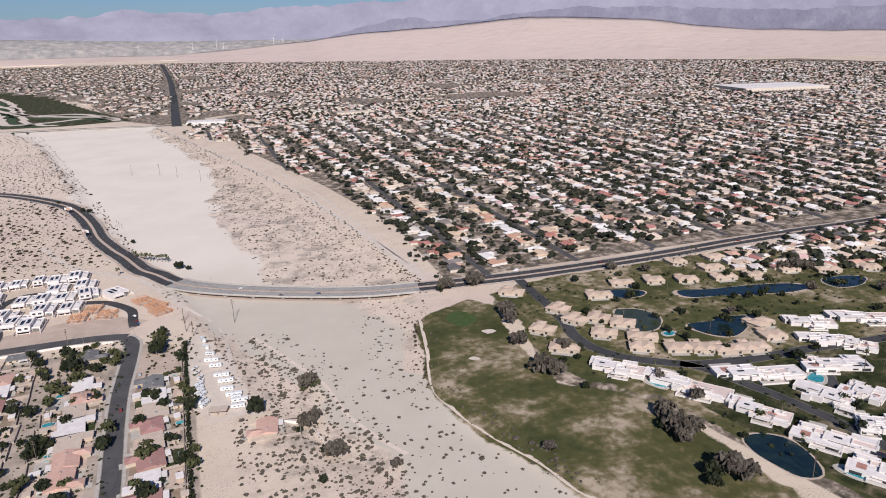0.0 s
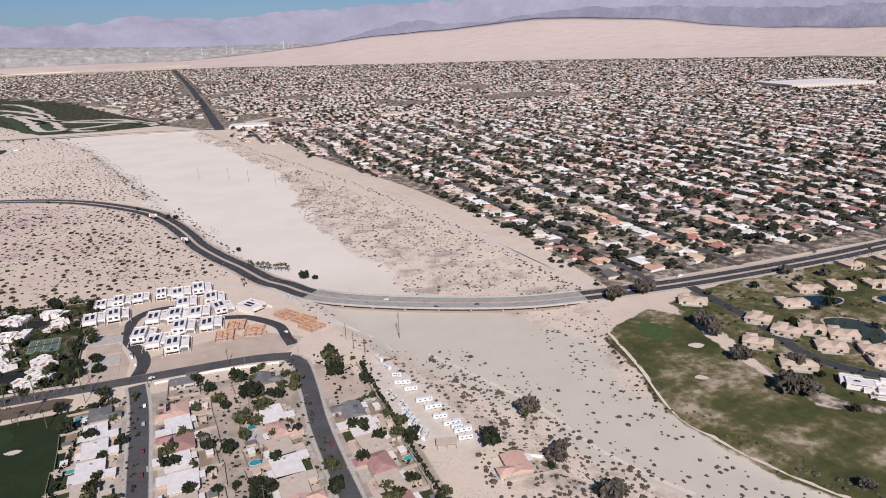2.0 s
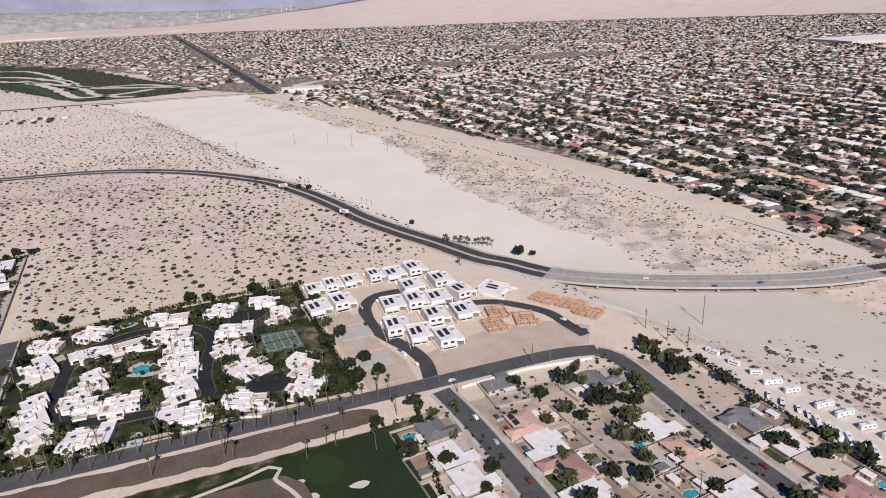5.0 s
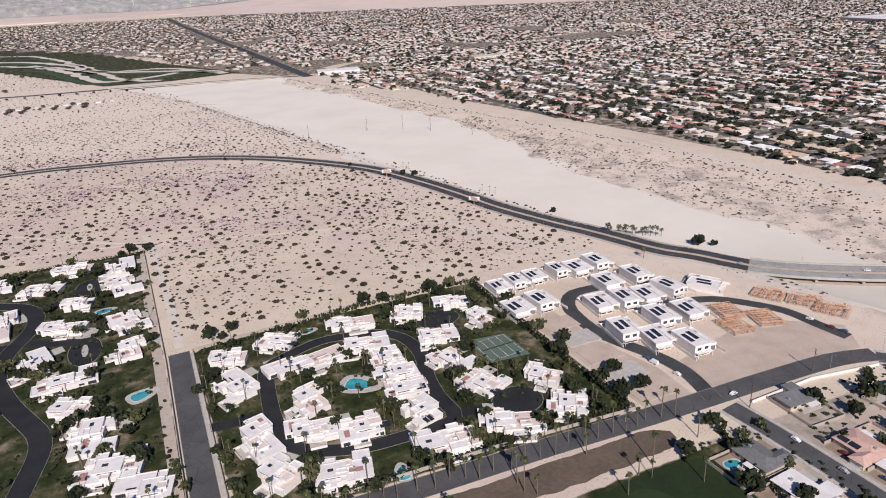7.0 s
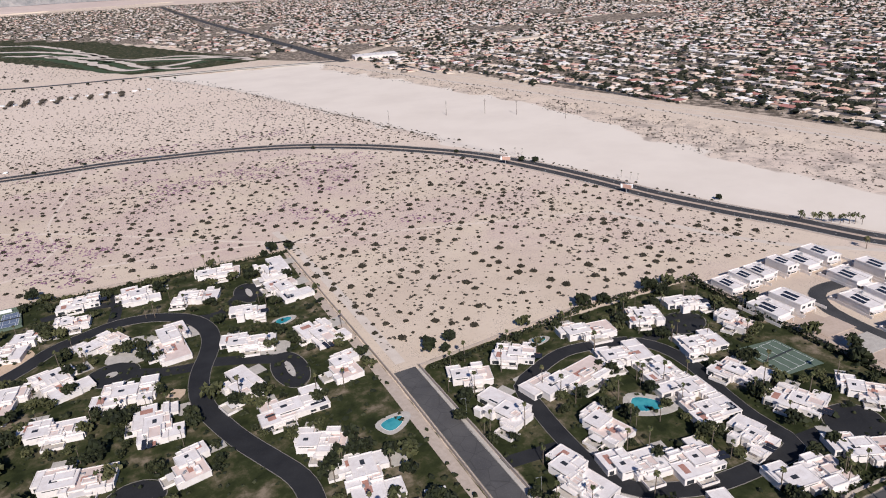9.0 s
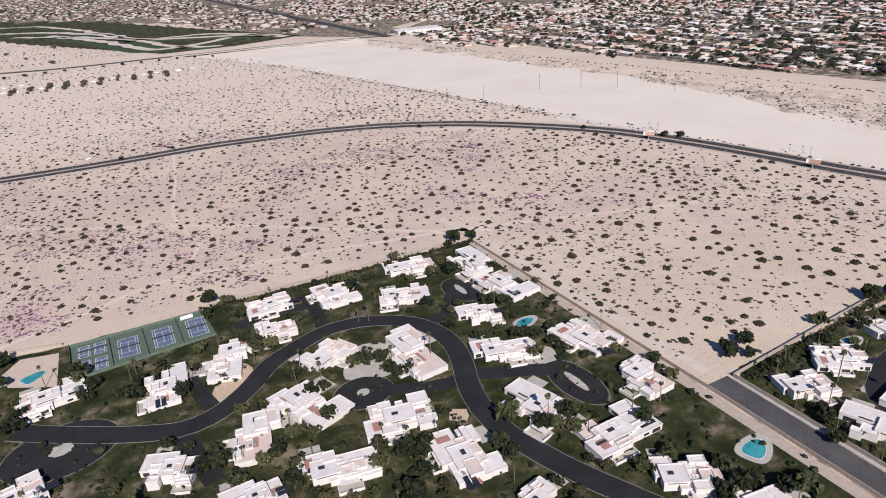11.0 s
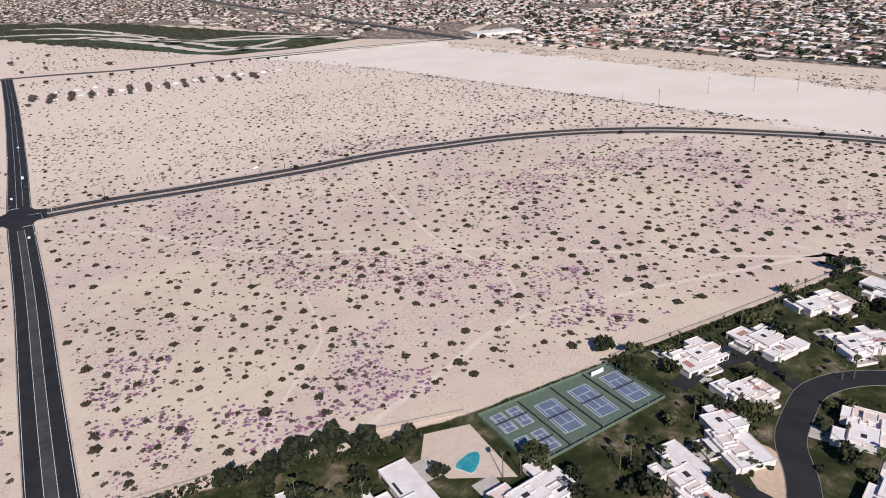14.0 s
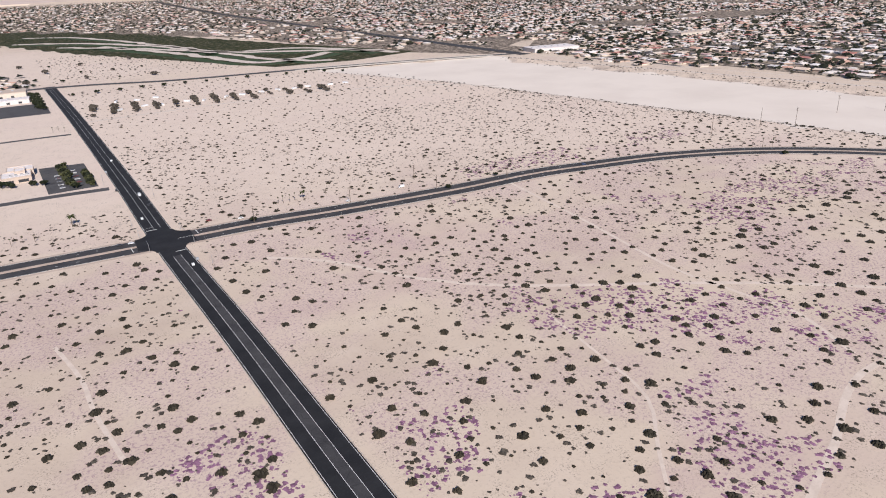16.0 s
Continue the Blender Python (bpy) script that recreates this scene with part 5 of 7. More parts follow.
# ---------------------------------------------------------------- new box houses
def make_box_house(seed):
    rng = random.Random(seed)
    top = empty("box_house", "new white cubic house with flat white roof and black roof panels", "house", "new white houses")
    tall = 6.0 if seed % 2 else 4.4
    block(top, -6.2, -8.5, 1.6, 6.5, tall, (("s", 0.1, 0.9, 0.4, 2.5), ("s", 0.15, 0.4, 3.4, 5.0), ("s", 0.6, 0.85, 3.4, 5.0)) if tall > 5 else (("s", 0.1, 0.5, 0.4, 2.5), ("s", 0.6, 0.9, 0.4, 2.5)), rim=0.5)
    block(top, 1.62, -6.5, 6.4, 8.0, 3.5, (("s", 0.1, 0.6, 0.3, 2.6), ("e", 0.1, 0.3, 0.6, 2.4), ("e", 0.5, 0.8, 0.6, 2.4)), rim=0.4)
    for i in range(2):
        flat_thing(top, "solar_panel", -4.9 + 3.2 * i, -4.5 + i, -2.9 + 3.2 * i, 2.2 + i, tall + 0.2, tall + 0.32, SOLAR, "black flat solar panel")
    flat_thing(top, "air_conditioner", 3.2, 3.0, 4.6, 4.4, 3.59, 4.5, METAL, "grey rooftop air conditioner")
    flat_thing(top, "garage_door", 2.2, -6.56, 5.9, -6.48, 0.0, 2.3, ROOF_GREY, "grey garage door")
    flat_thing(top, "canopy", -6.2, -10.4, 1.6, -8.55, 2.7, 2.9, STUCCO, "white porch canopy")
    for x in (-6.0, 1.2):
        flat_thing(top, "post", x, -10.3, x + 0.2, -10.1, 0, 2.7, STUCCO)
    for a in ((-7.6, -11, -7.4, 9.5), (7.4, -11, 7.6, 9.5), (-7.4, 9.3, 7.4, 9.5)):
        flat_thing(top, "garden_wall", a[0], a[1], a[2], a[3], -0.3, 1.7, STUCCO)
    return top


BOXES = [make_box_house(i) for i in range(4)]
BOX_SIZE = Matrix.Diagonal((1.18, 1.2, 1.05, 1))
for j, (x, y, a) in enumerate([(-208, 782, -3), (-193, 782, -3), (-177, 784, -3), (-156, 783, -3), (-141, 780, -3), (-122, 780, -3), (-214, 748, 0), (-195, 748, 0), (-137, 750, -5), (-112, 748, -5), (-162, 726, -8), (-144, 722, -8), (-127, 720, -8), (-107, 721, 5), (-82, 713, 30), (-141, 692, -8), (-119, 690, -8), (-172, 690, -10), (-161, 674, -10), (-147, 659, -6)]):
    m = placed(x, y, radians(a)) @ BOX_SIZE
    if j < 4:
        BOXES[j].matrix_basis = m
    else:
        copy_thing(BOXES[(j * 3) % 4], m)


def make_frame_house(seed):
    rng = random.Random(seed)
    top = empty("unfinished_house", "unfinished house frame of bare orange lumber studs", "building site")
    slab = Shape()
    slab.box(-8, -10, -0.3, 8, 10, 0.12, CONCRETE)
    slab.ob("slab", top, "pale concrete slab")

    def wall(x0, y0, x1, y1):
        s = Shape()
        n = max(2, int(math.hypot(x1 - x0, y1 - y0) / 1.0))
        for i in range(n + 1):
            x, y = x0 + (x1 - x0) * i / n, y0 + (y1 - y0) * i / n
            s.box(x - 0.09, y - 0.09, 0.12, x + 0.09, y + 0.09, 3.0, LUMBER)
        for z in (0.12, 2.9):
            s.box(min(x0, x1) - 0.12, min(y0, y1) - 0.12, z, max(x0, x1) + 0.12, max(y0, y1) + 0.12, z + 0.2, LUMBER)
        s.ob("stud_wall", top)

    for a in ((-7, -9, 7, -9), (-7, 9, 7, 9), (-7, -9, -7, 9), (7, -9, 7, 9), (-7, -2, 2, -2), (2, -9, 2, 4), (-2, -2, -2, 9), (-7, 4, 7, 4)):
        wall(*a)
    for i in range(7):
        s = Shape()
        y = -8.5 + i * 2.8
        s.box(-7, y, 3.1, 7, y + 0.14, 3.35, LUMBER)
        s.box(-0.1, y, 3.35, 0.1, y + 0.14, 4.6, LUMBER)
        s.ob("roof_truss", top)
    pile = Shape()
    for i in range(4):
        pile.box(8.6, -6 + i * 0.1, 0.1 + i * 0.25, 10.4, -1, 0.3 + i * 0.25, LUMBER)
    pile.ob("lumber_stack", top, "stack of fresh boards")
    return top


FRAMES = [make_frame_house(0)]
for j, (x, y, a) in enumerate([(-99, 677, -15), (-86, 659, -20), (-56, 680, 25), (-44, 662, 30), (-40, 645, 25), (-110, 661, -10)]):
    m = placed(x, y, radians(a))
    if j == 0:
        FRAMES[0].matrix_basis = m
    else:
        copy_thing(FRAMES[0], m)
patch("graded_lot", [(-214, 622), (-184, 620), (-182, 650), (-192, 690), (-194, 738), (-216, 738)], 0.05, PAD, "bare graded building lots of pale soil", "ground", False)
patch("graded_lot", [(-170, 622), (-66, 609), (-50, 630), (-76, 652), (-112, 660), (-166, 650)], 0.04, PAD, "bare graded building lot of tan soil", "ground", False)
for i in range(5):
    patch("house_pad", [(-212, 629 + i * 21), (-189, 628 + i * 21), (-189, 643 + i * 21), (-212, 644 + i * 21)], 0.3, CONCRETE if i % 2 else PAD, "low levelled house pad of pale soil", "ground", False)

# ---------------------------------------------------------------- small houses in the south
rs = random.Random(11)


def small_house(x, y, turn, w, d, roof, flat=False, solar=False, words="tan"):
    top = empty("house", f"small single-storey house with a {words} roof and walled yard", "house", "houses of the southern streets", placed(x, y, radians(turn)) @ Matrix.Diagonal((1.04, 1.1, 1, 1)))
    s = Shape()
    s.box(-w / 2, -d / 2, -0.5, w / 2, d / 2, 2.8, PLASTER)
    s.ob("wall", top)
    gx = rs.choice((-1, 1)) * (w / 2 - 3.4)
    s = Shape()
    s.box(gx - 3.2, -d / 2 - 5.4, -0.5, gx + 3.2, -d / 2 - 0.02, 2.7, PLASTER)
    wing = s.ob("garage_wing", top)
    r = Shape()
    if flat:
        r.box(-w / 2 - 0.7, -d / 2 - 0.7, 2.82, w / 2 + 0.7, d / 2 + 0.7, 3.1, roof)
    else:
        r.hip(-w / 2, -d / 2, w / 2, d / 2, 2.82, 1.7, roof, gable=rs.random() < 0.5)
    r.ob("roof", top)
    r = Shape()
    if flat:
        r.box(gx - 3.7, -d / 2 - 6, 2.74, gx + 3.7, -d / 2 - 0.72, 2.98, roof)
    else:
        r.hip(gx - 3.2, -d / 2 - 5.4, gx + 3.2, -0.5, 2.84, 1.3, roof)
    r.ob("roof", top)
    flat_thing(wing, "garage_door", gx - 2.5, -d / 2 - 5.48, gx + 2.5, -d / 2 - 5.36, 0, 2.1, STUCCO, "white garage door")
    flat_thing(top, "driveway", gx - 2.8, -d / 2 - 9, gx + 2.8, -d / 2 - 5.5, -0.3, 0.1, CONCRETE, "pale concrete driveway")
    for u in (-0.3, 0.05, 0.33):
        flat_thing(top, "window", w * u - 0.9, d / 2 - 0.02, w * u + 0.9, d / 2 + 0.07, 0.9, 2.1, DARK, "dark window")
    flat_thing(top, "patio", -w / 2 + 1, d / 2 + 0.1, w / 4, d / 2 + 4, -0.3, 0.1, CONCRETE, "pale concrete patio")
    flat_thing(top, "patio_cover", -w / 2 + 2, d / 2 + 0.75, 0, d / 2 + 3.6, 2.4, 2.55, STUCCO, "white patio cover")
    for qx in (-w / 2 + 2.1, -0.3):
        flat_thing(top, "post", qx, d / 2 + 3.3, qx + 0.15, d / 2 + 3.45, 0, 2.4, STUCCO)
    flat_thing(top, "air_conditioner", w / 4, -0.5, w / 4 + 1.1, 0.5, 3.1 if flat else 4.2, 4.0 if flat else 5.0, METAL, "grey rooftop cooler")
    if solar:
        for i in range(2):
            q = Shape()
            q.box(0, 0, 0, 4.6, 2.6, 0.08, SOLAR, pose(-w / 2 + 1 + i * 5.2, -d / 2 + 0.6, 3.3 if flat else 3.4, 6 if flat else 17, 0, 0))
            q.ob("solar_panel", top, "black solar panel")
    # yard walls at the side and back
    for a in ((-10.2, -d / 2 - 4, -10.0, d / 2 + 13), (10.0, -d / 2 - 4, 10.2, d / 2 + 13), (-10.0, d / 2 + 12.8, 10.0, d / 2 + 13)):
        flat_thing(top, "garden_wall", a[0], a[1], a[2], a[3], -0.3, 1.6, WALL_STONE, "tan block wall")
    return top


def make_shed(seed):
    """A small flat-roofed garden shed with a door."""
    rng = random.Random(seed)
    w, d = rng.uniform(3.5, 6), rng.uniform(2.6, 4)
    top = empty("garden_shed", "small pale garden shed with a flat roof", "shed", "sheds in the yards")
    flat_thing(top, "wall", -w / 2, -d / 2, w / 2, d / 2, -0.2, 2.2, PLASTER)
    flat_thing(top, "roof", -w / 2 - 0.3, -d / 2 - 0.3, w / 2 + 0.3, d / 2 + 0.3, 2.22, 2.4, (ROOF_WHITE, ROOF_TAN, ROOF_GREY)[seed % 3])
    flat_thing(top, "door", -0.5, -d / 2 - 0.05, 0.5, -d / 2 + 0.03, 0.0, 2.0, WOOD, "brown wooden door")
    return top


SHEDS = [make_shed(i) for i in range(3)]
SHED_SPOTS = []
YARD_LAWN = surface("yard_lawn", (0.030, 0.042, 0.014), (0.06, 0.068, 0.026), 0.3)
YARD_SOIL = surface("yard_soil", (0.24, 0.175, 0.125), (0.33, 0.25, 0.185), 0.2)
YARD_PINK = surface("yard_rubble", (0.48, 0.36, 0.29), (0.60, 0.47, 0.39), 0.6)
YARDS = ((YARD_SOIL, "bare brown soil of a back yard"), (CONCRETE, "pale concrete back yard"), (YARD_LAWN, "small green back lawn"), (YARD_PINK, "pinkish gravel back yard"), (YARD_SOIL, "bare brown soil of a back yard"))


def back_yard(x, y, turn):
    """The ground behind a house, and a shed in its corner."""
    m = placed(x, y, radians(turn))
    q, label = rs.choice(YARDS)
    w, y0, y1 = rs.uniform(8.6, 9.9), rs.uniform(7, 10), rs.uniform(16, 19)
    patch("yard", [(m @ Vector(p)).to_2d() for p in ((-w, y0, 0), (w, y0, 0), (w, y1, 0), (-w, y1, 0))], rs.uniform(0.03, 0.045), q, label, "yard", False)
    q, label = rs.choice(YARDS)
    y0, y1 = rs.uniform(-14, -12), rs.uniform(-9, -6)
    patch("yard", [(m @ Vector(p)).to_2d() for p in ((-w, y0, 0), (w, y0, 0), (w, y1, 0), (-w, y1, 0))], rs.uniform(0.02, 0.028), q, label.replace("back", "front"), "yard", False)
    p = m @ Vector((rs.uniform(-7, 7), y1 + 24 + rs.uniform(-2, 1), 0))
    SHED_SPOTS.append((p.x, p.y, radians(turn + rs.choice((0, 90)))))


TAN, WHITE, RED, GREY, MAR = (ROOF_TAN, "tan gravel"), (ROOF_WHITE, "flat white"), (ROOF_PINK, "salmon tile"), (ROOF_GREY, "grey shingle"), (ROOF_MAROON, "maroon tile")
# east and west sides of the two streets: (x, y, roof)
for x, turn, rows in ((-149, -90, ((553, RED), (533, WHITE), (512, MAR), (491, WHITE), (470, WHITE), (448, TAN), (427, WHITE), (406, RED), (385, TAN), (363, WHITE), (341, RED), (320, MAR))),
                      (-91, 90, ((568, GREY), (518, WHITE), (497, RED), (478, TAN), (458, WHITE), (438, TAN), (418, RED), (397, RED), (376, TAN), (355, RED), (333, WHITE), (312, TAN))),
                      (-41, -90, ((498, GREY), (477, WHITE), (456, TAN), (436, MAR), (416, TAN), (395, MAR), (374, WHITE), (353, MAR), (332, RED), (311, TAN))),
                      (-197, 90, ((571, GREY), (548, WHITE), (528, WHITE), (505, WHITE), (484, TAN), (462, MAR), (440, WHITE), (418, TAN), (396, RED), (374, WHITE), (352, TAN)))):
    for j, (y, (roof, words)) in enumerate(rows):
        back_yard(x, y, turn)
        small_house(x + rs.uniform(-1.5, 1.5), y, turn + rs.uniform(-3, 3), rs.uniform(16.5, 19), rs.uniform(11, 13.5), roof, roof in (ROOF_WHITE, ROOF_TAN), rs.random() < 0.18, words)
for i, (x, y, a) in enumerate(SHED_SPOTS):
    if i < 3:
        SHEDS[i].matrix_basis = placed(x, y, a)
    else:
        copy_thing(SHEDS[i % 3], placed(x, y, a))
small_house(-144, 592, 175, 17, 9, ROOF_GREY, True, False, "dark grey")
small_house(30, 400, -100, 17, 11, ROOF_PINK, False, False, "pink tile")
patch("dirt_lot", [(-133, 540), (-104, 543), (-104, 573), (-134, 570)], 0.03, PAD, "bare tan dirt yard", "ground", False)
patch("dirt_lot", [(-55, 570), (-28, 566), (-24, 514), (-54, 517)], 0.03, PAD, "bare tan dirt lot", "ground", False)


def pool(x, y, rx, ry, turn=0, bend=0.25, deck=1.35, m=None):
    top = empty("swimming_pool", "turquoise swimming pool with a pale rounded deck", "swimming pool", "", placed(x, y, radians(turn)))
    ang = np.arange(0, math.tau, math.tau / 28)
    rx, ry = rx * 0.85, ry * 0.85
    ring_pts = [(rx * math.cos(a) + bend * rx * math.cos(2 * a), ry * math.sin(a)) for a in ang]
    s = Shape()
    s.prism([(px * deck + 0.3, py * deck) for px, py in ring_pts], -0.3, 0.13, m or CONCRETE, False)
    s.ob("deck", top, "pale concrete pool deck")
    s = Shape()
    s.prism([(px * 1.06, py * 1.06) for px, py in ring_pts], -0.3, 0.17, STUCCO, False)
    s.ob("coping", top, "white pool coping")
    s = Shape()
    s.prism(ring_pts, -0.3, 0.2, POOL, False)
    s.ob("water", top, "clear turquoise water")
    return top


for p in ((-337, 721, 9, 6.5, -40, 0.2, 1.7), (-446, 771, 7, 5, 20, 0.2, 1.6), (-463, 896, 6.5, 4, 10, 0.1, 1.5), (-346, 794, 5, 3.4, 0, 0.2, 1.5), (-342, 642, 5.5, 3.5, 80, 0.2, 1.5), (-106, 510, 5, 3.2, 90, 0.2, 1.3), (-109, 492, 4.5, 3, 80, 0.2, 1.3), (-108, 473, 4.5, 3, 0, 0.1, 1.3),
          (-209, 575, 4.5, 3, 0, 0.1, 1.3), (-209, 515, 4.5, 3, 90, 0.2, 1.3), (-28, 509, 4, 2.6, 0, 0.2, 1.3), (-24, 436, 4, 2.6, 0, 0.1, 1.3), (310, 334, 8, 5, 120, 0.2, 1.6), (424, 290, 9, 6, 30, 0.2, 1.5), (352, 200, 8, 5.5, 120, 0.2, 1.5), (-322, 699, 0.8, 0.8, 0, 0, 1.5), (372, 398, 6, 4, 0, 0.1, 1.5), (-103, 430, 4, 2.6, 90, 0.1, 1.3), (-104, 385, 4, 2.6, 90, 0.1, 1.3)):
    pool(*p)


# ---------------------------------------------------------------- courts
def make_courts():
    patch("court_surface", [(-675, 977), (-605, 979), (-607, 1009), (-675, 1012)], 0.12, COURT_GREEN, "green acrylic court surface behind the villas", "sports court", False)

    def court(x, y, w, d, name, label):
        top = empty(name, label, "sports court", "courts", placed(x, y, radians(-2)))
        flat_thing(top, "playing_surface", -w / 2, -d / 2, w / 2, d / 2, 0.0, 0.17, COURT_BLUE, "faded blue acrylic")
        s = Shape()
        k = 0.22
        for a in ((-w / 2, -d / 2, w / 2, -d / 2 + k), (-w / 2, d / 2 - k, w / 2, d / 2), (-w / 2, -d / 2 + k, -w / 2 + k, d / 2 - k), (w / 2 - k, -d / 2 + k, w / 2, d / 2 - k),
                  (-w * 0.375, -d / 2 + k, -w * 0.375 + k, d / 2 - k), (w * 0.375 - k, -d / 2 + k, w * 0.375, d / 2 - k), (-w * 0.375 + k, -d * 0.27, w * 0.375 - k, -d * 0.27 + k), (-w * 0.375 + k, d * 0.27 - k, w * 0.375 - k, d * 0.27), (-k / 2, -d * 0.27 + k, k / 2, d * 0.27 - k)):
            s.box(a[0], a[1], 0.175, a[2], a[3], 0.19, PAINT)
        s.ob("line_marking", top, "white court lines")
        s = Shape()
        s.box(-w / 2 - 0.8, -0.05, 0.18, w / 2 + 0.8, 0.05, 1.05, DARK)
        s.ob("net", top, "dark court net")
        for px in (-w / 2 - 0.8, w / 2 + 0.8):
            s = Shape()
            s.tube((px, 0, 0), (px, 0, 1.1), 0.06, 0.06, METAL)
            s.ob("post", top)

    for x in (-652, -634.5, -616.5 - 0.5):
        court(x + 4.5, 994.5 - (x + 652) * 0.02, 11, 22.5, "tennis_court", "blue hard tennis court with white lines")
    for x, y in ((-668.5, 1003), (-660.8, 1002.8), (-669, 987), (-661.2, 986.6)):
        court(x, y, 6.4, 13.2, "pickleball_court", "small blue pickleball court with white lines")
    # wire fence with green screens round the courts
    top = empty("court_fence", "dark wire court fence with posts and screens", "fence")
    run = [(-675, 977), (-605, 979), (-607, 1009), (-675, 1012), (-675, 977)]
    for a, b in zip(run, run[1:]):
        a, b = Vector(a), Vector(b)
        n = int((b - a).length / 5)
        for i in range(n + 1):
            p = a.lerp(b, i / n)
            s = Shape()
            s.tube((p.x, p.y, -0.2), (p.x, p.y, 3.2), 0.06, 0.06, METAL, 5)
            s.ob("post", top)
        s = Shape()
        ribbon(s, [a, b], 0, 0.05, 1.7, COURT_GREEN, 1.6, [0.0, 0.0])
        s.ob("screen", top, "green wind screen")
    for x in (-656.0, -639.0, -621.5):
        s = Shape()
        ribbon(s, [Vector((x, 979)), Vector((x, 1010))], 0, 0.06, 1.2, DARK, 1.1, [0.0, 0.0])
        s.ob("divider", top, "dark divider net")
    s = Shape()
    s.box(-619, 1006.4, 0.1, -612, 1006.7, 2.4, HULL)
    s.ob("practice_wall", top, "white practice board")


make_courts()
patch("court_surface", [(-262, 731), (-237, 727), (-236, 699), (-261, 702)], 0.1, COURT_GREEN, "worn grey-green tennis court surface among villas", "sports court", False)
top = empty("tennis_court", "worn green tennis court among villas", "sports court", "courts", placed(-249, 715, 0))
s = Shape()
for a in ((-11, -12, -10.8, 12), (10.8, -12, 11, 12), (-10.8, -12, 10.8, -11.8), (-10.8, 11.8, 10.8, 12), (-0.1, -11.8, 0.1, 11.8), (-5.6, -11.8, -5.4, 11.8), (5.4, -11.8, 5.6, 11.8)):
    s.box(a[0], a[1], 0.11, a[2], a[3], 0.13, PAINT)
s.ob("line_marking", top, "faded white court lines")
flat_thing(top, "net", -11, -0.05, 11, 0.05, 0.13, 1.0, DARK, "dark net")
patch("pool_terrace", [(-703, 990), (-682, 977), (-680, 1010), (-698, 1015), (-706, 1004)], 0.06, surface("pink_terrace", (0.56, 0.44, 0.35), (0.63, 0.51, 0.42), 0.3), "broad pink-tan pool terrace", "terrace", False)
pool(-693, 992, 7, 5, 30, 0.3, 1.1)

# ---------------------------------------------------------------- ponds and golf
for pts, m, words in (([(369, 506), (395, 499), (412, 484), (399, 476), (372, 486)], POND, "dark golf course pond"), ([(444, 471), (479, 460), (523, 451), (564, 437), (569, 421), (539, 422), (488, 439), (444, 453)], POND, "long dark golf course pond"),
                      ([(358, 458), (379, 451), (387, 430), (371, 411), (350, 412), (345, 430)], POND_GREEN, "green algae-covered golf pond"), ([(399, 405), (425, 402), (446, 403), (465, 394), (449, 381), (420, 370), (402, 384)], POND, "dark blue curving golf pond"), ([(316, 256), (331, 254), (342, 241), (340, 222), (331, 208), (318, 212), (313, 226), (311, 242)], POND, "dark blue golf pond"),
                      ([(602, 431), (637, 428), (648, 415), (623, 404), (598, 411)], POND, "dark golf pond")):
    c = Vector((sum(p[0] for p in pts) / len(pts), sum(p[1] for p in pts) / len(pts)))
    patch("pond_bank", [c + (Vector(p) - c) * 1.07 for p in pts], 0.05, PAD, "bare tan pond bank", "bank", wobble=1.5)
    patch("pond", pts, 0.12, m, words, "water")
for x, y, r in ((-266, 555, 3.8), (-243, 552, 4), (-270, 568, 3), (198, 430, 5), (230, 470, 6)):
    patch("sand_bunker", [(x + r * math.cos(a) * (1 + 0.3 * math.sin(2 * a + x)), y + r * 0.75 * math.sin(a)) for a in np.arange(0, 6.2, 0.7)], 0.05, DIRT, "pale sand bunker on the golf course", "bunker", wobble=2.0)
patch("golf_green", [(212, 488), (205, 512), (222, 522), (232, 500)], 0.05, surface("watered_turf", (0.045, 0.075, 0.018), (0.07, 0.10, 0.03), 0.2), "smooth watered green of the golf course", "golf green")
patch("fairway", [(-420, 590), (-330, 585), (-216, 583), (-213, 500), (-262, 470), (-330, 500), (-420, 500)], 0.03, surface("fairway_turf", (0.013, 0.023, 0.006), (0.021, 0.034, 0.009), 0.05), "dark green watered fairway", "fairway", step=8)
BROWN = surface("bare_brown_soil", (0.10, 0.073, 0.053), (0.155, 0.115, 0.084), 0.06)
patch("dry_ground", [(-420, 612), (-366, 608), (-327, 603), (-269, 598), (-222, 597), (-222, 610), (-269, 615), (-333, 620), (-420, 628)], 0.05, BROWN, "bare brown strip beside the street", "ground", wobble=2.0)
patch("golf_green", [(-266, 580), (-254, 583), (-246, 572), (-250, 562), (-258, 560), (-267, 568)], 0.05, surface("putting_turf", (0.020, 0.034, 0.010), (0.027, 0.043, 0.013), 0.2), "smooth putting green on the fairway", "golf green")
s = Shape()
ribbon(s, smooth_line([(-400, 566), (-350, 577), (-317, 581), (-297, 583), (-281, 586), (-276, 582), (-280, 576), (-273, 560), (-270, 540), (-276, 510)], 4), 0, 2.2, 0.09, DIRT, 0.2)
structure(s.ob("cart_path"), "pale narrow cart path on the golf course", "path")
patch("dry_ground", [(-272, 572), (-268, 540), (-282, 505), (-340, 505), (-380, 555), (-340, 574), (-300, 580)], 0.06, BROWN, "bare brown rough of the golf course", "ground", wobble=3.0)
FAR_TURF = surface("far_fairway_turf", (0.034, 0.058, 0.022), (0.055, 0.082, 0.034), 0.03)
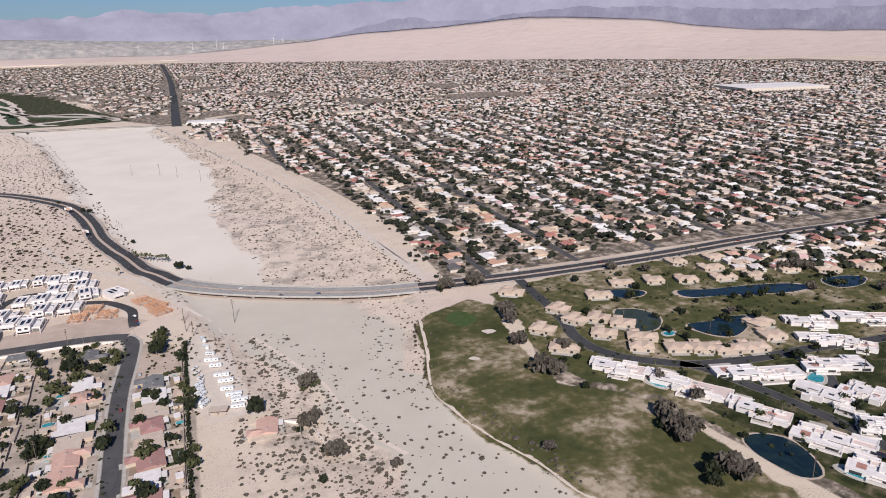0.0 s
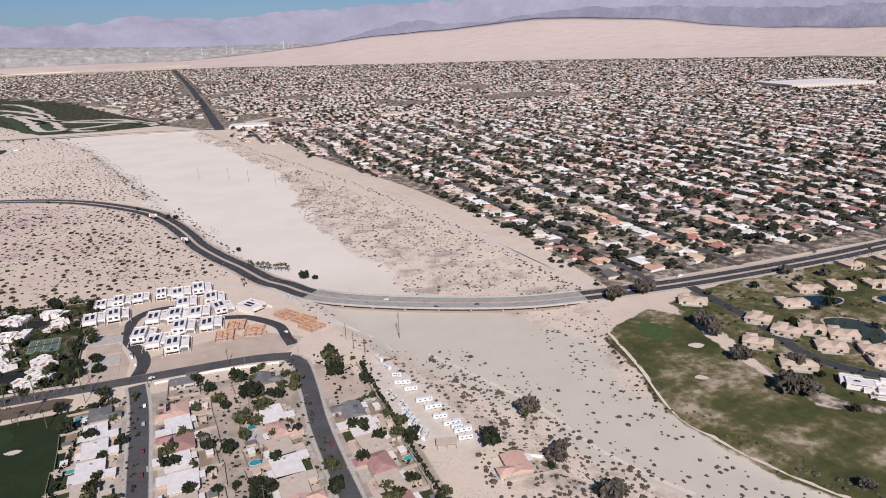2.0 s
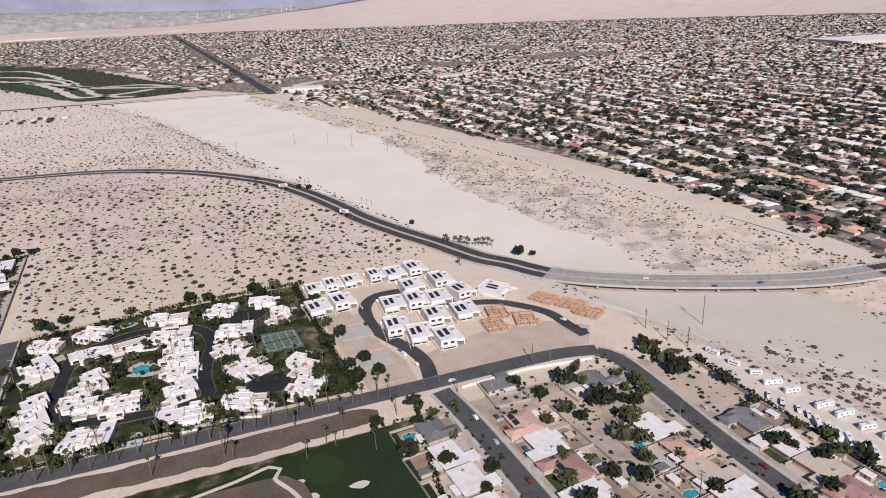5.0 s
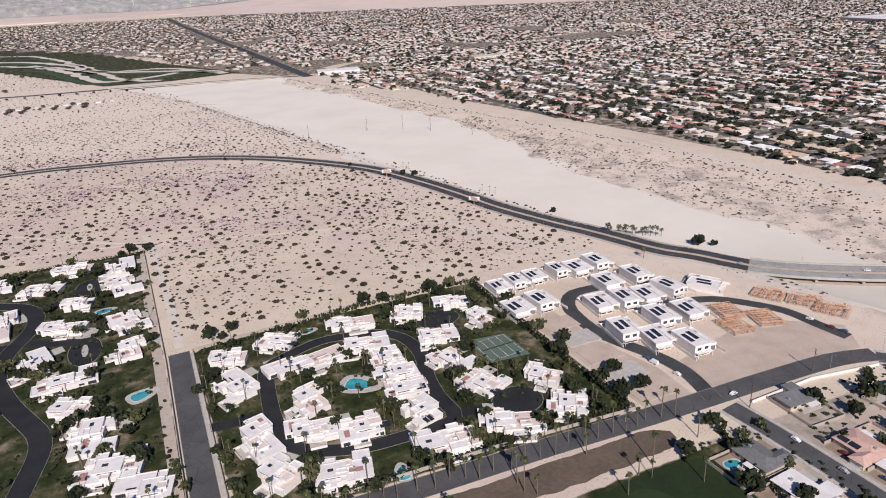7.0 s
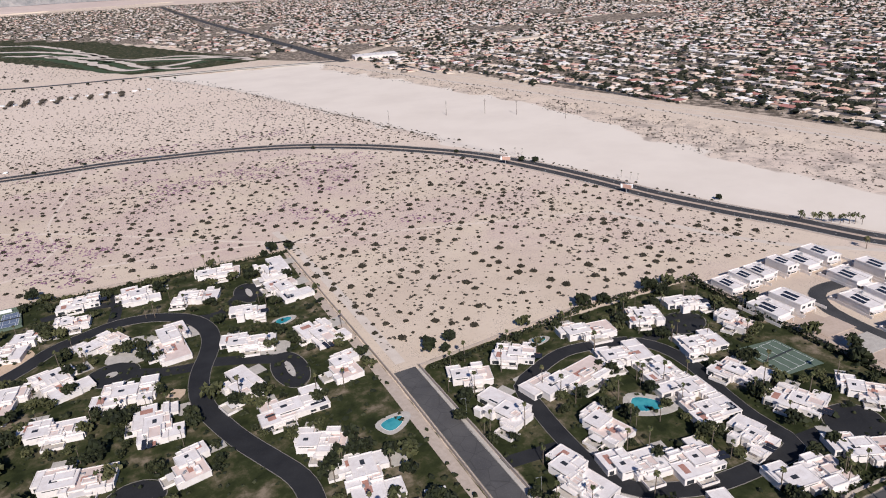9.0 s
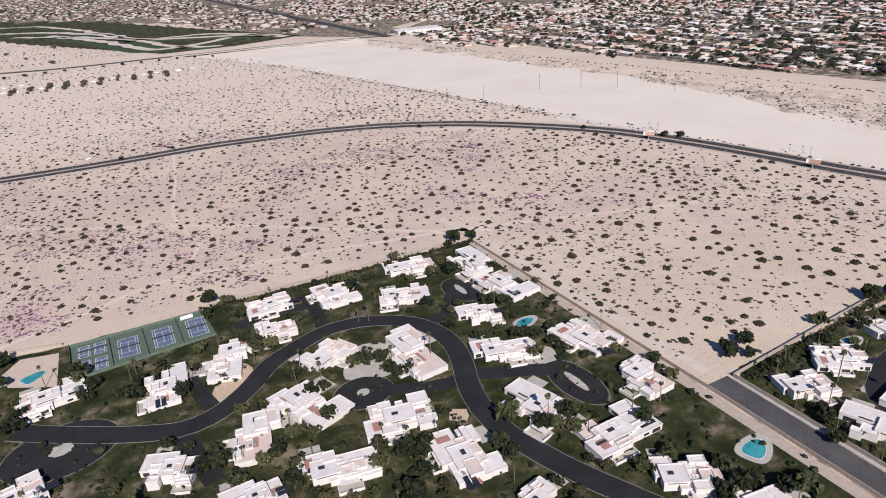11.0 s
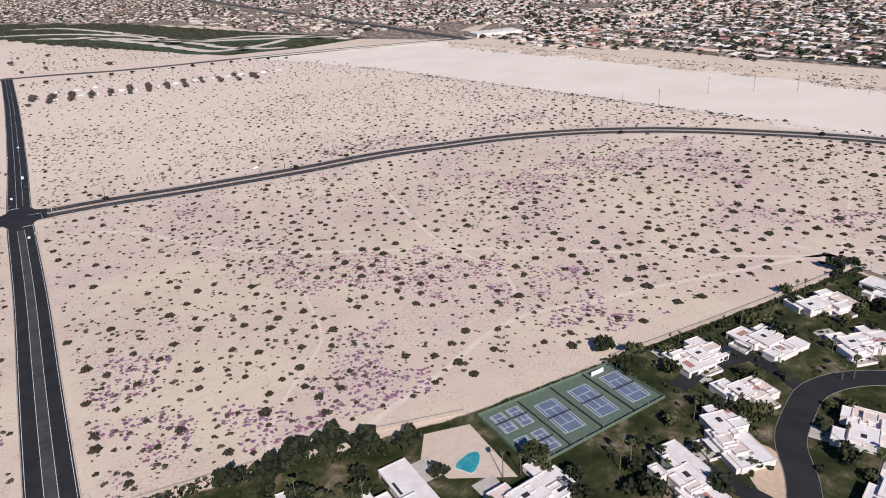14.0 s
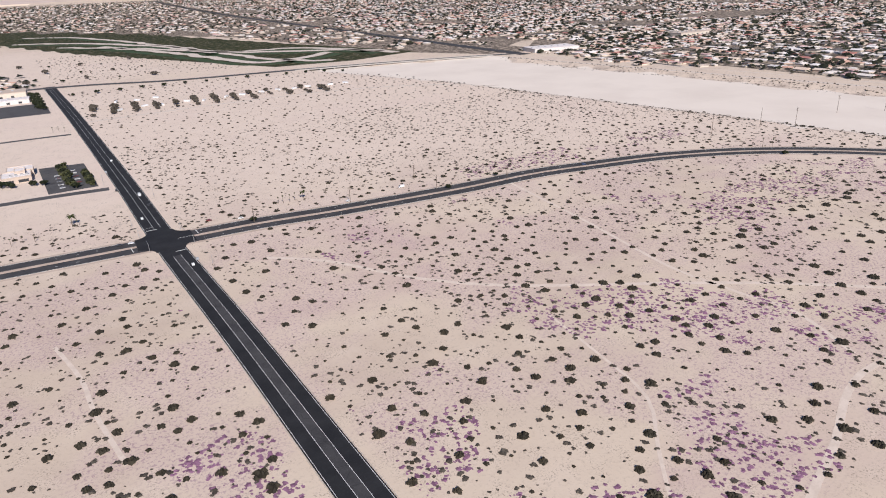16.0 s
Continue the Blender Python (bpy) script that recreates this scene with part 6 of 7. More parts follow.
for n, (pts, w) in enumerate((([(-836, 3160), (-673, 3035), (-525, 2764), (-467, 2540), (-344, 2420), (-217, 2347), (-165, 2225)], 26), ([(-793, 3391), (-663, 3260), (-560, 2960), (-462, 2560), (-412, 2300), (-323, 2185)], 20),
                              ([(-645, 2880), (-532, 2571), (-462, 2290), (-365, 2275), (-263, 2330)], 24), ([(-741, 2953), (-594, 2766), (-434, 2506), (-293, 2461), (-176, 2260)], 16))):
    sandy = Shape()
    line = [q + Vector((noise.noise((q.x * 0.02, q.y * 0.02, n)), noise.noise((q.x * 0.02, q.y * 0.02, n + 7)))) * 14 for q in smooth_line(pts, 12)]
    ribbon(sandy, line, 0, w, 0.12, DIRT, 0.3)
    if n == 3:
        ribbon(sandy, line[3:-4], w * 0.6, w * 0.5, 0.14, DIRT, 0.3)
    structure(sandy.ob("sand_waste"), "pale winding sandy waste strip on the far golf course", "bunker")
    if n < 4:
        grass = Shape()
        ribbon(grass, line[2:-2], -w * 1.4, w, 0.1, FAR_TURF, 0.3)
        structure(grass.ob("fairway"), "watered green fairway of the far golf course", "fairway")

# ---------------------------------------------------------------- desert shrubs
rd = random.Random(21)
TEMPL = [make_shrub(i, 1.0, 0.85, count=20) for i in range(6)]
LOW = [make_shrub(20 + i, 1.0, 0.6, count=3) for i in range(5)]
DESERT = [(-1320, 900), (-812, 900), (-800, 1045), (-430, 1012), (-424, 830), (-212, 815), (-130, 800), (-70, 830), (-140, 1100), (-240, 1215), (-380, 1310), (-260, 1260), (-150, 1220), (-220, 1530), (-330, 1990), (-440, 2090), (-840, 2150), (-1320, 2150)]
NEAR_STRETCH = [(-812, 1060), (-560, 1035), (-560, 1190), (-812, 1230)]


def on_road(x, y, margin=0.0):
    if abs(x + 824) < 13 + margin:
        return True
    if x < -830 and y > 1480:
        return True
    return any(abs(x - p.x) + abs(y - p.y) < 20 + margin for p in ART_LINE)


ART_LINE = smooth_line(ARTERIAL[:21], 12)
near_shrubs, shrubs, herbs = [], [], []
taken = {}
for _ in range(60000):
    x, y = rd.uniform(-1320, -60), rd.uniform(805, 2700)
    if y > 2120 and not (2225 < y and -1250 < x < -800 + (y - 2225) * 0.1 + 330 - 0.6 * (y - 2225)):
        continue
    if y <= 2120 and within(x, y, DESERT) < 1 or on_road(x, y):
        continue
    clump = noise.noise((x * 0.012, y * 0.012, 1.5)) + 0.5 * noise.noise((x * 0.04, y * 0.04, 5))
    apart = (8.6 if y < 1430 else 10.2) - 3.0 * clump if y < 2120 else 10.0
    cell = (int(x // 6), int(y // 6))
    if any(math.hypot(x - px, y - py) < apart for i in range(-2, 3) for j in range(-2, 3) for px, py in taken.get((cell[0] + i, cell[1] + j), ())):
        continue
    taken.setdefault(cell, []).append((x, y))
    k = rd.choice((1.0, 1.4, 1.8, 2.0, 2.2, 2.5)) * rd.uniform(0.8, 1.15)
    if y < 1200:
        k *= 1.22
    elif y > 1450:
        k *= 0.82
    if rd.random() > 0.62:
        k *= 0.55
    row = (x, y, gz(x, y) - 0.05, k, rd.uniform(0, 6.3), rd.randrange(6))
    (near_shrubs if within(x, y, NEAR_STRETCH) > 0 and len(near_shrubs) < 150 else shrubs).append(row)
BUSHES = []
for i, t in enumerate(TEMPL):
    BUSHES.append(t.mesh("desert_shrub"))
for x, y, z, k, a, w in near_shrubs:
    o = tagged(new("desert_shrub", BUSHES[w]), "rounded dark olive-brown creosote shrub on bare sand", "shrub", "creosote shrubs")
    o.matrix_basis = placed(x, y, a, k, z)
scatter("desert_shrubs", "scattered dark olive-brown creosote shrubs on pale sand", "shrubs", [make_shrub(i, 1.0, 0.8, count=12) for i in range(6)], shrubs, SHRUB)
while len(herbs) < 16000:
    x, y = rd.uniform(-1250, -60), rd.uniform(805, 1700)
    if rd.random() > 0.5 + noise.noise((x * 0.012, y * 0.012, 8)) or within(x, y, DESERT) < 1 or on_road(x, y):
        continue
    herbs.append((x, y, gz(x, y), rd.choice((0.35, 0.5, 0.6, 0.8, 1.2)), rd.uniform(0, 6.3), rd.randrange(5)))
scatter("desert_herbs", "small dry brown tufts between the shrubs", "tufts", LOW, herbs, LEAF_GREY)
blooms = []
DRIFTS = ((-764, 1162, 24), (-781, 1128, 20), (-782, 1075, 26), (-631, 1161, 30), (-691, 1093, 20), (-850, 1129, 30), (-556, 1081, 14), (-359, 1148, 40), (-402, 1218, 40))
while len(blooms) < 8800:
    x, y = rd.uniform(-1250, -130), rd.uniform(980, 1420)
    if noise.noise((x * 0.011, y * 0.011, 30)) + 0.5 * noise.noise((x * 0.05, y * 0.05, 31)) + sum(0.6 * math.exp(-((x - cx) ** 2 + (y - cy) ** 2) / (r * r)) for cx, cy, r in DRIFTS) < 0.36 or within(x, y, DESERT) < 2 or on_road(x, y, 3):
        continue
    blooms.append((x, y, gz(x, y), rd.choice((0.35, 0.5, 0.7, 1.0)), rd.uniform(0, 6.3), rd.randrange(5)))
BLOOM = leaf_material("verbena_blossom", (0.17, 0.085, 0.13), (0.28, 0.14, 0.215), (0.42, 0.24, 0.33))
scatter("verbena_mats", "low mats of purple sand verbena in flower", "flowers", [make_shrub(40 + i, 1.0, 0.28, count=3) for i in range(5)], blooms, BLOOM)
scrubs = []
while len(scrubs) < 3900:
    x, y = rd.uniform(-330, 260), rd.uniform(150, 2000)
    edge, bed = within(x, y, PLAIN_EDGE), within(x, y, WASH)
    if edge < -12 or bed > (8 if y > 560 else 40) or rd.random() > 0.5 + 0.9 * noise.noise((x * 0.015, y * 0.015, 12)) or (bed > 0 and rd.random() < 0.6) or on_road(x, y):
        continue
    scrubs.append((x, y, gz(x, y) - 0.05, rd.choice((0.5, 0.7, 0.9, 1.3)) * rd.uniform(0.8, 1.2) * (1.6 if rd.random() < 0.08 else 1), rd.uniform(0, 6.3), rd.randrange(6)))
for _ in range(1900):
    x, y = rd.uniform(8, 95), rd.uniform(290, 590)
    if within(x, y, WASH) < 12 and (x > 34 or y < 420) and rd.random() < 0.7 + noise.noise((x * 0.06, y * 0.06, 4)):
        scrubs.append((x, y, gz(x, y) - 0.05, rd.uniform(0.5, 1.5) * (1.8 if rd.random() < 0.08 else 1), rd.uniform(0, 6.3), rd.randrange(6)))
for _ in range(1300):
    x, y = rd.uniform(-20, 150), rd.uniform(260, 560)
    if -40 < within(x, y, WASH) < 26 and rd.random() < 0.45 + 1.1 * noise.noise((x * 0.03, y * 0.03, 14)):
        scrubs.append((x, y, gz(x, y) - 0.05, rd.choice((0.4, 0.6, 0.9, 1.4)), rd.uniform(0, 6.3), rd.randrange(6)))
scatter("flood_plain_scrub", "grey-brown scrub of the river flood plain", "scrub", [make_shrub(60 + i, 1.0, 0.8, count=7) for i in range(6)], scrubs, LEAF_GREY)
bank = []
for p in smooth_line([(210, 609), (204, 700), (196, 783), (162, 1050), (88, 1375), (0, 1740), (-60, 1985)], 5) + smooth_line([(-140, 1160), (-105, 990), (-75, 870), (-52, 780), (-30, 715)], 4) + smooth_line([(180, 520), (164, 470), (150, 410)], 2.5):
    bank.append((p.x + rd.uniform(-6, 6), p.y + rd.uniform(-3, 3), gz(p.x, p.y), rd.uniform(0.7, 1.8), rd.uniform(0, 6), rd.randrange(6)))
scatter("bank_scrub", "dark scrub along the river banks", "scrub", TEMPL, bank, SHRUB)

# ---------------------------------------------------------------- trees and hedges
rp = random.Random(31)
DRIVES = smooth_line(LOOP, 6, True) + smooth_line(HOA_ROAD, 6)
ROUNDS = ((-265, 766, 13), (-267, 664, 14), (-559, 889, 14), (-474, 850, 13), (-474, 832, 13), (-682, 925, 23), (-472, 946, 14), (-557, 783, 13), (-622, 930, 8), (-574, 983, 7), (-551, 970, 7), (-500, 869, 8), (-535, 876, 8))


def off_drives(x, y):
    return min(math.hypot(x - p.x, y - p.y) for p in DRIVES) > 8 and all(math.hypot(x - a, y - b) > r + 2 for a, b, r in ROUNDS)


for j, (x, y, a, span) in enumerate(A_PLOTS + B_PLOTS):
    for _ in range(7):
        d, r = rp.uniform(0, 6.28), rp.uniform(13, 21)
        px, py = x + math.cos(d) * r, y + math.sin(d) * r
        if min(math.hypot(px - q[0], py - q[1]) for q in A_PLOTS + B_PLOTS) > 12.5 and off_drives(px, py):
            plant(rp.choice((SHADY, SHADY, OLIVE)), px, py, rp.uniform(0.45, 0.95))
    for _ in range(4 if j < len(A_PLOTS) else 2):
        d, r = rp.uniform(0, 6.28), rp.uniform(12, 17)
        px, py = x + math.cos(d) * r, y + math.sin(d) * r
        if min(math.hypot(px - q[0], py - q[1]) for q in A_PLOTS + B_PLOTS) > 11.5 and off_drives(px, py):
            plant(PALMS, px, py, rp.uniform(0.6, 0.95))
# hedges and trees along the estate walls
def hedge(pts, label="clipped dark green hedge along a garden wall", r=1.7, gap=2.6):
    s = Shape()
    rng = random.Random(int(pts[0][0]))
    for p in smooth_line(pts, gap):
        k = r * rng.uniform(0.7, 1.2)
        leafy(s, (p.x + rng.uniform(-0.5, 0.5), p.y + rng.uniform(-0.5, 0.5), k * 0.8), (k, k, k), 16, 0.75, LEAF_DARK, rng)
    return tagged(s.ob("hedge"), label, "hedge")


hedge([(-410, 643), (-346, 642), (-260, 635), (-222, 630)])
hedge([(-221, 632), (-222, 700), (-221, 798)], r=2.4)
hedge([(-408, 800), (-330, 806), (-290, 808), (-214, 803)], r=2.0)
hedge([(-432, 998), (-470, 1000), (-545, 1003), (-606, 1010)], r=1.5)
hedge([(-715, 1014), (-760, 1032), (-800, 1036)], r=2.6)
hedge([(-19, 560), (-19, 500), (-19, 450), (-19, 400), (-19, 340)], r=1.6)
hedge([(-196, 594), (-205, 560), (-212, 520), (-218, 470)], r=1.8)
for x, y, k in ((-402, 818, 0.85), (-388, 820, 0.8), (-395, 812, 0.5), (-343, 812, 0.9), (-300, 812, 1.0), (-287, 808, 0.8), (-252, 806, 1.0), (-235, 806, 0.9), (-222, 690, 0.9), (-219, 655, 1.1), (-217, 640, 0.9), (-216, 720, 1.0), (-215, 760, 0.8), (-428, 1003, 0.7), (-440, 1006, 0.8), (-448, 1000, 0.6),
                (-600, 1018, 0.9), (-592, 1008, 0.8), (-605, 1000, 0.7), (-720, 1020, 1.0), (-732, 1026, 1.1), (-745, 1028, 1.1), (-757, 1024, 1.0), (-770, 1030, 0.9), (-706, 1012, 0.8), (-580, 900, 0.7), (-541, 893, 0.9), (-515, 838, 1.1), (-506, 825, 0.9), (-455, 752, 0.8), (-449, 748, 0.9), (-560, 840, 1.0), (-610, 830, 1.0), (-605, 870, 0.8),
                (-568, 820, 1.0), (-600, 800, 1.1), (-640, 850, 1.0), (-660, 870, 0.9), (-700, 950, 1.0), (-712, 960, 0.9), (-748, 985, 1.0), (-780, 1000, 1.0), (-630, 935, 0.7), (-655, 950, 0.6), (-39, 579, 1.2), (-38, 565, 1.1), (-41, 552, 1.2), (-37, 590, 0.9), (-70, 556, 1.1), (-107, 577, 1.1), (-102, 548, 1.3), (-97, 530, 1.2), (-110, 520, 1.2), (-103, 512, 1.1), (-112, 500, 0.9), (-155, 505, 1.0), (-154, 490, 1.0),
                (-68, 445, 1.1), (-70, 425, 1.0), (-46, 480, 0.9), (-18, 470, 0.9), (-16, 450, 0.9), (25, 425, 1.2), (-200, 545, 0.9), (-215, 560, 1.0), (-222, 590, 0.8), (-150, 430, 1.0), (-108, 440, 1.2), (-112, 400, 1.2), (-106, 360, 1.2), (-150, 370, 1.0), (-45, 400, 1.0), (-43, 360, 1.1), (-176, 440, 1.0), (-178, 400, 1.1), (-205, 420, 1.1)):
    plant(SHADY if rp.random() < 0.75 else OLIVE, x, y, k * 1.15)
for x, y, k in ((229, 578, 1.0), (223, 573, 0.7), (258, 573, 0.9), (264, 576, 1.1), (261, 497, 1.0), (258, 487, 0.9), (255, 478, 0.9), (243, 436, 1.0), (250, 446, 1.0), (238, 388, 1.1), (245, 380, 0.9), (255, 352, 0.8), (281, 281, 1.0), (274, 287, 0.9), (288, 275, 1.0), (276, 270, 0.9), (270, 236, 1.0), (280, 232, 1.1), (264, 228, 0.9), (287, 224, 1.0),
                (67, 356, 0.9), (62, 362, 0.7), (56, 399, 0.75), (63, 404, 0.7), (50, 392, 0.5), (193, 299, 0.6), (495, 427, 0.9), (510, 425, 0.8), (480, 432, 0.8), (598, 464, 1.0), (588, 470, 0.8), (612, 458, 0.9), (100, 330, 0.5), (54, 330, 0.6), (330, 440, 0.5), (410, 430, 0.6), (440, 440, 0.6)):
    plant(GREYS if rp.random() < 0.6 else SHADY, x, y, k)
for x, y, k in ((68, 449, 0.9), (73, 452, 0.7), (62, 447, 0.6)):
    plant(OLIVE, x, y, k)
for i in range(12):
    plant(DATES, -70 + i * 3.4 + rp.uniform(-1, 1), 832 - i * 2.4 + rp.uniform(-2, 2), 0.95)
plant(SHADY, -22, 775, 1.1)
plant(SHADY, -12, 768, 0.6)
for x, y in ((-232, 1258), (-225, 1250), (-135, 1130), (-131, 1122), (-99, 1000), (-96, 990), (-92, 985), (-300, 1306), (-309, 1310), (-727, 1421), (-722, 1423), (-732, 1422), (-735, 1424), (-870, 1462), (-905, 1450), (-898, 1447), (-912, 1448), (-840, 1820), (-846, 1821), (-852, 1822)):
    plant(PALMS, x, y, 0.5)
for x, y, k in ((-715, 1424, 0.9), (-873, 1466, 1.0)):
    plant(DATES, x, y, k)
for x, y, k in ((-764, 1398, 0.5), (-560, 1383, 0.45), (-611, 1378, 0.55), (-318, 1283, 0.6), (-190, 1165, 0.6), (-140, 1085, 0.9), (-150, 1095, 0.8), (-75, 905, 0.7)):
    plant(SHADY, x, y, k)
for i in range(26):
    x = -395 + i * 7.6 + rp.uniform(-2, 2)
    plant(PALMS, x, 633 - (x + 395) * 0.095 + rp.uniform(-3, 3), rp.uniform(0.8, 1.15))
for x, y in ((-250, 590), (-246, 586), (-240, 592), (-262, 583), (-228, 573), (-335, 608), (-296, 602), (-300, 606), (-208, 596), (-345, 730), (-322, 712), (-340, 708), (-318, 728), (-325, 735), (-536, 947), (-531, 945), (-650, 960), (-647, 958), (-640, 948), (-520, 895), (-458, 745)):
    plant(PALMS, x, y, rp.uniform(0.75, 1.0))
for _ in range(90):
    x, y = rp.uniform(255, 700), rp.uniform(180, 545)
    if within(x, y, GOLF) < -6 and abs(x - 300) > 8:
        plant(rp.choice((SHADY, OLIVE, PALMS, PALMS)), x, y, rp.uniform(0.6, 1.0))


# ---------------------------------------------------------------- walls of the estates
def garden_wall(pts, h, m, label):
    s = Shape()
    for a, b in zip(pts, pts[1:]):
        a, b = Vector(a), Vector(b)
        n = max(1, int((b - a).length / 12))
        line = [a.lerp(b, i / n) for i in range(n + 1)]
        ribbon(s, line, 0, 0.3, h, m, h + 0.4)
        ribbon(s, line, 0, 0.42, h + 0.12, m, 0.12)
    return structure(s.ob("wall"), label, "wall")


garden_wall([(-432.5, 650), (-430, 800), (-431, 1003), (-470, 1004), (-545, 1008), (-602, 1012)], 1.9, WALL_STONE, "brown block wall round the estate")
garden_wall([(-678, 1017), (-722, 1030), (-800, 1042)], 1.9, WALL_STONE, "brown block wall round the estate")
garden_wall([(-416, 648), (-414, 806), (-300, 812), (-217, 804), (-219, 700), (-219, 627), (-300, 637), (-416, 647)], 1.8, WALL_STONE, "brown block wall round the villas")
garden_wall([(-22, 564), (-22, 480), (-22, 400), (-22, 320)], 1.8, WALL_STONE, "tan block wall behind the houses")
garden_wall([(-164, 602), (-120, 601), (-76, 592)], 1.6, STUCCO, "white block wall along the street")
garden_wall([(30, 412), (58, 400), (64, 370)], 1.5, STUCCO, "white wall of a yard")
patch("gravel_strip", [(-433, 655), (-438, 655), (-437, 800), (-437, 900), (-434, 1000), (-432, 1000), (-431, 800)], 0.06, surface("tan_gravel", (0.42, 0.34, 0.28), (0.52, 0.43, 0.36), 0.4), "tan gravel strip with small shrubs inside the wall", "ground", False)


# ---------------------------------------------------------------- storage yard
patch("storage_yard", [(-17, 570), (-2, 574), (8, 530), (22, 470), (25, 428), (-4, 425), (-16, 450), (-18, 520)], 0.03, DIRT, "bare pale gravel storage yard", "yard", False)


def make_trailer(length, label="white travel trailer with dark windows", name="travel_trailer", boat=False):
    top = empty(name, label, "trailer" if not boat else "boat", "vehicles in the storage yard")
    s = Shape()
    if boat:
        L = length / 2
        s.add([(-L, -1.1, 1.6), (L * 0.5, -1.1, 1.7), (L, 0, 1.9), (L * 0.5, 1.1, 1.7), (-L, 1.1, 1.6), (-L, -0.6, 0.7), (L * 0.5, -0.5, 0.7), (L * 0.8, 0, 0.8), (L * 0.5, 0.5, 0.7), (-L, 0.6, 0.7)],
              [(0, 1, 2, 3, 4), (5, 6, 1, 0), (6, 7, 2, 1), (7, 8, 3, 2), (8, 9, 4, 3), (9, 5, 0, 4), (9, 8, 7, 6, 5)], HULL)
        s.ob("hull", top)
        flat_thing(top, "windshield", -0.4, -0.8, -0.2, 0.8, 1.65, 2.3, DARK, "dark windshield")
    else:
        L = length / 2
        s.prism([(-L + 0.3, -1.25), (L - 0.3, -1.25), (L, -0.9), (L, 0.9), (L - 0.3, 1.25), (-L + 0.3, 1.25), (-L, 0.9), (-L, -0.9)], 0.6, 3.1, HULL)
        s.ob("body", top)
        for i in range(3):
            x = -L + 1.2 + i * (length - 3) / 2.4
            for y in (-1.29, 1.23):
                flat_thing(top, "window", x, y, x + 1.1, y + 0.06, 1.6, 2.4, DARK, "dark window")
        flat_thing(top, "roof_unit", -0.5, -0.4, 0.6, 0.4, 3.11, 3.4, METAL, "grey roof cooler")
        flat_thing(top, "stripe", -L + 0.4, -1.3, L - 0.4, -1.25, 1.1, 1.35, ROOF_GREY, "grey stripe")
    for x in (-length * 0.12, length * 0.12):
        for y in (-1.05, 1.05):
            w = Shape()
            w.tube((x, y - 0.15, 0.38), (x, y + 0.15, 0.38), 0.38, 0.38, TYRE, 10)
            w.ob("wheel", top)
    return top


rigs = [make_trailer(9.0), make_trailer(7.0), make_trailer(11.0, "long white motor home with dark windows", "motor_home"), make_trailer(6.5, "white boat on a trailer", "boat", True)]
slots = [(3.4, 561, 100, 0), (7.8, 531, 150, 1), (8.2, 519, 160, 2), (-4.3, 511, 40, 3), (5, 545, 110, 1), (10.8, 508, 165, 0), (14.2, 490, 170, 2), (16.6, 479.5, 170, 2), (16.7, 466.5, 165, 0), (20.8, 456, 170, 2), (24, 446, 170, 2), (22.3, 438, 170, 0), (22, 451, 170, 1),
         (-3, 503, 40, 3), (-1, 494, 45, 3), (-0.5, 488, 45, 3), (-2.8, 481, 50, 0), (-2.1, 475, 50, 1), (-2.5, 469, 50, 0), (-1.3, 464, 50, 0), (-1.3, 457, 50, 1), (0.3, 451, 50, 0)]
used = set()
for x, y, a, w in slots:
    if w in used:
        copy_thing(rigs[w], placed(x - 8, y, radians(a), 1.0))
    else:
        rigs[w].matrix_basis = placed(x - 8, y, radians(a), 1.0)
        used.add(w)
shed = empty("open_shed", "tan flat-roofed open shed in the storage yard", "shed", "", placed(1, 437, radians(-20)))
flat_thing(shed, "roof", -6, -3.5, 6, 3.5, 3.0, 3.25, ROOF_TAN)
for x in (-5.6, 0, 5.4):
    for y in (-3.2, 3.0):
        flat_thing(shed, "post", x, y, x + 0.2, y + 0.2, -0.2, 3.0, WOOD)
flat_thing(shed, "wall", -5.8, 3.1, 5.6, 3.2, 0, 3.0, PLASTER)


# ---------------------------------------------------------------- cars
def make_car(kind):
    top = empty("car" if kind < 2 else "van", "parked passenger car with dark windows" if kind < 2 else "white delivery van on the roadside", "car", "cars on the roads")
    s = Shape()
    if kind < 2:
        prof = [(-2.2, 0.35), (-2.2, 0.95), (-1.6, 1.0), (-1.0, 1.45), (0.6, 1.48), (1.2, 0.98), (2.1, 0.85), (2.2, 0.35)]
    else:
        prof = [(-2.7, 0.4), (-2.7, 2.3), (1.4, 2.3), (2.0, 1.3), (2.7, 1.15), (2.7, 0.4)]
    n = len(prof)
    s.add([(x, y, z) for y in (-0.9, 0.9) for x, z in prof], [tuple(range(n)), tuple(range(2 * n - 1, n - 1, -1))] + [(i, n + i, n + (i + 1) % n, (i + 1) % n) for i in range(n)], CARS if kind < 2 else HULL)
    s.ob("body", top)
    if kind < 2:
        for y in (-0.93, 0.91):
            flat_thing(top, "window", -1.1, y, 0.75, y + 0.02, 1.02, 1.38, DARK, "dark window")
    else:
        flat_thing(top, "windshield", 1.5, -0.8, 1.95, 0.8, 1.4, 2.2, DARK, "dark windshield")
    for x in (-1.4, 1.35):
        for y in (-0.85, 0.85):
            w = Shape()
            w.tube((x, y - 0.1, 0.33), (x, y + 0.1, 0.33), 0.33, 0.33, TYRE, 10)
            w.ob("wheel", top)
    return top


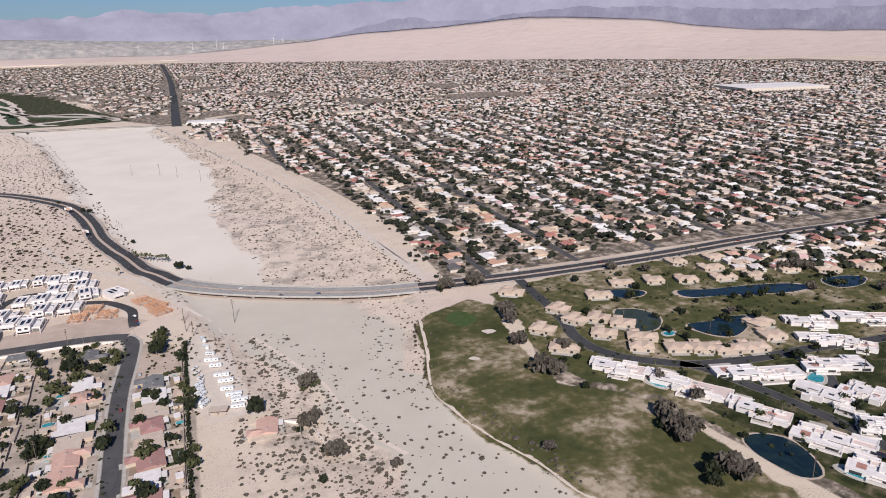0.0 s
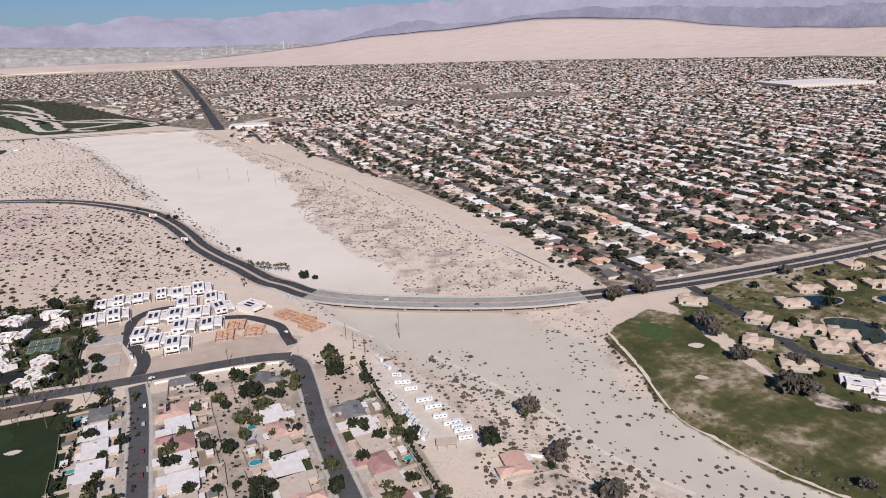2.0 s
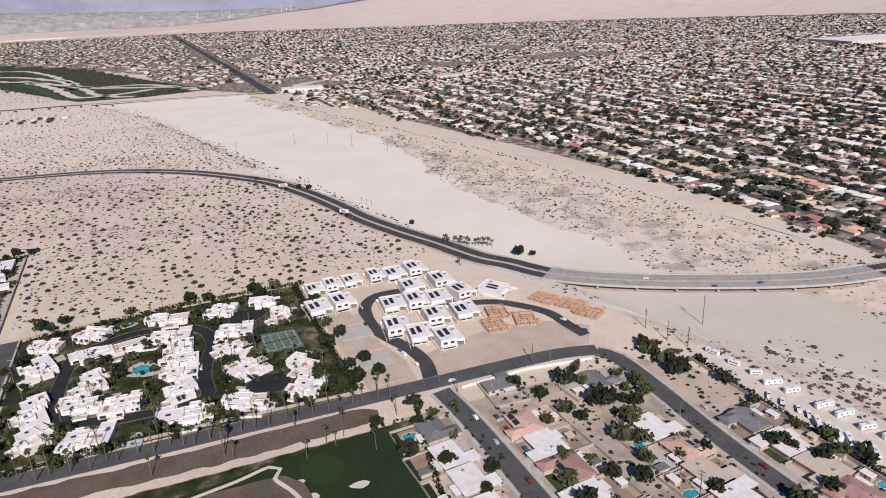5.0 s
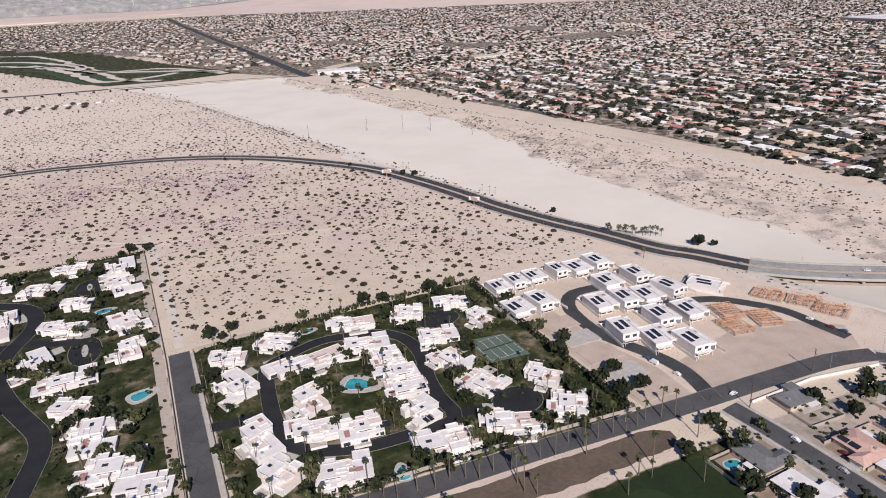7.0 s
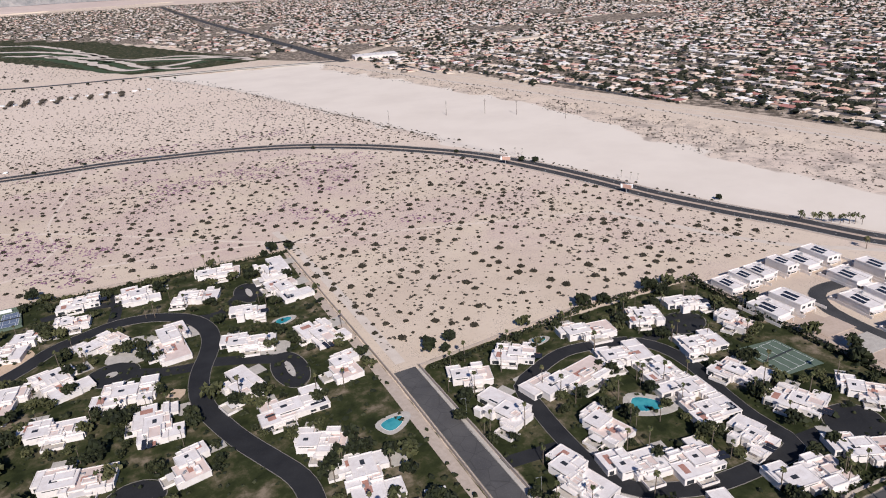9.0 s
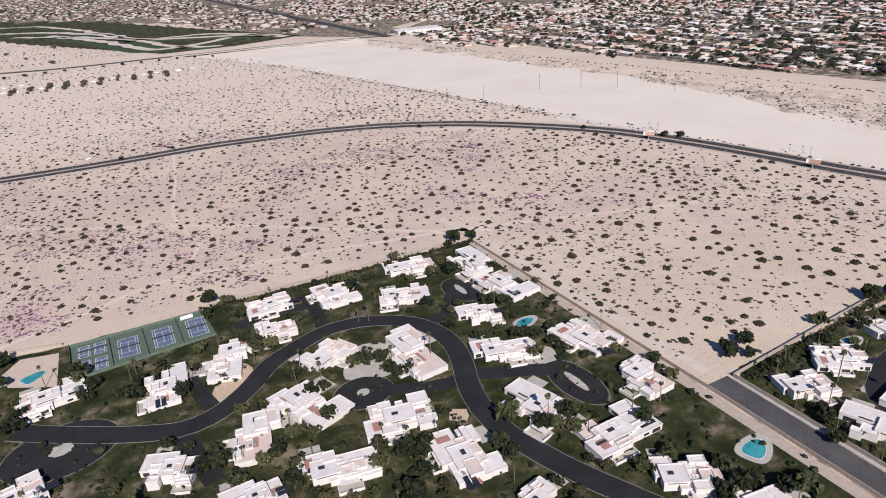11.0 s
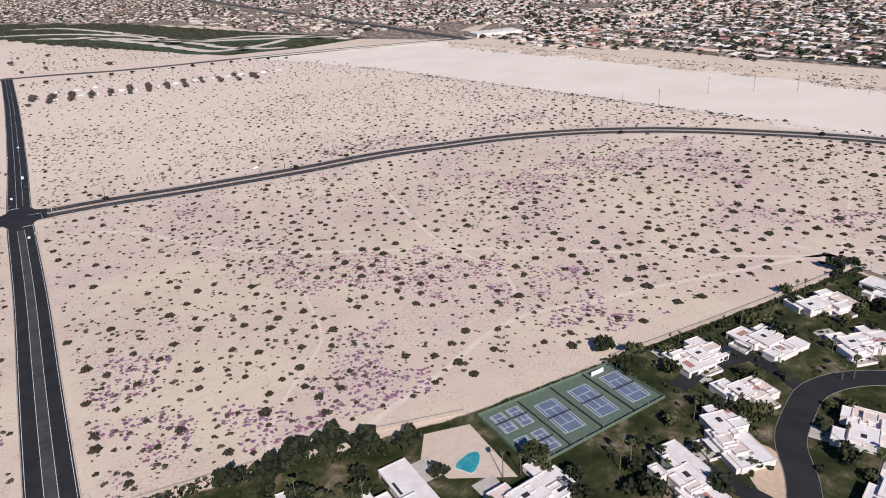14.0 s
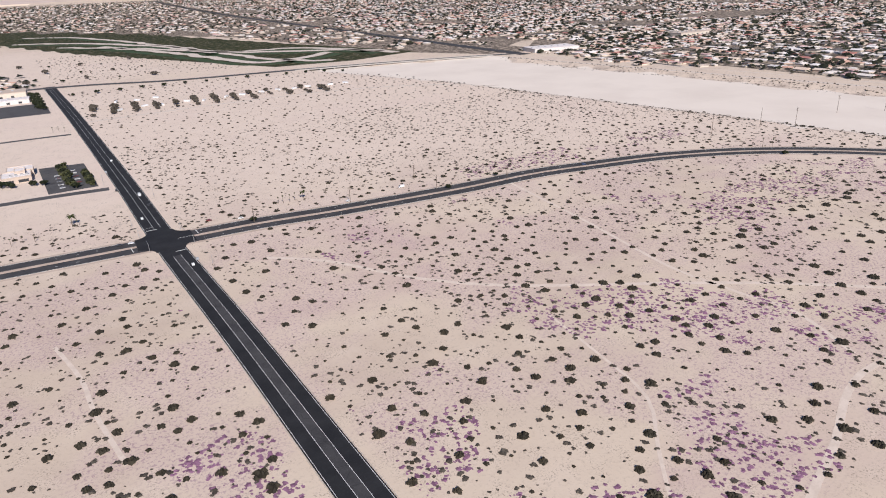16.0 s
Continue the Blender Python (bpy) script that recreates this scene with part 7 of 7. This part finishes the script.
cars = [make_car(0), make_car(1), make_car(2)]
spots = [(-159.6, 567, 90), (-159.7, 555, 90), (-170.2, 548, -90), (-159.5, 536, 90), (-159.7, 528, 90), (-170, 515, -90), (-159.5, 500, 90), (-170, 490, -90), (-159.6, 462, 90), (-170, 440, -90), (-52.5, 500, 90), (-52.6, 520, 90), (-63, 470, -90), (-53, 440, 90), (-170, 572, -90), (-166, 612, 5), (-178, 640, 98), (-181, 655, 98), (-181, 661, 98), (-58, 625, 110), (-62, 645, 110), (-60, 632, 110),
         (-816, 1352, 90), (-820.5, 1345, 90), (-829, 1450, -90), (-818, 1480, 90), (-819, 1510, 90), (-832, 1535, -90), (-830, 1600, -90), (-819, 1640, 90), (-845, 1404, -3), (-852, 1405, -3), (-790, 1417, -4), (-770, 1408, 176), (-690, 1396, -4), (-640, 1402, 176), (-480, 1363, -20), (-300, 1266, -40), (-30, 726, -45), (18, 672, -38), (36, 672, 142), (72, 634, -30), (108, 622, -22), (175, 595, -12), (320, 592, 178), (420, 574, -2), (500, 583, 178), (620, 566, -2), (700, 574, 178)]
for i, (x, y, a) in enumerate(spots):
    k = 2 if i % 9 == 8 else i % 2
    m = placed(x, y, radians(a), z=0.16)
    if i in (0, 1, 8):
        cars[k].matrix_basis = m
    else:
        copy_thing(cars[k], m)
far_cars = []
for i in range(34):
    x, y = -838 - 6.2 - (i % 2) * 20 - (i // 12) * 7, 1572 + (i % 12) * 5.5
    far_cars.append((x - 10, y, 0.12, 1.0, rp.choice((0, math.pi)), 0))
FAR_PAINT = Nodes("far_car_paint", 0.4, 0.0, 0.5)
FAR_PAINT = FAR_PAINT.done(FAR_PAINT.ramp(FAR_PAINT.island(), [(0.0, (0.5, 0.5, 0.5)), (0.3, (0.05, 0.05, 0.055)), (0.7, (0.2, 0.2, 0.21)), (0.9, (0.12, 0.04, 0.04))], True))
far_car = Shape()
far_car.box(-2.2, -0.9, 0.3, 2.2, 0.9, 0.95, HULL)
far_car.box(-1.3, -0.8, 0.95, 0.9, 0.8, 1.45, HULL)
scatter("far_cars", "cars standing in rows in a car park", "cars", [far_car], far_cars[::2], FAR_PAINT)


# ---------------------------------------------------------------- poles and signs
def make_pole(h, arms=2):
    top = empty("utility_pole", "tall weathered wooden utility pole with cross-arms", "utility pole", "utility poles")
    s = Shape()
    s.tube((0, 0, -0.5), (0, 0, h), 0.28, 0.18, WOOD, 7)
    s.ob("mast", top)
    for i in range(arms):
        z = h - 0.8 - i * 1.8
        flat_thing(top, "cross_arm", -1.6, -0.1, 1.6, 0.1, z, z + 0.22, WOOD)
    return top


poles = [make_pole(14), make_pole(22, 3)]
where = [(-112, 606, 0), (-19, 608, 0), (-17.7, 588, 0), (-12, 575, 0), (-764, 1396, 0), (-690, 1393, 0), (-620, 1381, 0), (-562, 1366, 0), (-96, 1361, 1), (-48, 1335, 1), (-189, 1352, 1), (-236, 1361, 1), (-300, 1370, 1), (-620, 1415, 0), (-18, 1300, 1), (20, 1240, 1), (24, 598, 1), (-105, 470, 0), (-108, 430, 0), (-105, 520, 0), (-168, 600, 0), (-40, 560, 0), (236, 607, 0), (330, 598, 0), (430, 592, 0)]
for i, (x, y, w) in enumerate(where):
    m = placed(x, y, rp.uniform(0, 3))
    if i == 0 or (x, y) == (-96, 1361):
        poles[w].matrix_basis = m
    else:
        copy_thing(poles[w], m)


def make_billboard():
    top = empty("billboard", "roadside billboard with two pale angled panels on a post", "billboard", "billboards")
    for a, m in ((14, HULL), (-14, ROOF_PINK)):
        s = Shape()
        s.box(-5.5, -0.12, 4.4, 5.5, 0.12, 8.2, m, pose(0, 0.9 if a > 0 else -0.9, 0, 0, 0, a))
        s.ob("panel", top, "blank pale panel")
        s = Shape()
        s.box(-5.7, -0.2, 4.2, 5.7, 0.2, 4.4, WOOD, pose(0, 0.9 if a > 0 else -0.9, 0, 0, 0, a))
        s.ob("catwalk", top)
    s = Shape()
    s.tube((0, 0, -0.4), (0, 0, 4.5), 0.45, 0.4, METAL, 8)
    s.ob("post", top)
    return top


sign = make_billboard()
sign.matrix_basis = placed(-169, 1097, radians(-35))
copy_thing(sign, placed(-133, 956, radians(-60)))


def make_lamp():
    top = empty("street_lamp", "slim grey street lamp with a curved arm", "street lamp", "street lamps")
    s = Shape()
    s.tube((0, 0, -0.3), (0, 0, 8.5), 0.12, 0.08, METAL, 6)
    s.ob("mast", top)
    s = Shape()
    s.tube((0, 0, 8.4), (2.2, 0, 8.9), 0.06, 0.05, METAL, 5)
    s.ob("arm", top)
    flat_thing(top, "lamp_head", 2.0, -0.15, 2.8, 0.15, 8.8, 8.95, METAL)
    return top


def make_signal():
    top = empty("traffic_signal", "grey traffic signal mast with a long arm", "traffic signal", "traffic signals")
    s = Shape()
    s.tube((0, 0, -0.3), (0, 0, 7), 0.16, 0.12, METAL, 6)
    s.ob("mast", top)
    s = Shape()
    s.tube((0, 0, 6.2), (11, 0, 6.6), 0.1, 0.07, METAL, 5)
    s.ob("arm", top)
    for x in (5, 8, 10.6):
        flat_thing(top, "signal_head", x, -0.2, x + 0.35, 0.2, 5.6, 6.7, DARK, "dark signal head")
    return top


lamp = make_lamp()
lamp.matrix_basis = placed(-412, 700, 3.1)
for i, (x, y, a) in enumerate([(-412, 760, 180), (-60, 600, 200), (-100, 604, 250), (-230, 622, 260), (60, 668, 230), (110, 641, 240), (160, 622, 250), (10, 705, 220), (-838, 1440, 0), (-810, 1500, 180), (-838, 1560, 0), (-810, 1340, 180), (-150, 560, 180), (-152, 520, 180), (-70, 520, 0)]):
    copy_thing(lamp, placed(x, y, radians(a)))
signal = make_signal()
signal.matrix_basis = placed(-838.5, 1412, 0)
for x, y, a in ((-810, 1381, 180), (-811, 1413, 270), (-838, 1381, 90)):
    copy_thing(signal, placed(x, y, radians(a)))
for name, m, pts, lab in (("forecourt", CONCRETE, [(-548, 925), (-532, 918), (-541, 895), (-562, 903)], "pale concrete forecourt between villas"), ("gravel_bed", GRAVEL, [(-606, 947), (-597, 938), (-604, 921), (-618, 917), (-620, 925)], "tan gravel garden bed with a few plants"),
                           ("forecourt", CONCRETE, [(-477, 875), (-466, 869), (-477, 853), (-489, 862)], "pale concrete forecourt between villas"), ("gravel_bed", GRAVEL, [(-532, 857), (-526, 853), (-530, 846), (-536, 851)], "tan gravel garden bed with a few plants")):
    patch(name, pts, 0.055, m, lab, "paving" if m is CONCRETE else "gravel")
s = Shape()
ribbon(s, smooth_line([(-417, 652), (-416.4, 737), (-415.6, 766), (-414.6, 805)], 6), 0, 2.2, 0.08, CONCRETE, 0.2)
structure(s.ob("sidewalk"), "pale concrete sidewalk along the estate street", "sidewalk")
# junction plate with stop lines
corner = []
for cx, cy, a0 in ((-806, 1417, 180), (-842, 1419, 270), (-844, 1378, 0), (-807, 1376, 90)):
    corner += [(cx + 9.5 * math.cos(radians(a0 + d)), cy + 9.5 * math.sin(radians(a0 + d))) for d in (90, 72, 54, 36, 18, 0)]
patch("junction", corner, 0.17, ASPHALT_NEW, "dark asphalt road junction", "road", False)
for a in ((-824, 1373, -817, 1373.5), (-832, 1422, -825, 1422.5), (-847, 1387.5, -846.5, 1396), (-803.2, 1397, -802.7, 1405)):
    s = Shape()
    s.box(a[0], a[1], 0.05, a[2], a[3], 0.19, PAINT)
    structure(s.ob("stop_line"), "white painted stop line", "road marking")

# ---------------------------------------------------------------- west of the main road
office = empty("office_building", "low tan stepped office building beside a car park", "building", "", placed(-893, 1630, radians(0)))
block(office, -16, -18, 6, 4, 5.0, (("s", 0.1, 0.4, 0.6, 3), ("s", 0.55, 0.9, 0.6, 3)), ROOF_TAN, ROOF_WHITE, 0.6)
block(office, -12, 4.02, 8, 22, 5.6, (("e", 0.1, 0.4, 0.6, 3), ("e", 0.55, 0.9, 0.6, 3)), ROOF_TAN, ROOF_WHITE, 0.6)
block(office, -6, -6, 2, 8, 7.2, (), ROOF_TAN, ROOF_WHITE, 0.6)
for i in range(4):
    flat_thing(office, "air_conditioner", -10 + i * 4, -12, -8 + i * 4, -10, 5.1, 6.3, METAL, "grey rooftop air conditioner")
patch("car_park", [(-880, 1560), (-842, 1560), (-842, 1650), (-880, 1655)], 0.05, ASPHALT_OLD, "grey asphalt car park", "car park", False)
for i in range(22):
    plant(OLIVE if i % 3 else SHADY, -861 + rp.uniform(-3, 3) if i < 14 else -846, 1566 + (i % 14) * 6.2, 0.75)
for x, y in ((-920, 1640), (-926, 1630), (-915, 1650), (-905, 1600), (-888, 1596), (-880, 1592), (-912, 1605)):
    plant(SHADY, x, y, 0.8)
hall("store", -900, 2150, 80, 40, 7, ROOF_TAN, "long flat tan-roofed store", 0)
hall("store", -890, 2080, 60, 26, 5, ROOF_WHITE, "long flat pale-roofed store", 0)
patch("car_park", [(-960, 1960), (-842, 1955), (-842, 2050), (-960, 2050)], 0.05, ASPHALT_OLD, "grey asphalt car park", "car park", False)
for i in range(18):
    plant(SHADY, -846 - (i % 3) * 4, 1990 + i * 9, 0.8)
# rows of trees in the trailer ground
for r in range(13):
    for i in range(6):
        if rp.random() < 0.8:
            plant(GREYS, -800 + r * 26 + i * 1.5 + rp.uniform(-1, 1), 1893 + i * 11 - r * 2.0 + rp.uniform(-2, 2), rp.uniform(0.32, 0.62))
far_rig = Shape()
far_rig.box(-4.5, -1.3, 0.4, 4.5, 1.3, 3.1, HULL)
rows = [(-760 + (i % 13) * 27 + rp.uniform(-6, 6), 1915 + (i // 13) * 60 + rp.uniform(-8, 8), 0.0, 1.0, rp.uniform(0, 3), 0) for i in range(16)]
scatter("far_trailers", "white trailers standing in a far trailer ground", "trailers", [far_rig], rows, HULL)
# houses and trees of the far desert tract
for i in range(26):
    x, y = -1010 + (i % 9) * 52 + rp.uniform(-12, 12), 2262 + (i // 9) * 120 + rp.uniform(-30, 30)
    if x < -640 + 0.0 * y:
        plant(GREYS if i % 2 else SHADY, x, y, rp.uniform(0.4, 0.8))
for i in range(14):
    plant(SHADY, -800 + i * 33, 2090 - max(0, i - 5) * 4, 0.7)


# ---------------------------------------------------------------- far wind turbines
def make_turbine(h):
    top = empty("wind_turbine", "white three-bladed wind turbine standing still", "wind turbine", "wind turbines")
    s = Shape()
    s.tube((0, 0, -20), (0, 0, h), 3.4, 2.0, HULL, 8)
    s.ob("tower", top)
    s = Shape()
    s.box(-4, -2.5, h - 2, 5, 2.5, h + 3, HULL)
    s.ob("nacelle", top)
    for i in range(3):
        a = i * math.tau / 3 + 0.4
        b = Shape()
        e = Vector((-5, math.sin(a) * h * 0.55, h + 0.5 + math.cos(a) * h * 0.55))
        b.tube((-5, 0, h + 0.5), e, 1.8, 0.5, HULL, 5)
        b.ob("blade", top)
    return top


turb = make_turbine(105)
far_off = [(78.6, 9400), (78.2, 9450), (77.9, 9420), (83.0, 9440), (82.5, 9450), (84.8, 9450), (88.7, 9440)]
for i, (a, d) in enumerate(far_off):
    x, y = -130 + d * math.cos(radians(a)), 122 + d * math.sin(radians(a))
    z = 224 - d * math.tan(radians(0.2))
    m = Matrix.Translation((x, y, z)) @ Matrix.Rotation(radians(a + 180), 4, "Z") @ Matrix.Scale((0.95, 0.6, 0.8, 0.7, 0.6, 0.65, 0.5)[i], 4)
    if i:
        copy_thing(turb, m)
    else:
        turb.matrix_basis = m

# yards of the southern streets and gardens of the estates
for x0, x1 in ((-206, -176), (-152, -118), (-112, -74), (-50, -16)):
    for _ in range(34):
        x, y = rp.uniform(x0, x1), rp.uniform(300, 590)
        plant(SHADY if rp.random() < 0.6 else OLIVE, x, y, rp.uniform(0.45, 1.0))
for _ in range(80):
    x, y = rp.uniform(258, 690), rp.uniform(185, 560)
    if within(x, y, ESTATE) > 0:
        plant(rp.choice((SHADY, SHADY, OLIVE, GREYS)), x, y, rp.uniform(0.4, 0.85))
for _ in range(60):
    x, y = rp.uniform(60, 300), rp.uniform(150, 520)
    if 0 < within(x, y, GOLF) < 14 and x > 200:
        plant(GREYS, x, y, rp.uniform(0.5, 0.9))
join_far_plants()


def garden_shrubs():
    """Shrubs, hedges and ground cover in the gardens of the estates."""
    roads = smooth_line(LOOP, 5, True) + smooth_line(HOA_ROAD, 5)
    plots = A_PLOTS + B_PLOTS
    out = []
    while len(out) < 3400:
        x, y = rp.uniform(-800, -212), rp.uniform(640, 1035)
        if max(within(x, y, HOA_EAST), within(x, y, HOA_WEST)) < 1.5 or within(x, y, [(-720, 970), (-606, 970), (-606, 1022), (-720, 1022)]) > 0:
            continue
        if min(abs(x - p.x) + abs(y - p.y) for p in roads) < 8.5 or -260 < x < -230 and 690 < y < 730:
            continue
        d = min(math.hypot(x - p[0], y - p[1]) for p in plots)
        if d < 8 or (d > 16 and rp.random() < 0.55):
            continue
        out.append((x, y, -0.2, rp.uniform(0.5, 1.5) * (1.7 if rp.random() < 0.12 else 1), rp.uniform(0, 6), rp.randrange(8)))
    while len(out) < 4400:
        x, y = rp.uniform(250, 700), rp.uniform(180, 556)
        if within(x, y, ESTATE) > 0:
            out.append((x, y, -0.2, rp.uniform(0.5, 1.8), rp.uniform(0, 6), rp.randrange(8)))
    while len(out) < 5800:
        x, y = rp.uniform(-212, -12), rp.uniform(290, 592)
        if min(abs(x + 165), abs(x + 58)) > 7.5:
            out.append((x, y, -0.2, rp.uniform(0.4, 1.5), rp.uniform(0, 6), rp.randrange(8)))
    scatter("garden_shrubs", "dark green garden shrubs and ground cover round the houses", "shrubs", [blob(200 + i, 2, 6) for i in range(8)], out, LEAF_DARK)


garden_shrubs()


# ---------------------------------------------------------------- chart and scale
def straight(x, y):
    """From the chart to a plan warped to fit the camera's view; far ground is pulled in and raised to keep its angle
    there.
    """
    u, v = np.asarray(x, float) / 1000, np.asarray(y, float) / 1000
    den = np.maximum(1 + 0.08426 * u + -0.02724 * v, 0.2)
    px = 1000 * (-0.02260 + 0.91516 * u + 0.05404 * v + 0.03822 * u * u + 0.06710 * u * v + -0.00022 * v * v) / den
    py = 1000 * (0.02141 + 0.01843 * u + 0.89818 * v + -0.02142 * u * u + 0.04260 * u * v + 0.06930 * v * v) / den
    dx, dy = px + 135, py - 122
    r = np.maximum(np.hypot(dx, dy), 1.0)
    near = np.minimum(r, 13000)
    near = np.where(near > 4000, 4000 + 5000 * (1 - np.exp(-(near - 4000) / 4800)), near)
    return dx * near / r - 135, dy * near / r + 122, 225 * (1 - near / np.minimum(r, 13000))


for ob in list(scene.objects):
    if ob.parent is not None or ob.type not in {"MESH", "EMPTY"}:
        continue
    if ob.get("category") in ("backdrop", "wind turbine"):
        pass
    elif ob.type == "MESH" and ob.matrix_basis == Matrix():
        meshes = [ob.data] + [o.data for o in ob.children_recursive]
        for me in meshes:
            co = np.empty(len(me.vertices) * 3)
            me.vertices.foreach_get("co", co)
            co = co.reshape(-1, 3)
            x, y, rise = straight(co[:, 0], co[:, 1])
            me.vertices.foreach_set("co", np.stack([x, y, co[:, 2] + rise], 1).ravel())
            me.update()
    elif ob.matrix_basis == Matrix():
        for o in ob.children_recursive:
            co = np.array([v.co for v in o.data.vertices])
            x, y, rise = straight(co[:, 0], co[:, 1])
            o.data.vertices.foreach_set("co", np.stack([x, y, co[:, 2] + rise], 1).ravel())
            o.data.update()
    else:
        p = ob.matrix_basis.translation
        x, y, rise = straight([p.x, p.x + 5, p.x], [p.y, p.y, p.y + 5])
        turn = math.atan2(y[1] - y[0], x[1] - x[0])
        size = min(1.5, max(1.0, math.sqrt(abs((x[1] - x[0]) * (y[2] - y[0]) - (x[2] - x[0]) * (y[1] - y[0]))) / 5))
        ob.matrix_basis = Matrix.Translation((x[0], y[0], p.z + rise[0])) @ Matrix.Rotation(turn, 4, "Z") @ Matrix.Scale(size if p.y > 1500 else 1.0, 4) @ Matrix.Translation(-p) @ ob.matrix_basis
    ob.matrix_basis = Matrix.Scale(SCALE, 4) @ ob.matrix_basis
